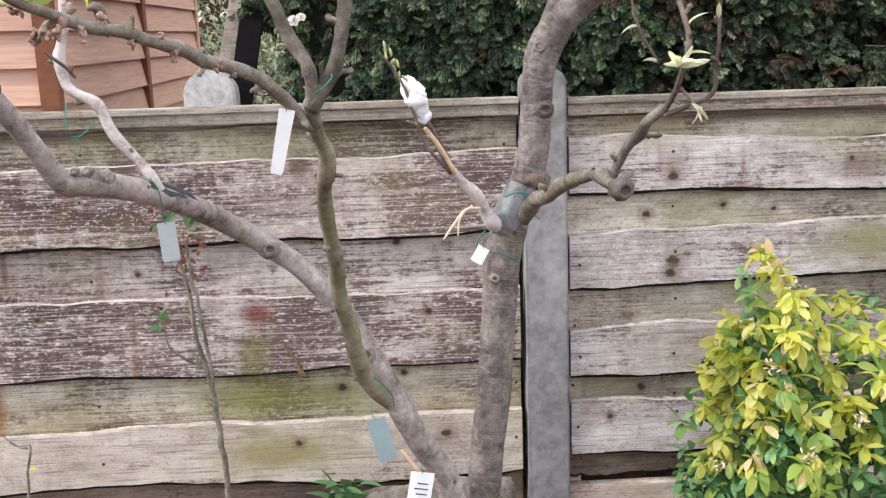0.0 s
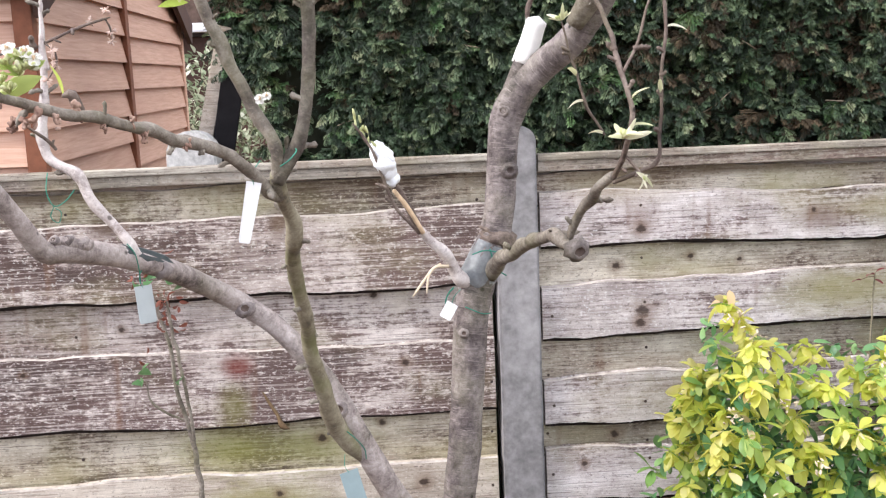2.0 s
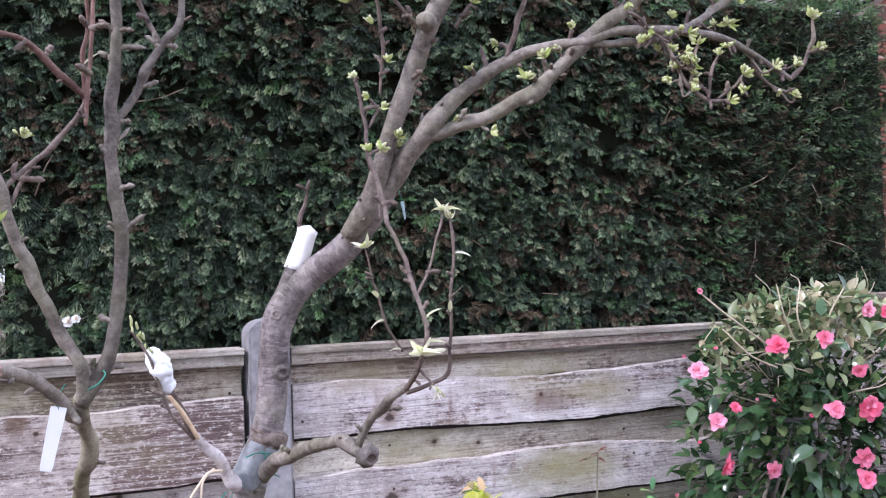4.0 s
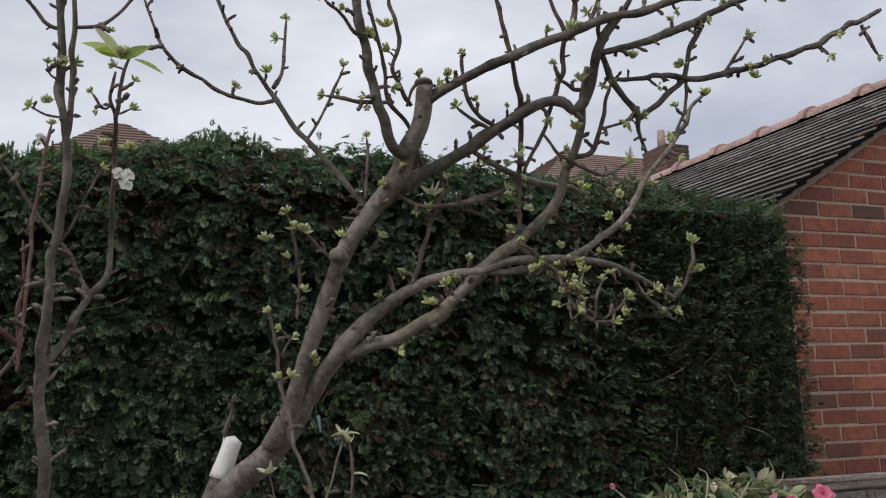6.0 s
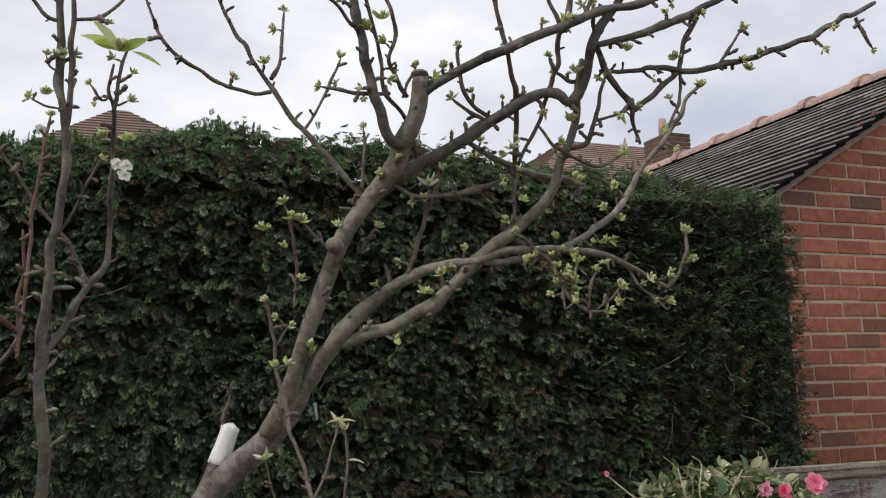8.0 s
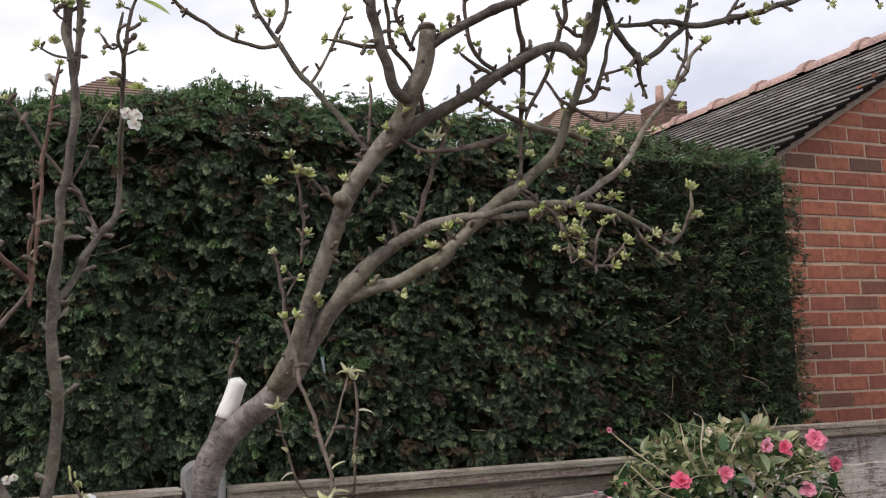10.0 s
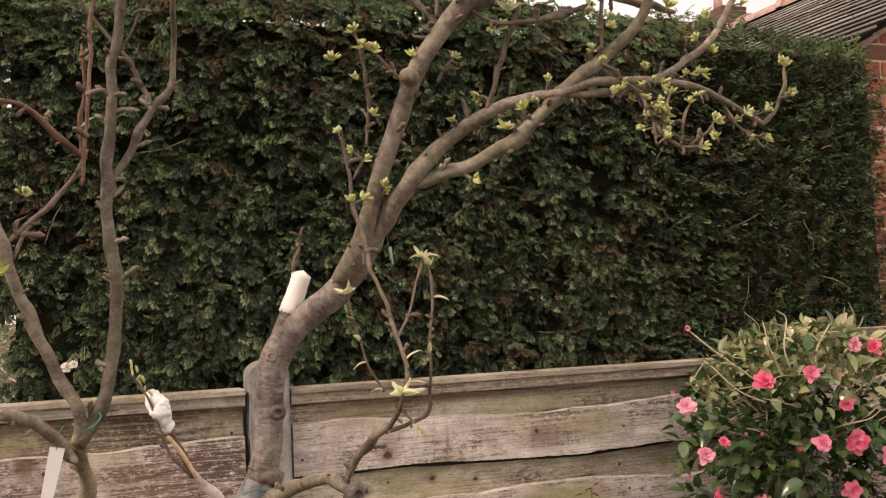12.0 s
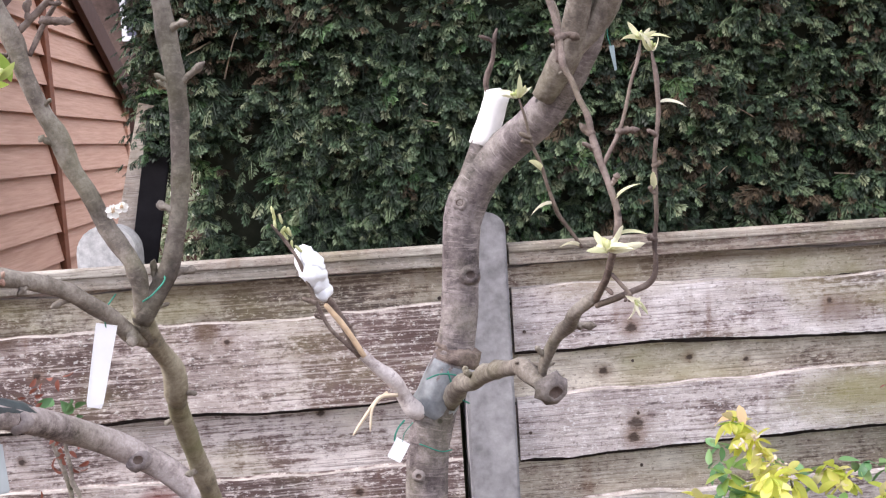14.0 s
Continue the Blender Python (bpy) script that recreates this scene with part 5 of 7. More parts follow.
ring_scar(0.152, 2.115, 1.068, 0.010, (0.1, -1, 0.1))
ring_scar(0.143, 2.120, 1.185, 0.009, (-0.5, -0.9, 0.1))
ring_scar(0.048, 2.112, 0.745, 0.006, (-0.1, -1, 0.1))
ring_scar(-0.367, 1.985, 0.842, 0.010, (0.1, -1, 0.3))
ring_scar(-0.483, 1.835, 0.945, 0.010, (-0.1, -1, 0.4))
ring_scar(-0.205, 1.985, 0.640, 0.011, (0.1, -1, 0.3))
ring_scar(-0.589, 1.688, 1.016, 0.0055, (-0.1, -0.8, 0.6))
ring_scar(-0.604, 1.674, 1.018, 0.0045, (-0.2, -0.8, 0.6))
ring_scar(0.203, 1.700, 0.958, 0.012, (0.3, -1, -0.25))


bm = bmesh.new()
for x, y, z, r, l in ((-0.590, 1.700, 1.008, 0.013, 0.024), (-0.572, 1.714, 1.004, 0.011, 0.018), (-0.604, 1.684, 1.012, 0.010, 0.013)):
    blob(bm, (x, y, z), (r, r, l), (0.55, 0.75, -0.2), 16)
for v in bm.verts:
    v.co += Vector((1, 0.6, 1)) * (0.0045 * noise.noise(v.co * 120) + 0.003 * noise.noise(v.co * 260))
part("callus", bm, BARK_STEM, tree, "lumpy healed burr", True)


# buds, flower clusters and young leaves
def cluster_mesh(seed, material):
    rng = np.random.default_rng(seed)
    bm = bmesh.new()
    for i in range(8):
        d = Vector(rng.normal(0, 1, 3)) * 0.45 + Vector((0, 1, 0))
        d.normalize()
        end = d * rng.uniform(0.008, 0.015)
        blob(bm, end, (0.0032, 0.0032, 0.0058), d, 6)
        blob(bm, end * 0.5, (0.0009, 0.0009, 0.006), d, 4)
    me = bpy.data.meshes.new("flower_bud")
    bm.to_mesh(me)
    bm.free()
    me.materials.append(material)
    me.polygons.foreach_set("use_smooth", [True] * len(me.polygons))
    return me


CLUSTERS = [cluster_mesh(50 + i, BUD_GREEN) for i in range(5)]
SLIM_LEAVES = [leaf_mesh("leaf", 0.021, 0.0075, PEAR_LEAF, 0.6, d, 0.8) for d in (-0.3, 0.1, 0.45)]
BROAD_LEAVES = [leaf_mesh("leaf", 0.042, 0.015, PEAR_LEAF, 0.35, d, 0.85, 6) for d in (0.1, 0.35)]
CURLED = [leaf_mesh("leaf", 0.034, 0.0095, DOWNY, 0.7, d, 0.9, 7, 0.5) for d in (-0.6, 0.6)]
cl_rng = np.random.default_rng(77)


def bud_cluster(p, d, scale=1.0, leaves=3, broad=False, downy=False):
    d = Vector(d).normalized()
    ob = put("flower_bud", CLUSTERS[int(cl_rng.integers(len(CLUSTERS)))], tree, facing(p, d, cl_rng.uniform(0, 6.3), scale))
    for i in range(leaves):
        side = d.cross(Vector(cl_rng.normal(0, 1, 3))).normalized()
        way = d * cl_rng.uniform(0.3, 1.3) + side
        me = (BROAD_LEAVES if broad else CURLED if downy else SLIM_LEAVES)[int(cl_rng.integers(2))]
        put("leaf", me, ob, facing(p, way, cl_rng.uniform(0, 6.3), scale * cl_rng.uniform(0.75, 1.2)))
    return ob


for p, d, r in TIPS + SPUR_TIPS:
    if p[2] > (1.0 if p[0] > 0 else 1.72) and math.dist(p, (0.221, 2.12, 1.458)) > 0.05:
        low = 0.1 < p[0] < 0.36 and p[1] < 1.62 and p[2] < 1.5
        bud_cluster(p, d + np.array([0, 0, 0.3]), 0.55, 5, False, True) if low else bud_cluster(p, d + np.array([0, 0, 0.3]), cl_rng.uniform(0.75, 1.25) * (0.62 if p[0] < 0 else 0.9), int(cl_rng.integers(2, 5)))


def petal_flower(p, d, scale):
    """Five cupped petals round a tuft of stamens."""
    rng = np.random.default_rng(int(abs(p[0] * 1000)) + 5)
    base = facing(p, d)
    verts, faces = [], []
    for i in range(5):
        turn = base @ Matrix.Rotation(i * 2 * math.pi / 5 + rng.normal(0, 0.1), 4, "Y") @ Matrix.Rotation(0.35 + rng.normal(0, 0.12), 4, "X")
        k = len(verts)
        for u in range(5):
            half = 0.0062 * math.sin(math.pi * (0.10 + 0.76 * u / 4)) * scale
            for w in (-1, -0.5, 0, 0.5, 1):
                verts.append(turn @ Vector((w * half, (0.0022 * w * w + 0.0018 * (u / 4) ** 2 + rng.normal(0, 0.0002)) * scale, (0.0012 + 0.0115 * u / 4) * scale)))
        for u in range(4):
            for w in range(4):
                a = k + u * 5 + w
                faces.append((a, a + 1, a + 6, a + 5))
    blossom = put("blossom", mesh_of("blossom", verts, faces, WHITE_PETAL), tree, None, "white pear blossom")
    bm = bmesh.new()
    for i in range(9):
        blob(bm, base @ (Vector((rng.normal(0, 0.0022), 0.004, rng.normal(0, 0.0022))) * scale), (0.0006, 0.0006, 0.0018), (0, 0, 1), 4)
    part("stamens", bm, CANE, blossom, "yellow stamens")


for x, y, z, s in ((-0.101, 1.46, 1.783, 0.9), (-0.088, 1.452, 1.779, 0.85), (-0.091, 1.455, 1.764, 0.9), (-0.216, 1.50, 1.843, 0.7), (-0.268, 1.535, 1.213, 0.6), (-0.258, 1.53, 1.217, 0.5)):
    petal_flower((x, y, z), (0.2, -0.9, 0.3), s)
for x, y, z, s in ((-0.107, 1.40, 1.95, 1.3), (-0.358, 1.50, 1.345, 0.7), (0.236, 1.53, 1.139, 1.25), (0.554, 1.74, 1.847, 0.9), (0.734, 1.70, 1.929, 0.9), (1.022, 1.70, 1.942, 1.0), (-0.529, 1.28, 1.219, 1.2)):
    bud_cluster((x, y, z), (0.1, -0.3, 1), s * (1.0 if x < 0 else 0.8), 4 if x < 0 else 6, x < 0, x > 0)
for x, y, z, s in ((1.378, 1.86, 2.18, 1.3), (0.222, 1.83, 1.753, 1.1), (0.267, 1.83, 1.719, 0.8), (0.297, 1.82, 1.774, 1.0), (0.375, 1.80, 1.763, 0.9), (0.303, 1.85, 1.654, 0.8), (0.328, 1.87, 1.516, 1.0),
                   (0.566, 1.80, 1.624, 1.1), (0.855, 1.74, 1.744, 0.9), (1.005, 1.77, 1.745, 0.9), (1.098, 1.86, 1.896, 1.2), (1.087, 1.83, 1.813, 0.9), (0.77, 1.72, 1.82, 1.0), (0.933, 1.77, 1.887, 1.2), (1.239, 1.785, 1.783, 1.1)):
    bud_cluster((x, y, z), (cl_rng.normal(0, 0.3), -0.3, 1), s * (0.78 if x < 0 else 1.0), 5)
for x, y, z, s in ((1.24, 1.785, 1.71, 0.6), (1.174, 1.774, 1.611, 0.7), (0.804, 1.55, 2.168, 1.2), (0.853, 1.64, 1.984, 1.1), (0.845, 1.60, 2.078, 1.1), (1.084, 1.57, 2.124, 1.1), (1.277, 1.56, 2.117, 1.0), (0.95, 1.56, 2.126, 1.0),
                   (0.427, 1.65, 2.167, 1.1), (0.394, 1.66, 2.149, 1.0), (0.502, 1.66, 2.076, 0.8), (-0.195, 1.53, 1.975, 1.0), (-0.211, 1.53, 1.91, 1.0), (-0.321, 1.54, 1.462, 1.0), (1.345, 1.52, 2.291, 1.1), (1.153, 1.53, 2.273, 1.0), (-0.123, 1.46, 1.826, 1.1), (-0.084, 1.46, 1.824, 1.1)):
    bud_cluster((x, y, z), (cl_rng.normal(0, 0.3), -0.3, 1), s * (0.78 if x < 0 else 1.0), 5)
# a tangle of short fruiting twigs under the drooping limb
hang_rng = np.random.default_rng(64)
spots = [(c[i], r[i]) for c, t, r, kind in BRANCHING for i in range(0, len(c), 2) if 0.80 < c[i, 0] < 1.17 and 1.62 < c[i, 2] < 1.78 and c[i, 1] < 1.84]
for i in range(22 if spots else 0):
    q, r0 = spots[int(hang_rng.integers(len(spots)))]
    a = q[:3]
    d = np.array([hang_rng.normal(0, 0.5), hang_rng.normal(-0.3, 0.4), hang_rng.uniform(-1.0, -0.2)])
    d /= np.linalg.norm(d)
    length = hang_rng.uniform(0.025, 0.06)
    e = a + d * length
    f = e + (d * 0.3 + np.array([hang_rng.normal(0, 0.5), -0.2, 0.6])) * length * 0.5
    me, c2, t2, r2 = tube("twig", [(*a, 0.0030), (*(a + d * length * 0.5), 0.0026), (*e, 0.0025), (*f, 0.0023)], BARK_TWIG, 7, 0.12, 3, 940 + i, 0.7)
    put("twig", me, tree)
    bud_cluster(c2[-1, :3], t2[-1], hang_rng.uniform(0.6, 1.0), 3)
for dx, dz, s in ((0.0, 0.004, 0.9), (0.012, 0.010, 0.8), (-0.010, 0.012, 0.85), (0.004, 0.020, 0.75), (-0.012, -0.014, 0.8), (-0.018, -0.004, 0.7)):
    bud_cluster((-0.482 + dx, 1.22, 1.235 + dz), (6 * dx, -0.4, 1), s, 4)
for dx, dz in ((0.010, 0.024), (-0.008, 0.028), (0.018, 0.016)):
    petal_flower((-0.482 + dx, 1.215, 1.240 + dz), (6 * dx, -0.8, 0.5), 0.65)
LARGE = leaf_mesh("leaf", 0.050, 0.018, LIME_LEAF, 0.25, 0.12, 0.95, 7)
for p, d, size in (((-0.100, 1.40, 1.955), (-1, -0.1, 0.15), 0.95), ((-0.088, 1.40, 1.952), (1, -0.1, -0.35), 1.0), ((-0.352, 1.515, 1.343), (-1, -0.2, -0.05), 0.8), ((-0.350, 1.515, 1.345), (-0.2, -0.2, 1), 0.6)):
    put("leaf", LARGE, tree, facing(p, d, 0.7, size), "fresh green young leaf")
FUZZY = leaf_mesh("leaf", 0.032, 0.0080, DOWNY, 0.7, 0.55, 0.9, 7, 0.5)
for x, y, z, d in ((0.321, 1.555, 1.295, (1, -0.2, 0.25)), (0.204, 1.545, 1.234, (-0.6, -0.4, 0.8)), (0.254, 1.545, 1.191, (0.4, -0.3, 0.8)), (0.297, 1.555, 1.198, (-0.2, -0.2, 1)), (-0.221, 1.53, 1.556, (0.3, -0.3, 1)), (0.190, 1.55, 1.198, (-1, -0.2, 0.1)), (0.303, 1.555, 1.376, (1, -0.3, 0.5)), (0.286, 1.555, 1.376, (-1, -0.3, 0.4)), (0.250, 1.53, 1.145, (1, -0.4, 0.5)), (0.222, 1.53, 1.145, (-1, -0.3, 0.6))):
    p = np.array((x, y, z))
    near = min((c[np.argmin(np.linalg.norm(c[:, :3] - p, axis=1)), :3] for c, *_ in BRANCHING), key=lambda q: np.linalg.norm(q - p))
    put("leaf", FUZZY, tree, facing(near, d, 0.6, 0.9), "pale downy unfolding leaf")


# wraps, ties and tags on the tree
def sleeve(name, points, material, label, sides=14, wob=0.05, seed=3):
    me, *_ = tube(name, points, material, sides, wob, 0, seed)
    return put(name, me, tree, None, label)


sleeve("graft_wrap", [(0.186, 2.135, 1.275, 0.0211), (0.194, 2.134, 1.298, 0.0217), (0.205, 2.132, 1.327, 0.0211), (0.216, 2.13, 1.357, 0.0216)], TAPE_WHITE, "white waxed tape sleeve over the cut stub", 16, 0.06)
bm = bmesh.new()
puff = np.random.default_rng(17)
for x, y, z, r in ((-0.103, 2.04, 1.112, 0.020), (-0.096, 2.035, 1.096, 0.021), (-0.088, 2.04, 1.079, 0.016), (-0.082, 2.042, 1.064, 0.012), (-0.110, 2.042, 1.124, 0.013), (-0.092, 2.03, 1.107, 0.015)):
    blob(bm, (x, y, z), (r, r * 0.95, r * 1.1), (-0.5, 0, 1), 14)
for v in bm.verts:
    v.co += Vector((noise.noise(v.co * 75), noise.noise(v.co * 75 + Vector((9, 0, 0))), noise.noise(v.co * 75 + Vector((0, 9, 0))))) * 0.0055 + v.normal * (0.0022 * noise.noise(v.co * 240))
part("graft_wrap", bm, TAPE_TUFT, tree, "white wrapped graft like cotton wool", True)
for i in range(11):
    f = i / 10
    at = Vector((-0.118 - 0.032 * f, 2.025, 1.135 + 0.058 * f)) + Vector(puff.normal(0, 0.003, 3))
    bm = bmesh.new()
    blob(bm, at, (0.0028, 0.0028, 0.0085), Vector((puff.normal(-0.3, 0.5), -0.2, 1)), 6)
    part("flower_bud", bm, BUD_GREEN, tree, "", True)
sleeve("graft_tape", [(0.074, 2.15, 0.838, 0.0392), (0.088, 2.15, 0.862, 0.0390), (0.106, 2.15, 0.898, 0.0372), (0.116, 2.15, 0.918, 0.0350)], TAPE_BLUE, "blue-grey tape bound round the graft on the trunk", 18, 0.03)
sleeve("bark_collar", [(0.121, 2.15, 0.921, 0.0385), (0.124, 2.15, 0.929, 0.0400), (0.127, 2.15, 0.938, 0.0385), (0.129, 2.15, 0.945, 0.0365)], BARK_TWIG, "dark peeling bark collar above the tape", 18, 0.10)
sleeve("limb_tape", [(-0.667, 1.556, 1.132, 0.0175), (-0.674, 1.535, 1.152, 0.0172), (-0.690, 1.50, 1.19, 0.0165)], TAPE_BLACK, "dark blue-black tape round the limb", 14, 0.02)
sleeve("limb_tape", [(-0.466, 1.885, 0.931, 0.010), (-0.483, 1.855, 0.949, 0.0165), (-0.510, 1.820, 0.965, 0.0178), (-0.532, 1.793, 0.977, 0.0165), (-0.541, 1.782, 0.981, 0.010)], TAPE_DARK, "dark green-black tape binding the branch fork", 14, 0.08)


def twine(points):
    me, *_ = tube("twine", points, TWINE, 5, 0.0, 0, 1)
    put("twine", me, tree, None, "green garden twine")


twine([(-0.245, 1.53, 1.12, 0.001), (-0.232, 1.52, 1.128, 0.001), (-0.222, 1.53, 1.14, 0.001), (-0.228, 1.56, 1.145, 0.001)])
twine([(-0.196, 1.985, 0.60, 0.0011), (-0.176, 1.975, 0.585, 0.0011), (-0.160, 1.985, 0.56, 0.0011), (-0.158, 2.0, 0.535, 0.0011)])
twine([(-0.637, 1.78, 1.115, 0.001), (-0.638, 1.77, 1.085, 0.001), (-0.628, 1.77, 1.062, 0.001), (-0.612, 1.775, 1.068, 0.001), (-0.600, 1.79, 1.085, 0.001)])
twine([(-0.524, 1.79, 0.994, 0.001), (-0.512, 1.788, 0.978, 0.001), (-0.508, 1.79, 0.955, 0.001), (-0.510, 1.805, 0.925, 0.001)])
twine([(-0.628, 1.77, 1.062, 0.0007), (-0.634, 1.768, 1.045, 0.0007), (-0.622, 1.768, 1.035, 0.0007), (-0.618, 1.77, 1.052, 0.0007), (-0.626, 1.77, 1.058, 0.0007)])
twine([(0.070, 2.105, 0.905, 0.0014), (0.095, 2.103, 0.912, 0.0014), (0.125, 2.106, 0.905, 0.0014), (0.145, 2.12, 0.890, 0.0014)])
twine([(0.105, 2.104, 0.915, 0.0014), (0.112, 2.102, 0.890, 0.0014), (0.125, 2.105, 0.868, 0.0014), (0.138, 2.115, 0.858, 0.0014)])
twine([(0.030, 2.10, 0.842, 0.0016), (0.018, 2.095, 0.830, 0.0016), (0.012, 2.095, 0.812, 0.0016), (0.020, 2.10, 0.802, 0.0016)])
twine([(0.052, 2.106, 0.80, 0.0012), (0.085, 2.106, 0.785, 0.0012), (0.105, 2.12, 0.782, 0.0012)])
sleeve("cane", [(-0.027, 2.06, 0.957, 0.0045), (-0.053, 2.052, 1.004, 0.005), (-0.081, 2.046, 1.044, 0.0045)], CANE, "pale tan scion wood", 8, 0.05)


def cut_end(x, y, z, r, d, label):
    bm = bmesh.new()
    m = Matrix.Translation((x, y, z)) @ Vector(d).to_track_quat("Z", "Y").to_matrix().to_4x4()
    bmesh.ops.create_cone(bm, cap_ends=True, segments=14, radius1=r * 1.04, radius2=r * 0.86, depth=r * 0.5, matrix=m)
    bmesh.ops.bevel(bm, geom=[e for e in bm.edges], offset=r * 0.10, segments=2, affect="EDGES")
    part("cut_end", bm, CUT_WOOD, tree, label, True)


cut_end(0.510, 1.660, 2.062, 0.0195, (0.05, 0.1, 1), "weathered sawn end of the limb")
bm = bmesh.new()
blob(bm, (0.366, 1.802, 1.722), (0.020, 0.017, 0.020), (-0.9, -0.3, 0.35), 14)
for v in bm.verts:
    v.co += Vector((0.003, 0.003, 0.003)) * noise.noise(v.co * 90)
part("callus", bm, BARK_LIMB, tree, "rounded callus knob on the limb", True)


def tag_label(top, low, width, face, material, label, narrow=1.0, bars=0):
    """A thin plastic plant tag hanging by twine, its lower corners rounded."""
    a, b = Vector(top), Vector(low)
    run = (b - a).normalized()
    side = run.cross(Vector(face)).normalized()
    out = side.cross(run).normalized()
    length = (b - a).length
    ob = thing("plant_tag", top, label, "plant label", "plant labels on the tree")
    prof = [(-0.5, 0.0), (0.5, 0.0), (0.5 * narrow, 0.94), (0.42 * narrow, 1.0), (-0.42 * narrow, 1.0), (-0.5 * narrow, 0.94)]
    bm = bmesh.new()
    fr = [bm.verts.new(a + side * (w * width) + run * (s * length) + out * 0.0006 + out * (0.004 * math.sin(3 * s))) for w, s in prof]
    bk = [bm.verts.new(a + side * (w * width) + run * (s * length) - out * 0.0006 + out * (0.004 * math.sin(3 * s))) for w, s in prof]
    bm.faces.new(fr)
    bm.faces.new(bk[::-1])
    for i in range(len(prof)):
        j = (i + 1) % len(prof)
        bm.faces.new((fr[j], fr[i], bk[i], bk[j]))
    bmesh.ops.recalc_face_normals(bm, faces=bm.faces)
    part("blade", bm, material, ob)
    me, *_ = tube("tie", [(*(a + run * 0.004), 0.0008), (*(a - run * 0.012 + side * 0.004), 0.0008), (*(a - run * 0.03 - side * 0.002 + Vector((0, 0.012, 0))), 0.0008)], TWINE, 5)
    put("tie", me, ob)
    for i in range(bars):
        m = Matrix.Translation(a + run * length * (0.3 + 0.14 * i) + out * 0.0022) @ Matrix((side, run, out)).transposed().to_4x4()
        part("writing", box(-0.3 * width, -0.0012, -0.0003, 0.3 * width * (0.6 + 0.3 * (i % 2)), 0.0012, 0.0003, 0, m), INK, ob)
    return ob


tag_label((-0.282, 1.528, 1.100), (-0.301, 1.528, 1.016), 0.021, (0.15, -1, 0), LABEL_WHITE, "long white tapering plant tag hanging below the fork", 0.78)
tag_label((-0.506, 1.80, 0.922), (-0.500, 1.795, 0.860), 0.028, (0.4, -1, 0), LABEL_GREY, "pale grey plastic tag hanging from the taped branch")
tag_label((-0.193, 2.00, 0.513), (-0.172, 1.99, 0.434), 0.036, (0.2, -1, 0.1), LABEL_TEAL, "blue-green plastic tag tied to the lower stem")
tag_label((-0.108, 2.02, 0.395), (-0.122, 2.01, 0.325), 0.046, (0.2, -1, 0.25), LABEL_WHITE, "white tag with unreadable writing on a broken twig", 1.0, 3)
tag_label((0.026, 2.088, 0.812), (0.008, 2.082, 0.784), 0.024, (0.0, -1, 0.1), LABEL_WHITE, "small white tag tied with green twine to the trunk", 1.0)
tag_label((0.357, 1.94, 1.402), (0.361, 1.94, 1.366), 0.010, (0.6, -1, 0), LABEL_TEAL, "small blue-grey tag hanging under the limb", 0.4)
me, *_ = tube("broken_twig", [(-0.148, 2.025, 0.44, 0.0035), (-0.128, 2.02, 0.412, 0.004), (-0.110, 2.03, 0.388, 0.004), (-0.08, 2.06, 0.36, 0.0045)], CANE, 7, 0.08, 1, 4, 0.4)
put("broken_twig", me, tree)


# ---- sapling in front of the fence ----
sapling = thing("sapling", (-0.53, 2.45, 0.0), "thin sapling with reddish opening leaf buds by the fence", "sapling")
sap_n = [0]


def shoot(kind, points):
    sap_n[0] += 1
    if sap_n[0] == 1:
        points = [(points[0][0] + 0.005, points[0][1], -0.05, points[0][3])] + points
    me, c, t, r = tube("stem", [(x, y, z, r * 0.95) for x, y, z, r in points], BARK_LIMB, 0, 0.06, 7, 300 + sap_n[0], 0.5)
    put("stem", me, sapling if points[0][0] > -0.8 else seedling)


seedling = thing("seedling", (-0.97, 2.40, 0.0), "slender bare seedling with one yellow leaf", "seedling")
shoot("sapling", [(-0.55, 2.45, 0.158, 0.0072), (-0.55, 2.45, 0.255, 0.0072), (-0.557, 2.45, 0.351, 0.0071), (-0.563, 2.45, 0.413, 0.0071), (-0.579, 2.45, 0.5, 0.0058), (-0.598, 2.45, 0.581, 0.0051), (-0.604, 2.45, 0.672, 0.0051), (-0.624, 2.45, 0.75, 0.005), (-0.649, 2.45, 0.828, 0.0038)])
shoot("sapling", [(-0.565, 2.45, 0.426, 0.0045), (-0.567, 2.44, 0.516, 0.0045), (-0.579, 2.43, 0.624, 0.0044), (-0.59, 2.42, 0.716, 0.0044), (-0.597, 2.41, 0.794, 0.0037)])
shoot("sapling", [(-0.585, 2.45, 0.501, 0.0032), (-0.631, 2.44, 0.532, 0.0032), (-0.655, 2.43, 0.562, 0.0025), (-0.659, 2.42, 0.61, 0.0025)])
shoot("sapling", [(-0.987, 2.4, 0.206, 0.0032), (-0.978, 2.4, 0.299, 0.0032), (-0.969, 2.4, 0.352, 0.0025), (-0.997, 2.4, 0.353, 0.0019), (-1.031, 2.4, 0.384, 0.0019)])

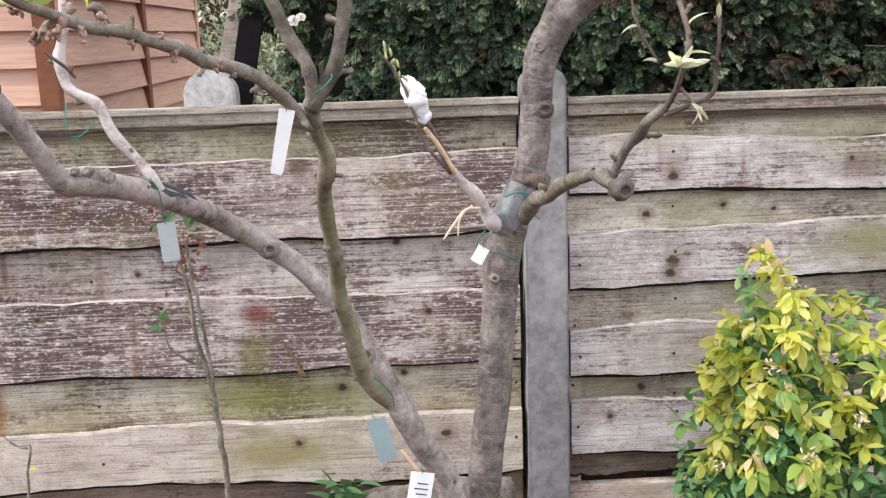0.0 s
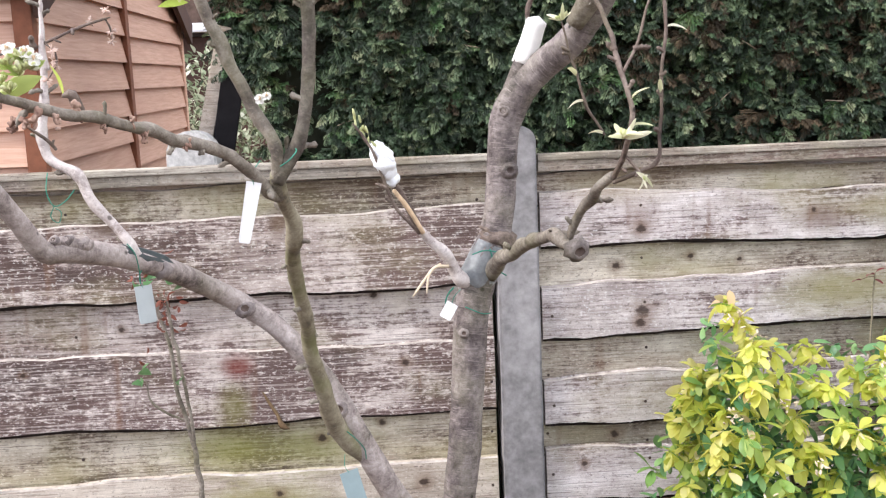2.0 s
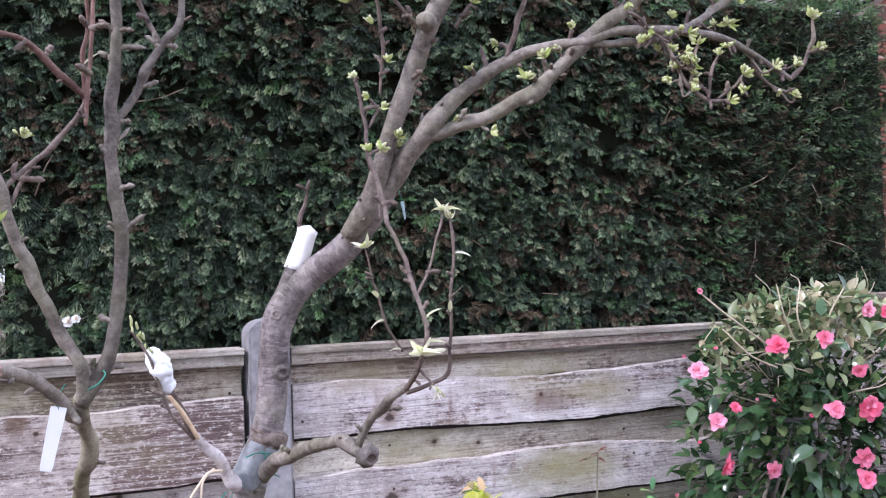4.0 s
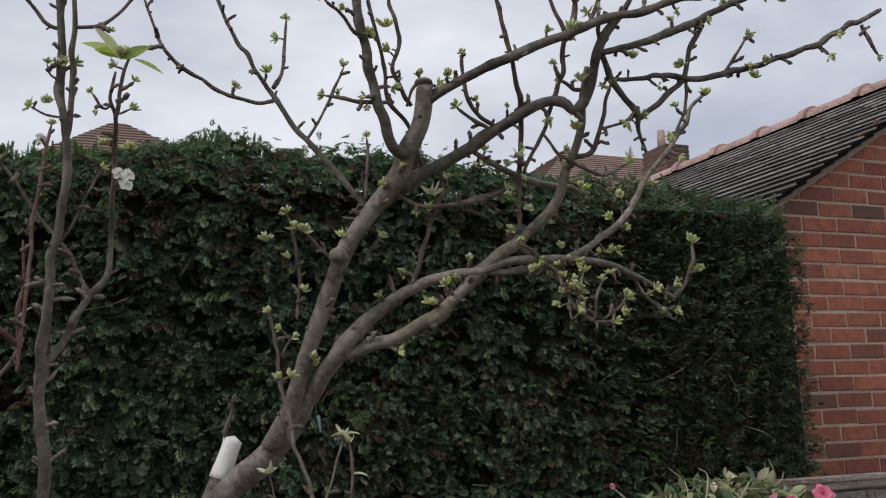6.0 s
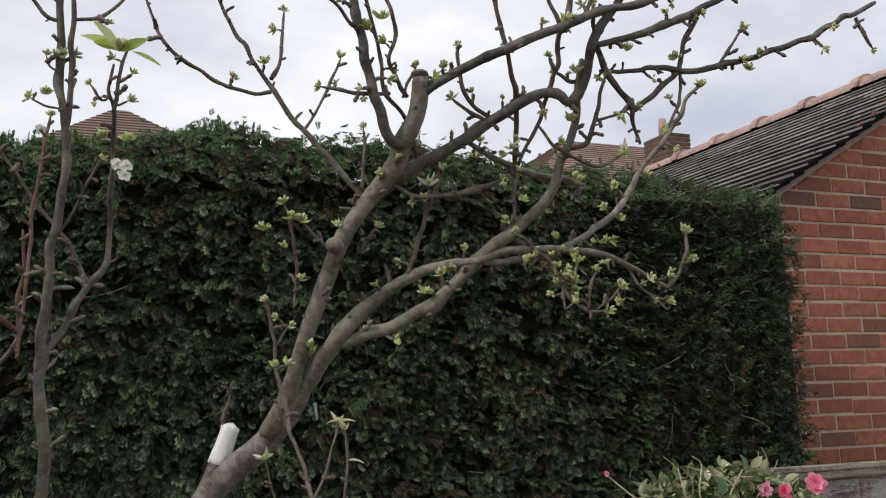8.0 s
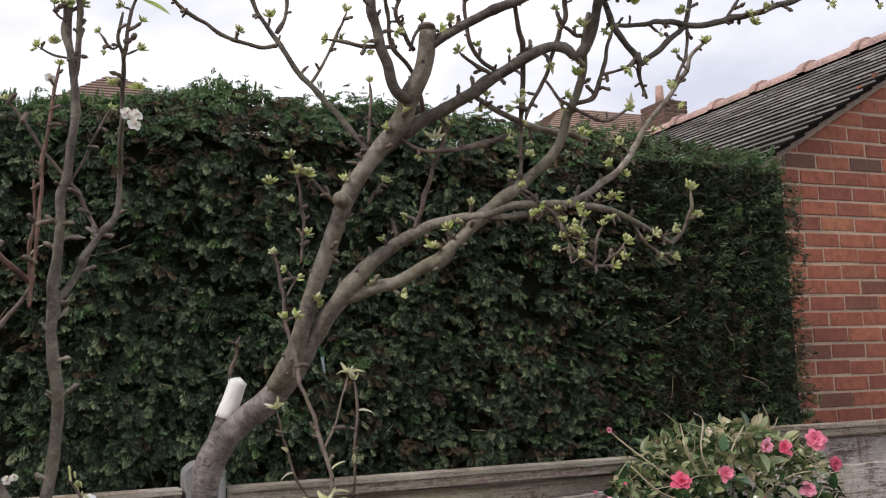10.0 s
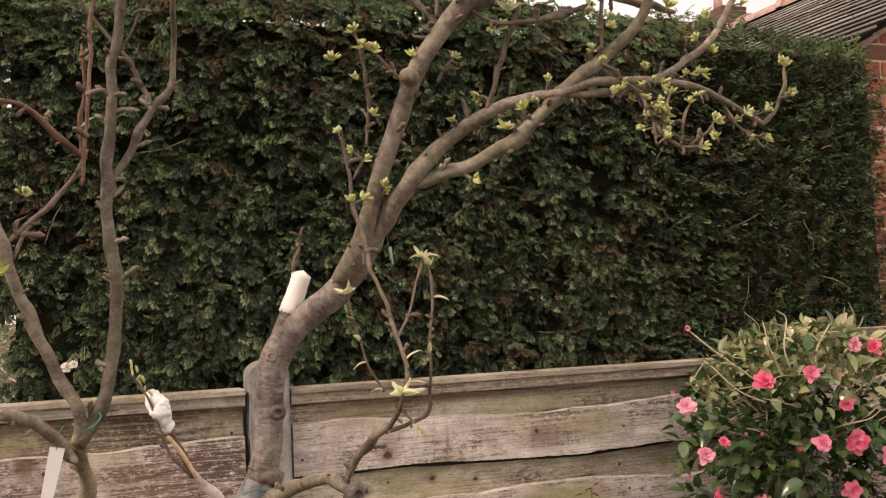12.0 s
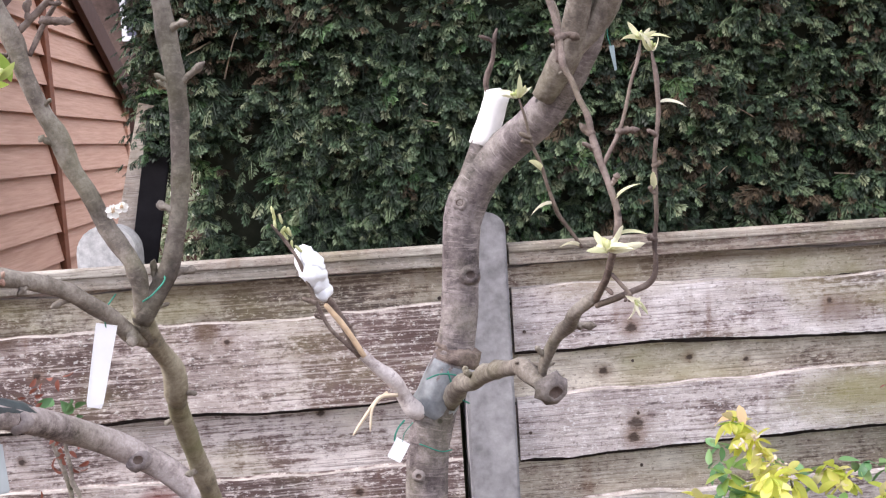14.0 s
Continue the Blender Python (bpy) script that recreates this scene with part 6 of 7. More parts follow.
me, *_ = tube("stem", [(-0.975, 2.40, -0.04, 0.0035), (-0.975, 2.40, 0.22, 0.0032)], BARK_TWIG, 5)
put("stem", me, seedling)
sap_rng = np.random.default_rng(8)
BRONZE = leaf_mesh("leaf", 0.020, 0.009, RED_LEAF, 0.5, 0.3)
JADE = leaf_mesh("leaf", 0.034, 0.020, FRESH_GREEN, 0.4, 0.3)
for x, y, z, n, mesh in ((-0.664, 2.44, 0.848, 7, BRONZE), (-0.650, 2.44, 0.830, 6, JADE), (-0.598, 2.42, 0.791, 14, BRONZE), (-0.60, 2.42, 0.765, 9, BRONZE), (-0.592, 2.42, 0.735, 6, BRONZE), (-0.655, 2.43, 0.862, 6, BRONZE), (-0.599, 2.44, 0.896, 3, BRONZE), (-0.664, 2.42, 0.645, 3, BRONZE), (-0.666, 2.42, 0.622, 4, JADE), (-0.600, 2.43, 0.600, 2, JADE), (-0.585, 2.43, 0.835, 5, JADE)):
    for i in range(n):
        d = Vector(sap_rng.normal(0, 1, 3)) + Vector((0, -0.5, 0.2))
        put("leaf", mesh, sapling, facing(Vector((x, y, z)) + Vector(sap_rng.normal(0, 0.012, 3)), d, sap_rng.uniform(0, 6), sap_rng.uniform(0.7, 1.2)))
YELLOW = leaf_mesh("leaf", 0.022, 0.012, GOLD_LEAF, 0.4, 0.3)
put("leaf", YELLOW, seedling, facing((-0.972, 2.395, 0.30), (0.6, -0.5, 0.3), 0.5), "small yellow leaf")
put("leaf", JADE, seedling, facing((-0.972, 2.395, 0.345), (-0.6, -0.5, 0.6), 0.5, 0.6))
weed = thing("border_plant", (-0.32, 2.52, 0.0), "low fresh green leafy plant at the fence foot", "plant")
BLADE = leaf_mesh("leaf", 0.075, 0.028, FRESH_GREEN, 0.4, 0.4)
for i in range(60):
    x, y = -0.30 + sap_rng.normal(0, 0.055), 2.52 + sap_rng.normal(0, 0.03)
    put("leaf", BLADE, weed, facing((x, y, 0.04 + sap_rng.uniform(0, 0.16) * math.exp(-((x + 0.30) / 0.09) ** 2)), (sap_rng.normal(0, 0.7), -0.5 + sap_rng.normal(0, 0.4), 0.8), sap_rng.uniform(-0.5, 0.5), sap_rng.uniform(0.6, 1.1)))
log = tube("log", [(-0.24, 2.60, 0.085, 0.035), (-0.05, 2.59, 0.105, 0.04), (0.13, 2.60, 0.10, 0.036)], BARK_LIMB, 12, 0.08, 5, 6)[0]
tagged(put("rotten_log", log), "rotting pale log lying against the fence foot", "log")


me, *_ = tube("dried_leaf", [(-0.428, 2.676, 0.499, 0.002), (-0.412, 2.674, 0.468, 0.005), (-0.395, 2.672, 0.441, 0.0045), (-0.378, 2.668, 0.412, 0.007), (-0.362, 2.668, 0.399, 0.003)], TWIG_DARK, 7, 0.15, 2, 9, 0.4)
tagged(put("dried_leaf", me), "curled brown dried leaf caught on the fence boards", "leaf")
rose = thing("rose_shoot", (1.085, 2.49, 0.0), "thin rose shoot with dark red leaves before the fence", "rose")
me, *_ = tube("stem", [(1.085, 2.49, -0.04, 0.004), (1.085, 2.50, 0.4, 0.0032), (1.088, 2.50, 0.635, 0.0026), (1.096, 2.50, 0.758, 0.0018)], BARK_MOSSY, 6, 0.05, 3, 31, 0.5)
put("stem", me, rose)
ROSE_LEAF = leaf_mesh("leaf", 0.034, 0.015, ROSE_RED, 0.4, 0.3)
for x, y, z, d, k in ((1.055, 2.49, 0.742, (-1, -0.3, 0.2), 0.9), (1.094, 2.50, 0.752, (-1, -0.5, 0.3), 1.0), (1.097, 2.50, 0.757, (0.4, -0.5, 0.6), 0.8), (1.094, 2.50, 0.74, (0.7, -0.5, -0.2), 0.7)):
    put("leaf", ROSE_LEAF, rose, facing((x, y, z), d, 0.4, k))
me, *_ = tube("leaf_stalk", [(1.095, 2.50, 0.748, 0.0012), (1.075, 2.495, 0.748, 0.001), (1.052, 2.49, 0.742, 0.0009)], BARK_RED, 5)
put("leaf_stalk", me, rose)


# ---- golden choisya ----
shrub = thing("golden_shrub", (0.95, 2.36, 0.0), "golden yellow mexican orange shrub with lime and green leaves", "shrub")
sh_rng = np.random.default_rng(12)
SH_LEAF = {m.name: [leaf_mesh("leaf", l, l * 0.44, m, 0.30, d, 1.3, 8, 0.58) for l, d in ((0.046, 0.25), (0.040, 0.45), (0.052, 0.65))] for m in (GOLD_LEAF, LIME_LEAF, PEACH_LEAF)}


def shrub_top(x):
    """The mound's outline: a tall tuft, a dip and a broad crown."""
    return 0.52 + 0.215 * math.exp(-((x - 0.645) / 0.11) ** 2) + 0.18 * math.exp(-((x - 1.12) / 0.16) ** 2) + 0.10 * math.exp(-((x - 1.38) / 0.12) ** 2) + 0.08 * math.exp(-((x - 0.85) / 0.12) ** 2)


def shrub_spot(depth):
    """A shoot tip on the mound's near side: its place, its outward way and its height from 0 to 1."""
    x = sh_rng.uniform(0.50, 1.52)
    k = 0.04 + 0.96 * sh_rng.random() ** 0.62
    if sh_rng.random() < 0.16:
        x = sh_rng.normal(0.635, 0.06)
    end = min(1.0, max(0.0, min(x - 0.50, 1.52 - x)) / 0.14)
    hi = 0.10 + (shrub_top(x) - 0.10) * (0.35 + 0.65 * end ** 0.6)
    swell = math.sqrt(max(0.0, 1 - k ** 2.6)) * (0.4 + 0.6 * end)
    y = 2.37 - 0.22 * swell + depth + sh_rng.normal(0, 0.03)
    out = Vector(((x - 1.0) * 0.5, -0.35 - 0.8 * swell, 0.35 + 0.9 * k))
    return Vector((x, y, 0.04 + (hi - 0.04) * k)), out.normalized(), k


def whorl(c, out, n, span):
    """Leaves round a shoot tip: most hang outward, one or two stand up."""
    a0 = sh_rng.uniform(0, 6.3)
    u = out.cross(Vector((0.3, 0.1, 1))).normalized()
    w = out.cross(u)
    for i in range(n):
        a = a0 + i * 2.4
        tilt = sh_rng.uniform(0.9, 1.9) if i > 1 else sh_rng.uniform(0.3, 0.8)
        d = out * math.cos(tilt) + (u * math.cos(a) + w * math.sin(a)) * math.sin(tilt) + Vector((0, -0.15, -0.45))
        yield c + Vector(sh_rng.normal(0, 0.006, 3)), d.normalized(), sh_rng.uniform(0.7, 1.15) * span


leaves = 0
while leaves < 294:
    c, out, k = shrub_spot(-0.02)
    if k < 0.30 and sh_rng.random() < 0.6:
        continue
    foot = Vector((0.97 + (c.x - 0.97) * 0.35, 2.38, 0.0))
    if leaves % 3 == 0:
        me, *_ = tube("stem", [(*foot, 0.006), (*(foot.lerp(c, 0.55) + Vector((0, 0.03, 0.03))), 0.004), (*c, 0.002)], BARK_MOSSY, 6, 0.05, 2, 500 + leaves)
        put("stem", me, shrub)
    gold = k + sh_rng.normal(0, 0.16) > 0.48
    for p, d, size in whorl(c, out, 11 if gold else 6, 1.0):
        roll = sh_rng.random()
        fam = SH_LEAF["faded_peach_leaf" if roll < 0.10 else "golden_leaf" if gold and roll < 0.92 else "lime_leaf"]
        put("leaf", fam[int(sh_rng.integers(3))], shrub, facing(p, d, sh_rng.uniform(-0.6, 0.6), size))
        leaves += 1
for n in range(18):
    c, out, k = shrub_spot(-0.05)
    bm = bmesh.new()
    for q in range(10):
        blob(bm, c + Vector(sh_rng.normal(0, 0.010, 3)), (0.0035, 0.0022, 0.0075), sh_rng.normal(0, 1, 3), 5)
    part("spent_flower", bm, SPENT, shrub, "dry tan flower head", True)
for x0, x1, z1 in ((1.19, 1.165, 0.68), (1.30, 1.33, 0.67), (1.27, 1.275, 0.62)):
    me, *_ = tube("pruned_stem", [(x0, 2.22, 0.2, 0.0065), ((x0 + x1) / 2, 2.205, 0.45, 0.006), (x1, 2.20, z1, 0.006)], BARK_LIMB, 9, 0.06, 6, int(x0 * 100))
    put("pruned_stem", me, shrub, None, "bare pruned rose stem rising through the leaves")


# ---- many small leaves in one mesh ----
def template(me):
    """Vertices and triangles of a small mesh."""
    v = np.array([q.co for q in me.vertices])
    tris = []
    for p in me.polygons:
        q = list(p.vertices)
        tris += [(q[0], q[i], q[i + 1]) for i in range(1, len(q) - 1)]
    return v, np.array(tris)


def scatter(name, temps, spots, material, parent=None, label=""):
    """One mesh of many copies. spots: (which, place, along, side, size) rows."""
    vs, fs, base = [], [], 0
    for which, p, d, s, size in spots:
        v, f = temps[which]
        d = d / np.linalg.norm(d)
        s = s - d * (s @ d)
        s = s / (np.linalg.norm(s) + 1e-9)
        u = np.cross(s, d)
        vs.append((v * size) @ np.array([s, d, u]) + p)
        fs.append(f + base)
        base += len(v)
    v, f = np.vstack(vs).astype(np.float32), np.vstack(fs).astype(np.int32)
    me = bpy.data.meshes.new(name)
    me.vertices.add(len(v))
    me.vertices.foreach_set("co", v.ravel())
    me.loops.add(f.size)
    me.loops.foreach_set("vertex_index", f.ravel())
    me.polygons.add(len(f))
    me.polygons.foreach_set("loop_start", np.arange(0, f.size, 3, dtype=np.int32))
    me.polygons.foreach_set("loop_total", np.full(len(f), 3, dtype=np.int32))
    me.update(calc_edges=True)
    me.polygons.foreach_set("use_smooth", [True] * len(f))
    me.materials.append(material)
    return put(name, me, parent, None, label)


green_t = [template(leaf_mesh("leaf", l, l * 0.46, GREEN_LEAF, 0.22, d, 1.35, 6, 0.6)) for l, d in ((0.045, 0.15), (0.040, 0.45))]
gold_t = [template(leaf_mesh("leaf", l, l * 0.48, GOLD_LEAF, 0.22, d, 1.4, 7, 0.58)) for l, d in ((0.047, 0.15), (0.041, 0.40))]
GOLD_MANY = foliage("golden_leaf_mass", ((0.0, (0.44, 0.55, 0.09)), (0.4, (0.66, 0.68, 0.12)), (0.78, (0.82, 0.78, 0.24)), (0.90, (0.82, 0.74, 0.42)), (1.0, (0.78, 0.54, 0.32))), 0.35, 0.5, "island", 0.5)
LIME_MANY = foliage("lime_leaf_mass", ((0.0, (0.16, 0.33, 0.09)), (0.5, (0.36, 0.51, 0.13)), (1.0, (0.56, 0.65, 0.20))), 0.35, 0.5, "island", 0.45)


def shrub_mass(number, depth, lo, hi, tuft=6):
    """Whorls of leaves whose height, roughly, is between lo and hi."""
    rows = []
    while len(rows) < number:
        c, out, k = shrub_spot(depth + abs(sh_rng.normal(0, 0.03)))
        if not lo < k + sh_rng.normal(0, 0.12) < hi:
            continue
        for p, d, size in whorl(c, out, tuft, 0.95):
            d = np.array(d)
            rows.append((int(sh_rng.integers(2)), np.array(p), d, np.cross(d, [0, 0, 1]) + sh_rng.normal(0, 0.35, 3), size))
    return rows


tagged(scatter("inner_foliage", green_t, shrub_mass(2300, 0.07, -1, 0.78) + shrub_mass(1000, 0.0, -1, 0.45), GREEN_LEAF, shrub, "green inner leaves"), kind="stuff")
tagged(scatter("outer_foliage", gold_t, shrub_mass(1300, -0.01, 0.52, 2, 14), GOLD_MANY, shrub, "golden outer leaves"), kind="stuff")
tagged(scatter("middle_foliage", gold_t, shrub_mass(800, 0.01, 0.15, 0.95, 8), LIME_MANY, shrub, "lime green leaves"), kind="stuff")


# ---- camellia ----
camellia = thing("camellia", (1.70, 2.42, 0.0), "camellia bush with glossy dark leaves and pink flowers", "shrub")
cm_rng = np.random.default_rng(15)
CM_LEAF = [leaf_mesh("leaf", l, l * 0.60, CAMELLIA_LEAF, 0.35, d, 0.9, 6) for l, d in ((0.054, 0.15), (0.047, 0.35), (0.060, 0.5))]
CM_OLD = [leaf_mesh("leaf", l, l * 0.42, CAMELLIA_TIRED, 0.5, d, 0.8) for l, d in ((0.055, 0.4), (0.045, 0.7))]


def in_camellia(shell):
    while True:
        v = cm_rng.normal(0, 1, 3)
        v /= np.linalg.norm(v)
        k = cm_rng.uniform(0.82, 1.04) if shell else cm_rng.uniform(0.3, 0.88)
        p = np.array([1.785 + 0.435 * v[0] * k * (1.0 - 0.16 * max(0.0, -v[2])), 2.42 + 0.26 * v[1] * k, 0.72 + 0.45 * math.copysign(abs(v[2]) ** 0.7, v[2]) * k])
        if p[2] > 0.12 and p[1] < 2.64:
            return p, v


for i in range(16):
    p, v = in_camellia(True)
    me, *_ = tube("branch", [(1.70 + v[0] * 0.05, 2.44, 0.0, 0.010), (1.70 + v[0] * 0.2, 2.44, 0.35, 0.007), (*(p * 0.55 + np.array([1.71, 2.43, 0.7]) * 0.45), 0.004), (*p, 0.0022)], BARK_LIMB, 7, 0.05, 2, 700 + i)
    put("branch", me, camellia)
for pts in ([(1.56, 2.30, 1.0, 0.004), (1.45, 2.26, 1.06, 0.0038), (1.36, 2.28, 1.13, 0.0034), (1.30, 2.30, 1.185, 0.003)],
            [(1.50, 2.25, 0.98, 0.004), (1.40, 2.23, 1.02, 0.0035), (1.33, 2.25, 1.09, 0.003)],
            [(1.62, 2.28, 1.04, 0.004), (1.58, 2.26, 1.12, 0.0036), (1.60, 2.27, 1.20, 0.003), (1.57, 2.27, 1.225, 0.0025)],
            [(1.70, 2.28, 1.02, 0.004), (1.68, 2.25, 1.11, 0.0036), (1.73, 2.25, 1.18, 0.003)],
            [(1.55, 2.24, 1.05, 0.0035), (1.50, 2.22, 1.13, 0.003), (1.49, 2.23, 1.20, 0.0025)],
            [(1.78, 2.24, 0.98, 0.0035), (1.84, 2.2, 1.03, 0.003), (1.93, 2.2, 1.04, 0.0025)]):
    me, *_ = tube("branch", [(x, y, z, r * 0.68) for x, y, z, r in pts], TWIG_TAN, 7, 0.06, 3, int(pts[0][0] * 91), 0.6)
    put("branch", me, camellia)
for i in range(60):
    while True:
        p, v = in_camellia(True)
        if p[2] > 0.86 and v[1] < 0.3:
            break
    q = p + np.array([cm_rng.normal(0, 0.05), -0.03, cm_rng.uniform(0.0, 0.07)])
    e = q + np.array([cm_rng.normal(0, 0.05), -0.01, cm_rng.uniform(-0.02, 0.05)])
    me, *_ = tube("twig", [(*(p - v * 0.12), 0.0022), (*p, 0.0019), (*q, 0.0016), (*e, 0.0012)], TWIG_TAN, 5, 0.08, 2, 760 + i, 0.6)
    put("twig", me, camellia)
for i in range(270):
    p, v = in_camellia(True)
    if v[1] > 0.3 and i % 3:
        p[1] = 4.84 - p[1]
        v[1] = -v[1]
    d = v * np.array([0.7, 0.7, 0.3]) + cm_rng.normal(0, 0.55, 3) + np.array([0, -0.25, 0.0])
    old = p[2] > 0.97 and cm_rng.random() < 0.5
    fam = CM_OLD if old else CM_LEAF
    put("leaf", fam[int(cm_rng.integers(len(fam)))], camellia, facing(p, d, cm_rng.uniform(-0.7, 0.7), cm_rng.uniform(0.8, 1.25)))
cm_t = [template(leaf_mesh("leaf", 0.050, 0.030, CAMELLIA_INNER, 0.35, d, 0.9, 4)) for d in (0.2, 0.5)]
rows = []
for i in range(3200):
    p, v = in_camellia(i % 2 == 0)
    d = v + cm_rng.normal(0, 0.6, 3)
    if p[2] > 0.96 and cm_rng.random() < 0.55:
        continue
    rows.append((i % 2, p, d, np.cross(d, [0, 0, 1]) + cm_rng.normal(0, 0.4, 3), cm_rng.uniform(0.7, 1.15)))
# upper leaves: some yellowed, the sky's gloss on them painted as paler green
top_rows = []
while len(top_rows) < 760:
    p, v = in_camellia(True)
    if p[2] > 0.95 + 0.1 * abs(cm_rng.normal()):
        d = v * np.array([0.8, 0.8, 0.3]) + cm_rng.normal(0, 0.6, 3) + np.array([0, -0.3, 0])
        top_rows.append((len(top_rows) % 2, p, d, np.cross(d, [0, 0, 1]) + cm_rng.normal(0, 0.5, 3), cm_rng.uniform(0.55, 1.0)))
tagged(scatter("sunlit_foliage", cm_t, top_rows, CAMELLIA_TOP, camellia, "yellowed upper leaves, paled for sky glints"), kind="stuff")
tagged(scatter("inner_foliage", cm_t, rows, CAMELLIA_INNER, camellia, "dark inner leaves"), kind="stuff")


def flower_mesh(seed, rows, size):
    """A loose double flower facing +y: rings of cupped, ruffled petals."""
    rng = np.random.default_rng(seed)
    verts, faces = [], []
    for ring, (n, rad, tilt, w) in enumerate(rows):
        for i in range(n):
            a = 2 * math.pi * i / n + ring * 0.5 + rng.normal(0, 0.12)
            m = Matrix.Rotation(a, 4, "Y") @ Matrix.Rotation(tilt + rng.normal(0, 0.12), 4, "X")
            k = len(verts)
            grow_by = rng.uniform(0.7, 1.2)
            for s in range(5):
                t = s / 4
                ww = w * math.sin(math.pi * (0.12 + 0.74 * t)) * (1 + rng.normal(0, 0.05))
                for side in (-1, 0, 1):
                    q = Vector((side * ww, 0.004 + 0.20 * rad * t * t + 0.25 * abs(side) * ww + rng.normal(0, 0.07) * rad, rad * t * grow_by))
                    verts.append(tuple(m @ q * size))
            for s in range(4):
                b = k + s * 3
                faces += [(b, b + 1, b + 4, b + 3), (b + 1, b + 2, b + 5, b + 4)]
    return mesh_of("petals", verts, faces, PETAL)


OPEN = [flower_mesh(i, ((7, 0.036, 0.25, 0.015), (6, 0.030, -0.25, 0.013), (5, 0.022, -0.7, 0.010), (4, 0.014, -1.1, 0.007)), 1.0) for i in range(3)]
SHUT = [flower_mesh(9 + i, ((5, 0.026, -0.95, 0.011), (4, 0.022, -1.2, 0.009)), 1.0) for i in range(2)]
def blooms(rows):
    for n, (x, y, z, size, shut) in enumerate(rows):
        d = (cm_rng.normal(-0.2, 0.38), -1, cm_rng.normal(0.15, 0.35))
        put("flower", (SHUT if shut else OPEN)[n % 2], camellia, facing((x, y, z), d, cm_rng.uniform(0, 6.3), size * 0.78), "pink bud" if shut else "open pink double flower")


# the open side towards the fence panel, then the crown and the far side
blooms(((1.297, 2.30, 1.193, 0.8, 1), (1.447, 2.18, 1.044, 1.0, 0), (1.598, 2.18, 1.057, 0.9, 0), (1.250, 2.25, 0.986, 0.9, 0), (1.243, 2.3, 1.023, 0.55, 1), (1.323, 2.28, 1.041, 0.55, 1),
        (1.268, 2.2, 0.866, 0.9, 0), (1.338, 2.22, 0.89, 0.6, 0), (1.252, 2.15, 0.763, 1.0, 0), (1.419, 2.18, 0.731, 0.8, 0), (1.582, 2.13, 0.876, 0.95, 0), (1.694, 2.13, 0.874, 1.1, 0),
        (1.764, 2.2, 1.121, 0.9, 0), (1.640, 2.10, 0.755, 1.0, 0), (1.646, 2.10, 0.697, 1.0, 0)))
blooms(((1.561, 2.2, 0.857, 0.6, 1), (1.431, 2.25, 0.905, 0.6, 1), (1.708, 2.18, 0.965, 0.8, 0), (1.195, 2.28, 0.671, 0.7, 1), (1.278, 2.3, 0.794, 0.5, 1), (1.967, 2.22, 1.127, 1.15, 0),
        (1.831, 2.2, 1.115, 0.9, 0), (2.066, 2.25, 1.05, 0.8, 0), (1.891, 2.18, 0.99, 0.95, 0), (1.918, 2.2, 0.939, 0.8, 0), (1.668, 2.10, 0.894, 0.7, 0), (1.442, 2.2, 0.903, 0.6, 1),
        (1.79, 2.12, 0.83, 1.0, 0), (1.86, 2.14, 0.72, 0.9, 0), (1.52, 2.12, 0.62, 0.9, 0)))


# ---- clipped conifer hedge ----
def frond(seed, length, pairs, wide=0.60, lift=0.62, slim=0.13):
    """A flat lacy spray: slim kite-shaped fingers in pairs off a midrib, one connected piece, tips drooping."""
    rng = np.random.default_rng(seed)
    v, f = [], []
    sag = lambda y, x: -0.16 * y * y / length - 1.5 * x * x / length
    for i in range(pairs + 1):
        y, w = length * 0.84 * i / pairs, length * 0.022
        v += [(-w, y, sag(y, 0)), (w, y, sag(y, 0))]
    for i in range(pairs):
        a = 2 * i
        f += [(a, a + 1, a + 3), (a, a + 3, a + 2)]
        for side in (-1, 1):
            s = (i + (0.3 if side < 0 else 0.7)) / pairs
            r = length * wide * math.sin(math.pi * (0.22 + 0.68 * s)) * rng.uniform(0.75, 1.2)
            t = lift + rng.normal(0, 0.14)
            dx, dy = side * math.cos(t), math.sin(t)
            y0 = length * 0.84 * s
            k = len(v)
            for along, across in ((0.55, slim), (1.0, 0.0), (0.55, -slim)):
                x, y = dx * r * along - dy * r * across, y0 + dy * r * along + dx * r * across
                v.append((x, y, sag(y, x) + rng.normal(0, 0.0008)))
            e = a + (0 if side < 0 else 1)
            f += [(e, k, k + 1), (e, k + 1, k + 2)]
    k = len(v)
    v += [(-length * 0.06, length * 0.88, sag(length * 0.9, 0)), (0.0, length, sag(length, 0)), (length * 0.06, length * 0.88, sag(length * 0.9, 0))]
    f += [(2 * pairs, k, k + 1), (2 * pairs, k + 1, k + 2)]
    return np.array(v), np.array(f)


FRONDS = [frond(i, L, 4, 0.46, 0.70, 0.21) for i, L in enumerate((0.030, 0.034, 0.038, 0.027))] + [frond(9 + i, 0.036, 4, 0.36, 0.95, 0.14) for i in range(2)]
WISPS = [frond(20 + i, 0.052, 6, 0.24, 0.85, 0.22) for i in range(3)]
hd_rng = np.random.default_rng(30)
HX0, HX1, HY0, HY1 = -0.50, 2.59, 2.885, 3.38


def hedge_top(x):
    return 2.190 + 0.022 / (1 + math.exp((x - 0.9) / 0.08)) + 0.088 * math.exp(-((x - 1.15) / 0.85) ** 2) + 0.025 * math.exp(-((x - 0.38) / 0.3) ** 2) + 0.010 * math.sin(3.1 * x + 0.5) + 0.010 * math.sin(7.3 * x)


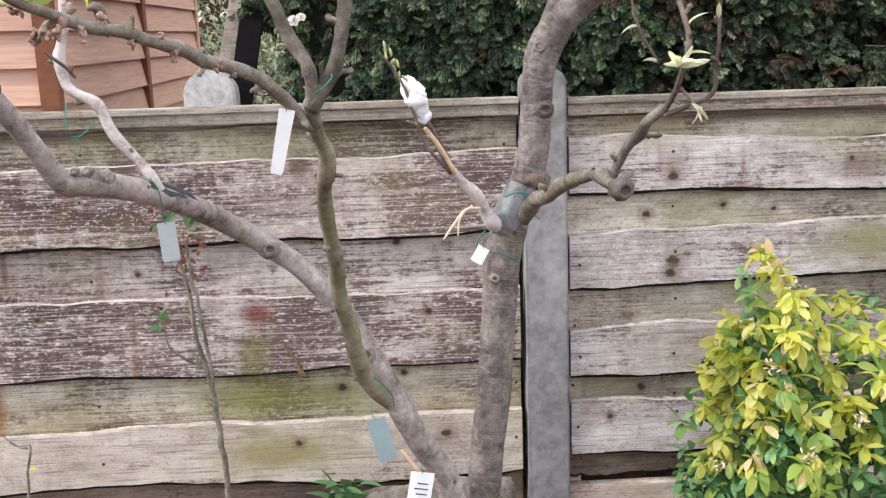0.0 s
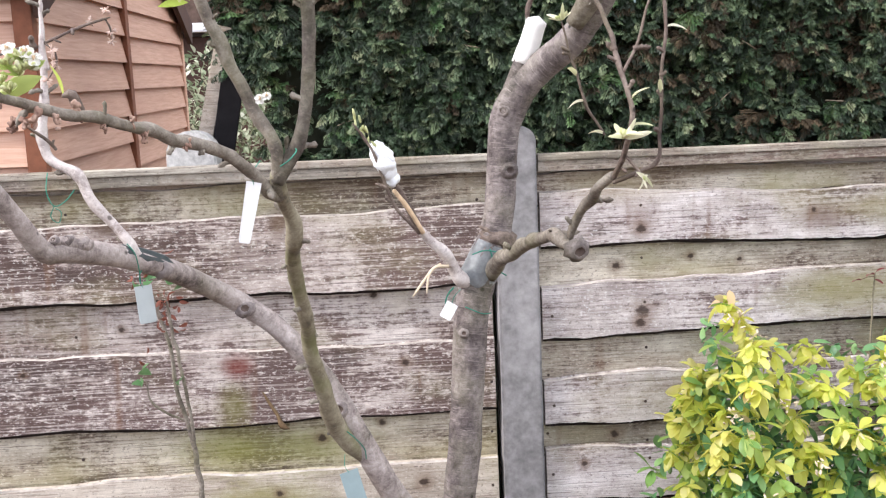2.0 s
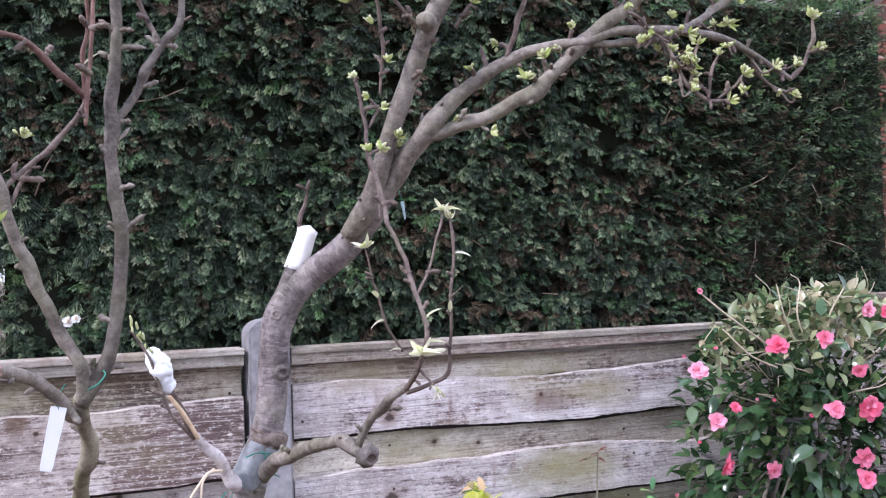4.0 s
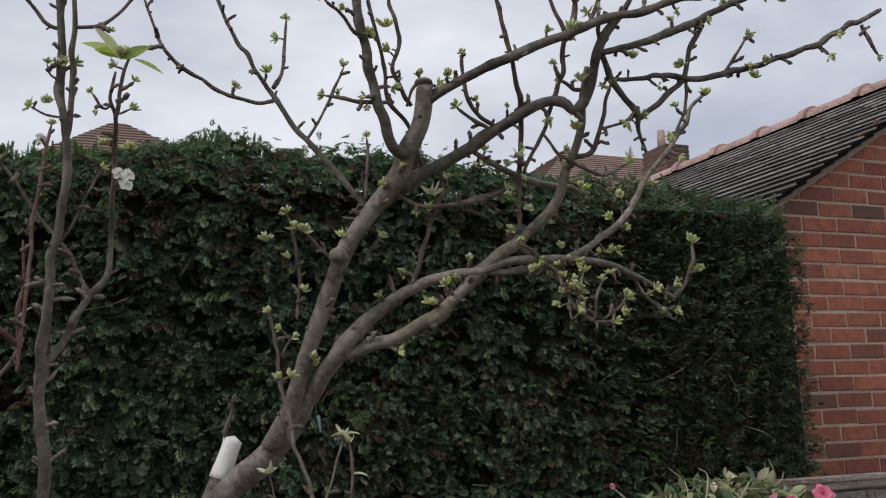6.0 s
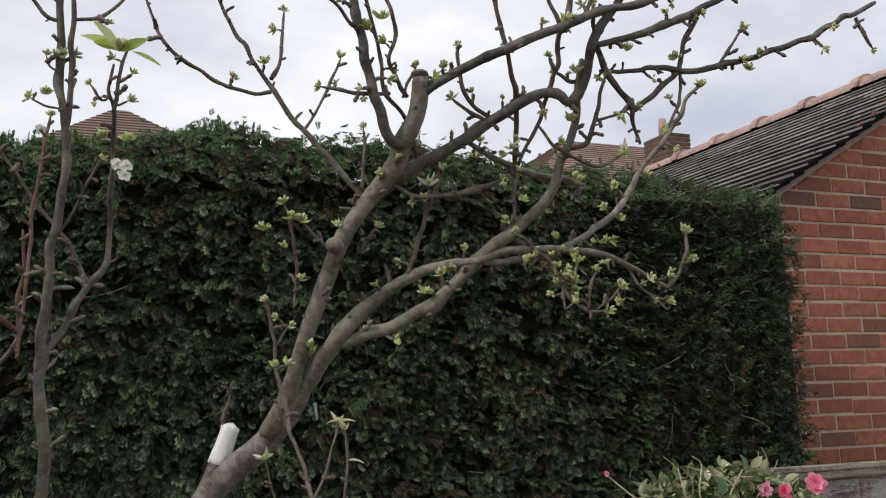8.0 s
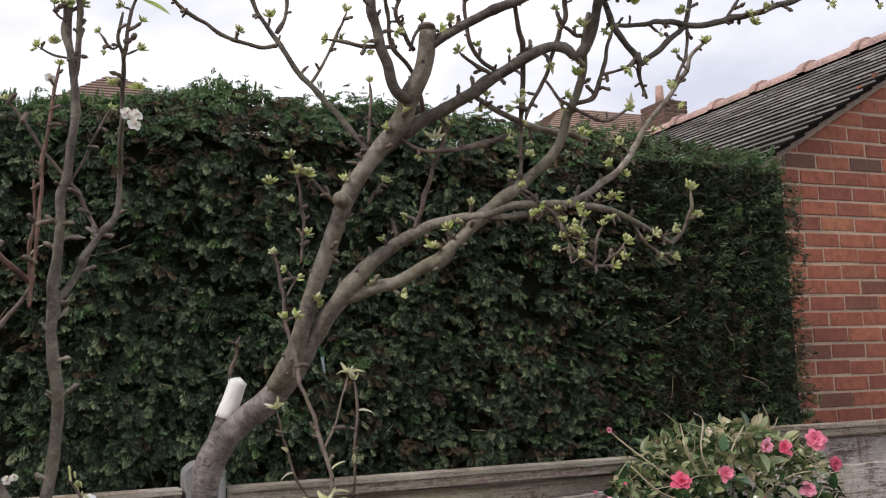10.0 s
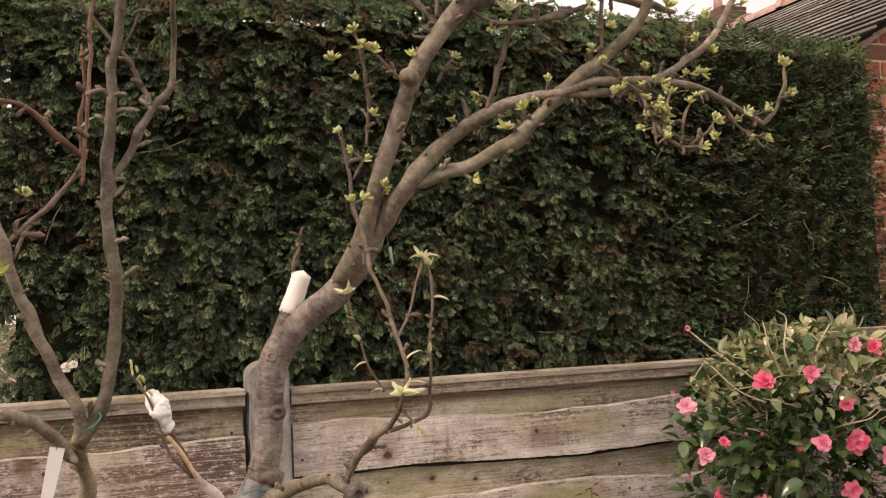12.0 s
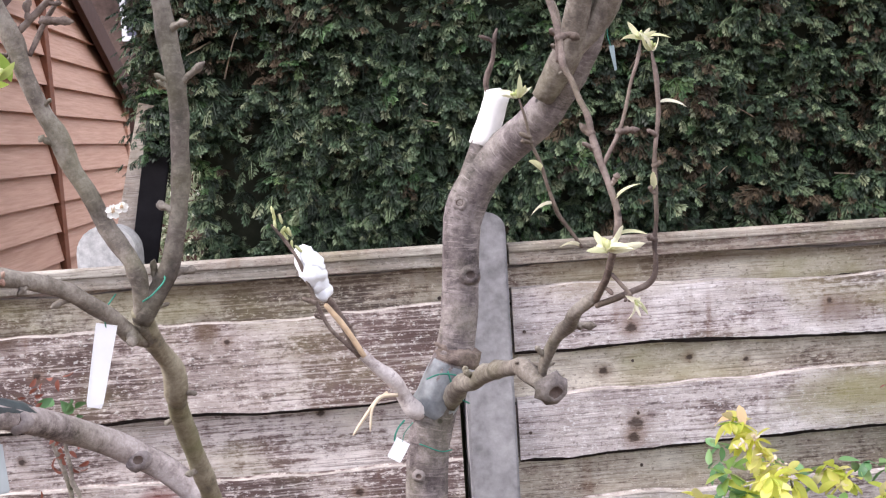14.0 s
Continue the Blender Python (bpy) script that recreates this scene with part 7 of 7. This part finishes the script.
def hedge_face(kind):
    """A place on one clipped face and the way it looks; None in a hole."""
    x, u, w = hd_rng.uniform(HX0, HX1), hd_rng.random(), hd_rng.random()
    z = 0.90 + (hedge_top(x) - 0.90) * u
    y, n = HY0, np.array([0.0, -1.0, 0.0])
    if kind == "right":
        x, y, n = HX1, HY0 + (HY1 - HY0) * w, np.array([1.0, -0.25, 0.0])
        z = 0.9 + (hedge_top(x) - 0.9) * u
    elif kind == "left":
        x, y, n = HX0, HY0 + (HY1 - HY0) * w, np.array([-1.0, -0.3, 0.0])
        z = 0.9 + (hedge_top(x) - 0.9) * u
    elif kind == "top":
        y, z, n = HY0 + 0.05 + (HY1 - HY0 - 0.05) * w, hedge_top(x), np.array([0.0, -0.15, 1.0])
    elif kind == "low":
        z = 0.92 * u
    top = hedge_top(x)
    over, side = max(0.0, z - (top - 0.14)), max(0.0, x - (HX1 - 0.16))
    if kind in ("front", "right") and side > 0 and over * over + side * side > 0.155 ** 2:
        return None
    if kind == "front" and over > 0:
        y += 0.07 * (over / 0.14) ** 2
    if x < HX0 + 0.10 and z < 1.30 and kind in ("front", "left"):
        return None
    soft = min(1.0, max(0.0, (x - 1.5) / 0.5))
    hollow = noise.noise(Vector((x * 5.5, z * 8.0, 9.1))) + 0.6 * noise.noise(Vector((x * 13.0, z * 17.0, 4.0)))
    if kind == "front" and hollow > 0.17 + 0.36 * soft and z < top - 0.12 and hd_rng.random() < 0.85:
        return None
    lump = noise.noise(Vector((x * 2.2, z * 2.2, y))) * 0.03 + noise.noise(Vector((x * 8, z * 10, y + 3))) * 0.04 * (1 - 0.5 * soft)
    return np.array([x, y, z]) + n * lump, n, top, soft


def hedge_rows():
    rows, tips, brown = [], [], []
    for kind, number in (("front", 14600), ("right", 3200), ("left", 1100), ("top", 900), ("low", 150)):
        for _ in range(number):
            got = hedge_face(kind)
            if got is None:
                continue
            p, n, top, soft = got
            deep = 0.008 - 0.10 * hd_rng.random() ** 1.4 * (0.45 if kind == "right" else 1.0)
            p = p + n * deep
            sideways = hd_rng.normal(0, 0.75)
            droop = hd_rng.uniform(-1.0, 0.20) * (1 - soft) + hd_rng.uniform(-0.25, 0.75) * soft
            axis = n * hd_rng.uniform(0.35, 0.9) + np.array([sideways if kind != "right" else 0.0, hd_rng.normal(0, 0.12), droop])
            axis /= np.linalg.norm(axis)
            flat = np.cross(axis, n * 0.8 + np.array([0.0, 0.0, 0.9]) + hd_rng.normal(0, 0.30, 3))
            flat /= np.linalg.norm(flat) + 1e-9
            dry = noise.noise(Vector((p[0] * 1.9 + 4.0, p[2] * 2.6, 5.0))) + 0.25 * noise.noise(Vector((p[0] * 9, p[2] * 9, 2.0)))
            pick = hd_rng.random()
            into = rows
            if kind == "front" and pick < (0.30 if dry > 0.14 else 0.06) + (0.14 if 0.7 < p[0] < 1.1 else 0.20 if 1.1 <= p[0] < 2.3 else 0.0):
                into = brown if hd_rng.random() < 0.7 else rows
            elif kind == "top" or pick > 0.95 - 0.10 * soft or (p[2] > top - 0.13 and pick > 0.30 + 3.0 * (top - p[2])):
                into = tips
            size = hd_rng.uniform(0.80, 1.32) * (1.08 - 0.36 * soft)
            run = hd_rng.uniform(0.036, 0.070) * (1 - 0.4 * soft)
            # a spray: fronds left and right along its stem and one at the end
            for k, turn in enumerate((-0.95, 0.90, -0.70, 0.65, 0.0)):
                d = axis * math.cos(turn) + flat * math.sin(turn) + hd_rng.normal(0, 0.10, 3) + np.array([0, 0, -0.12 * k * (1 - soft)])
                s = flat * math.cos(turn) - axis * math.sin(turn)
                which = int(hd_rng.integers(4)) if hd_rng.random() > soft * 0.8 else 4 + int(hd_rng.integers(2))
                into.append((which, p + axis * run * (k // 2) / 2.0, d, s, size * (1.0 - 0.10 * (k // 2))))
    return rows, tips, brown


def hedge_wisps():
    """Loose shoots that stand above the clipped top."""
    out = []
    for _ in range(2300):
        x = HX0 + (HX1 - HX0) * hd_rng.random() ** 1.35
        patch = 0.5 + noise.noise(Vector((x * 4.0, 1.0, 7.0)))
        tall = (1.0 if x < 0.5 else 0.55) * (0.45 + 0.75 * max(0.0, patch))
        p = np.array([x, HY0 + hd_rng.uniform(0.05, 0.42), hedge_top(x) - 0.025])
        d = np.array([hd_rng.normal(0, 0.30), hd_rng.normal(0, 0.2), 1.0])
        s = hd_rng.normal(0, 1, 3)
        size = tall * hd_rng.uniform(0.55, 1.45)
        out.append((int(hd_rng.integers(3)), p, d, s, size))
        if hd_rng.random() < 0.45:
            out.append((int(hd_rng.integers(3)), p + d * 0.02 * size, d + hd_rng.normal(0, 0.45, 3), s, size * 0.6))
    return out


hedge = thing("hedge", (1.05, 3.13, 0.0), "tall clipped dark green conifer hedge behind the fence", "hedge", kind="stuff")
# solid near-black box stands in for the shade behind the outer sprays
part("hedge_core", box(HX0 + 0.11, HY0 + 0.065, 0.0, HX1 + 0.015, HY1 - 0.05, 2.155, 0.045), HEDGE_SHADE, hedge, "solid dark core painting the shade inside the hedge")
rows, tips, brown = hedge_rows()
scatter("foliage", FRONDS, rows, HEDGE_LEAF, hedge)
scatter("dead_foliage", FRONDS, brown, HEDGE_BROWN, hedge, "browned inner sprays")
scatter("new_growth", FRONDS, tips, HEDGE_TIP, hedge, "lighter green sprays")
scatter("top_shoots", WISPS, hedge_wisps(), HEDGE_SHOOT, hedge, "wispy new shoots along the top")


TWIG_DRY = plain("dry_hedge_twig", (0.34, 0.27, 0.19), 0.35, 90.0, 0.75, 0.2, 0.3)
for i in range(34):
    x, z = (1.858, 1.49) if i == 0 else (hd_rng.uniform(-0.4, 2.45), hd_rng.uniform(1.15, 2.05))
    a = np.array([x, HY0 + 0.01, z])
    d = np.array([0.12, -0.05, 0.045]) if i == 0 else np.array([hd_rng.normal(0, 0.06), -0.04, hd_rng.uniform(-0.05, 0.08)])
    me, *_ = tube("twig", [(*(a - d * 0.4), 0.0024), (*(a + d * 0.4), 0.0020), (*(a + d + hd_rng.normal(0, 0.012, 3)), 0.0011)], TWIG_DRY, 5, 0.06, 2, 820 + i, 0.5)
    put("twig", me, hedge, None, "dry brown twig")


# ---- shed beyond the fence ----
shed = thing("garden_shed", (-1.9, 2.87, 0.0), "orange-brown shiplap garden shed with dark trim", "shed")


def shed_board(along, a0, a1, z0, z1, fixed, cut=None):
    """One overlapping weatherboard on the face x or y = fixed; its lower edge stands proud."""
    bm = bmesh.new()
    lean, t = 0.012, 0.010
    pts = []
    for a in (a0, a1):
        for d, z in ((-lean - t, z0), (-t * 0.4, z1), (0.004, z1), (0.004, z0)):
            pts.append((fixed - d, a, z) if along == "y" else (a, fixed + d, z))
    v = [bm.verts.new(p) for p in pts]
    for i in range(4):
        j = (i + 1) % 4
        bm.faces.new((v[i], v[j], v[4 + j], v[4 + i]))
    bm.faces.new(v[3::-1])
    bm.faces.new(v[4:8])
    bmesh.ops.recalc_face_normals(bm, faces=bm.faces)
    part("board", bm, SHED, shed)


SX, SY0, SY1, EAVE, APEX = -0.962, 2.825, 4.87, 1.565, 2.04
z = -0.162
while z < APEX - 0.03:
    z1 = z + 0.090
    k = max(0.0, (z + 0.05 - EAVE) / (APEX - EAVE))
    half = (SY1 - SY0) / 2 * (1 - k)
    mid = (SY0 + SY1) / 2
    shed_board("y", mid - half, mid + half, z, z1 + 0.006, SX)
    if z < EAVE - 0.05:
        shed_board("x", -3.4, SX, z, z1 + 0.006, SY0)
    z = z1
part("corner_trim", box(SX - 0.026, SY0 - 0.026, -0.15, SX + 0.022, SY0 + 0.014, EAVE, 0.003), SHED_TRIM, shed, "dark corner trim")
part("cover_strip", box(SX - 0.01, 3.775, -0.15, SX + 0.028, 3.82, APEX - 0.06, 0.003), SHED_TRIM, shed, "dark vertical cover strip")
part("cover_strip", box(SX - 0.01, SY1 - 0.035, -0.15, SX + 0.024, SY1 + 0.01, EAVE, 0.003), SHED, shed)
part("inner_wall", box(-3.42, SY0 + 0.03, -0.15, SX - 0.03, SY1 - 0.03, EAVE - 0.02), SHED_TRIM, shed)
for s in (-1, 1):
    mid, half = (SY0 + SY1) / 2, (SY1 - SY0) / 2 + 0.08
    rise = math.atan2(APEX - EAVE, (SY1 - SY0) / 2)
    m = Matrix.Translation((0, mid, APEX + 0.01)) @ Matrix.Rotation(-s * rise, 4, "X")
    part("roof", box(-3.5, min(0, s * half / math.cos(rise)), 0, SX + 0.045, max(0, s * half / math.cos(rise)), 0.022, 0, m), FELT, shed)
    part("barge_board", box(SX + 0.036, min(0, s * half / math.cos(rise)), -0.085, SX + 0.058, max(0, s * half / math.cos(rise)), 0.016, 0.003, m), DARK_TRIM, shed, "dark barge board under the roof edge")
part("fascia", box(-3.45, SY0 - 0.050, EAVE - 0.05, SX + 0.10, SY0 - 0.030, EAVE + 0.03), DARK_TRIM, shed)

# the floor has settled: the far end stands higher
shed.matrix_basis = shed.matrix_basis @ Matrix.Rotation(radians(2.35), 4, "X")

lean_m = Matrix.Translation((-0.574, 2.93, 1.12)) @ Matrix.Rotation(radians(14), 4, "Y")
board = box(-0.020, -0.012, -0.3, 0.020, 0.012, 0.33, 0.002, lean_m)
tagged(part("leaning_board", board, PALE_WOOD), "grey weathered board leaning behind the round-topped post", "board")
# added black sheet in place of the shadowed gap beside the hedge
dark_m = Matrix.Translation((-0.515, 2.895, 1.12)) @ Matrix.Rotation(radians(11), 4, "Y")
tagged(part("dark_panel", box(-0.030, -0.008, -1.14, 0.030, 0.008, 0.30, 0.003, dark_m), HEDGE_GAP_SHADE), "added dark sheet standing in for the shaded gap beside the hedge", "board")

bush = thing("grey_green_bush", (-0.85, 5.9, 0.0), "pale grey-green bush beyond the shed corner", "bush")
me, *_ = tube("stem", [(-0.85, 5.9, -0.05, 0.03), (-0.83, 5.9, 0.6, 0.02), (-0.85, 5.85, 1.2, 0.012)], BARK_TWIG, 8)
put("stem", me, bush)
bs_t = [template(leaf_mesh("leaf", 0.042, 0.020, GREY_GREEN, 0.3, 0.3, 0.8, 3))]
rows = []
for i in range(6500):
    v = hd_rng.normal(0, 1, 3)
    v /= np.linalg.norm(v)
    p = np.array([-0.85, 5.9, 0.86]) + v * np.array([0.52, 0.45, 0.80]) * hd_rng.uniform(0.45, 1.0)
    if p[2] > 0.05:
        d = v + hd_rng.normal(0, 0.6, 3)
        rows.append((0, p, d, np.cross(d, [0.1, 0, 1]) + hd_rng.normal(0, 0.4, 3), hd_rng.uniform(0.7, 1.3)))
tagged(scatter("foliage", bs_t, rows, GREY_GREEN, bush), kind="stuff")


# low outbuilding beyond the bush
lean_to = thing("outbuilding", (-2.4, 8.9, 0.0), "low dark outbuilding with a white gutter beyond the bush", "outbuilding")
part("wall", box(-4.0, 8.25, 0.0, -0.80, 9.6, 1.86, 0.01), DARK_TRIM, lean_to)
part("roof", box(-4.05, 8.20, 1.8605, -0.75, 9.65, 1.90, 0.005), FELT, lean_to)
part("gutter", box(-4.05, 8.12, 1.885, -0.75, 8.198, 1.955, 0.012), GUTTER_WHITE, lean_to, "white plastic gutter")


# ---- brick garage behind the hedge ----
GX0, GXR, GY0, GY1 = 2.86, 4.65, 3.47, 6.70
PITCH = 0.579
EAVE_Z = 2.257


def verge(x):
    return EAVE_Z + PITCH * (min(x, 2 * GXR - x) - GX0)


garage = thing("brick_garage", (GXR, 5.0, 0.0), "red brick garage gable with a clay tiled roof", "garage")
bm = bmesh.new()
prof = [(GX0, -0.05), (2 * GXR - GX0, -0.05), (2 * GXR - GX0, EAVE_Z - 0.03), (GXR, verge(GXR) - 0.03), (GX0, EAVE_Z - 0.03)]
fr = [bm.verts.new((x, GY0 + 0.0045, z)) for x, z in prof]
bk = [bm.verts.new((x, GY1, z)) for x, z in prof]
bm.faces.new(fr)
bm.faces.new(bk[::-1])
for i in range(5):
    j = (i + 1) % 5
    bm.faces.new((fr[j], fr[i], bk[i], bk[j]))
bmesh.ops.recalc_face_normals(bm, faces=bm.faces)
wall = part("wall", bm, MORTAR, garage, "pale mortar and brick wall")

# roof: courses of plain tiles on the slope that shows, one slab on the other
slope = math.atan(PITCH)
run = (GXR - GX0 + 0.10) / math.cos(slope)
roof_m = Matrix.Translation((GX0 - 0.10, GY0 - 0.05, EAVE_Z - 0.10 * PITCH)) @ Matrix.Rotation(-slope, 4, "Y")
roof = part("roof", box(0, 0.06, -0.03, run, GY1 - GY0 + 0.1, 0.0, 0, roof_m), FELT, garage, "tiled roof slope")
far_m = Matrix.Translation((GXR, GY0 - 0.05, verge(GXR))) @ Matrix.Rotation(slope, 4, "Y")
part("far_slope", box(0, 0, -0.03, run, GY1 - GY0 + 0.1, 0.03, 0, far_m), TILE, garage)
part("verge", box(0, 0.014, -0.032, run, 0.055, 0.003, 0.003, roof_m), VERGE, garage, "pale mortar verge under the tiles")
tile_me = bpy.data.meshes.new("tile")
tb = box(-0.082, 0, -0.0085, 0.09, 0.2595, 0.0085, 0.0015, Matrix.Rotation(radians(4.6), 4, "Y"))
tb.to_mesh(tile_me)
tb.free()
tile_me.materials.append(TILE)
tile_me.materials.append(TILE_EDGE)
# downslope butts: lichen, paled further to paint the light they catch
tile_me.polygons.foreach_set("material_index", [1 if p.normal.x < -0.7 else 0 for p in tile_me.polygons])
half_me = tile_me.copy()
for q in half_me.vertices:
    q.co.y = min(q.co.y, 0.1295)
tile_rng = np.random.default_rng(4)
courses = int(run / 0.105) + 1
for i in range(courses):
    for j in range(13):
        y = j * 0.2615 - (0.13 if i % 2 else 0.0) - 0.02
        if y + 0.26 > GY1 - GY0 + 0.2:
            continue
        m = roof_m @ Matrix.Translation((0.06 + i * 0.105 + tile_rng.normal(0, 0.0012), y, 0.0115 + tile_rng.normal(0, 0.0012)))
        if len(roof.children) < 300:
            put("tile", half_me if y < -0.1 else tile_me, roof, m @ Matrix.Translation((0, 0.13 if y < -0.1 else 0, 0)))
ridge_n = 7
for i in range(ridge_n):
    bm = bmesh.new()
    y0 = GY0 - 0.05 + i * 0.47
    for rad, a, b in ((0.085, 0.0, 0.47), (0.108, -0.012, 0.055)):
        seg = 10
        rings = []
        for y in (y0 + a, y0 + b):
            rings.append([bm.verts.new((GXR + rad * math.cos(math.pi * k / seg), y, verge(GXR) - 0.005 + rad * 0.85 * math.sin(math.pi * k / seg))) for k in range(seg + 1)])
        for k in range(seg):
            bm.faces.new((rings[0][k], rings[0][k + 1], rings[1][k + 1], rings[1][k]))
        bm.faces.new(rings[0])
        bm.faces.new(rings[1][::-1])
    bmesh.ops.recalc_face_normals(bm, faces=bm.faces)
    part("ridge_tile", bm, RIDGE, garage, "terracotta ridge tile", False)


# ---- far houses over the hedge ----
def house(x0, x1, y0, y1, eave, ridge_z, hip, label, chimney=None):
    h = thing("house", ((x0 + x1) / 2, (y0 + y1) / 2, 0), label, "house")
    part("wall", box(x0, y0, 0, x1, y1, eave, 0), DARK_BRICK if x0 < -5 else FAR_WALL, h)
    my, mx = (y0 + y1) / 2, (x0 + x1) / 2
    if hip:
        a, b = (x0 + hip, my, ridge_z), (x1 - hip, my, ridge_z)
    else:
        a, b = (x0 - 0.3, my, ridge_z), (x1 + 0.3, my, ridge_z)
    c = [(x0 - 0.3, y0 - 0.3, eave), (x1 + 0.3, y0 - 0.3, eave), (x1 + 0.3, y1 + 0.3, eave), (x0 - 0.3, y1 + 0.3, eave)]
    slopes = [(c[0], c[1], b if not hip else a, a), (c[2], c[3], a, b)] if not hip else [(c[0], c[1], b, a), (c[1], c[2], b), (c[2], c[3], a, b), (c[3], c[0], a)]
    for q in slopes:
        bm = bmesh.new()
        pts = [Vector(p) for p in q]
        rows_n = 22
        lo0, lo1 = pts[0], pts[1]
        hi1, hi0 = pts[2], pts[-1]
        n = (lo1 - lo0).cross(hi0 - lo0).normalized()
        if n.z < 0:
            n = -n
        prev = None
        for r in range(rows_n):
            for t, lift in ((r / rows_n, 0.022), ((r + 1) / rows_n, 0.004)):
                edge = [bm.verts.new(lo0.lerp(hi0, t) + n * lift), bm.verts.new(lo1.lerp(hi1, t) + n * lift)]
                if prev:
                    bm.faces.new((prev[0], prev[1], edge[1], edge[0]))
                prev = edge
        part("roof", bm, FAR_TILE, h)
    if chimney:
        cx0, cx1, cy, cz = chimney
        stack = part("chimney", box(cx0, cy - 0.35, eave, cx1, cy + 0.35, cz, 0.02), MORTAR, h, "brick chimney stack")
        for k in range(int((cz - ridge_z + 0.8) / 0.08)):
            part("brick_course", box(cx0 - 0.012, cy - 0.362, cz - 0.08 * k - 0.066, cx1 + 0.012, cy + 0.362, cz - 0.08 * k - 0.002, 0.004), DARK_BRICK, stack)
        bm = bmesh.new()
        bmesh.ops.create_cone(bm, cap_ends=True, segments=14, radius1=0.085, radius2=0.066, depth=0.36, matrix=Matrix.Translation((cx0 + 0.17, cy, cz + 0.17)))
        part("pot", bm, RIDGE, stack, "clay chimney pot", True)
    return h


house(-0.45, 3.15, 14.8, 18.6, 4.92, 6.50, 1.70, "distant house with a hipped brown tile roof over the hedge")
house(7.0, 15.0, 13.0, 19.0, 4.6, 6.40, 2.33, "distant house with a brown tile roof and chimney", (10.39, 10.86, 14.6, 6.17))


back_house = house(-7.0, -1.9, 13.0, 18.0, 4.15, 4.95, 0, "distant dark brick house with a white window beyond the shed")
window = part("window", box(-2.62, 12.965, 3.12, -2.02, 12.99, 3.95, 0), INK, back_house, "dark window with white frames")
for x0, z0, x1, z1 in ((-2.66, 3.07, -1.98, 3.13), (-2.66, 3.94, -1.98, 4.0), (-2.66, 3.131, -2.60, 3.939), (-2.04, 3.131, -1.98, 3.939), (-2.36, 3.131, -2.30, 3.939)):
    part("frame", box(x0, 12.94, z0, x1, 12.985, z1, 0.004), GUTTER_WHITE, window, "white painted frame")


# ---- bricks of the garage gable ----
def clip_poly(poly):
    """The part of a polygon that lies under the verge."""
    out = []
    lim = lambda p: verge(p[0]) - 0.036 - p[1]
    for i in range(len(poly)):
        a, b = poly[i], poly[(i + 1) % len(poly)]
        fa, fb = lim(a), lim(b)
        if fa >= 0:
            out.append(a)
        if fa * fb < 0:
            s = fa / (fa - fb)
            out.append((a[0] + (b[0] - a[0]) * s, a[1] + (b[1] - a[1]) * s))
    return out


def brick_mesh(w):
    bm = box(0.0, 0.0, 0.0, w, 0.02, 0.0625, 0.0035)
    me = bpy.data.meshes.new("brick")
    bm.to_mesh(me)
    bm.free()
    me.materials.append(BRICK)
    return me


FULL, HALF = brick_mesh(0.2025), brick_mesh(0.096)
brick_rng = np.random.default_rng(2)
z, row = 0.56, 0
while z < 3.0:
    x = GX0 + (0.0 if row % 2 else -0.1065)
    while x < 4.25:
        w = 0.2025
        poly = [(max(x, GX0), z), (x + w, z), (x + w, z + 0.0645), (max(x, GX0), z + 0.0645)]
        cut = clip_poly(poly)
        jig = brick_rng.normal(0, 0.0016, 3)
        if len(cut) == 4 and abs(cut[2][1] - z - 0.0645) < 1e-6 and abs(cut[3][1] - z - 0.0645) < 1e-6:
            half = x < GX0
            put("brick", HALF if half else FULL, wall, Matrix.Translation((max(x, GX0) + jig[0], GY0 + max(-0.002, min(0.002, jig[1])), z + jig[2])))
        elif len(cut) >= 3:
            bm = bmesh.new()
            f0 = [bm.verts.new((px, GY0 + 0.001, pz)) for px, pz in cut]
            b0 = [bm.verts.new((px, GY0 + 0.02, pz)) for px, pz in cut]
            bm.faces.new(f0)
            for i in range(len(cut)):
                j = (i + 1) % len(cut)
                bm.faces.new((f0[j], f0[i], b0[i], b0[j]))
            bmesh.ops.recalc_face_normals(bm, faces=bm.faces)
            part("brick", bm, BRICK, wall)
        x += 0.213
    z += 0.0752
    row += 1
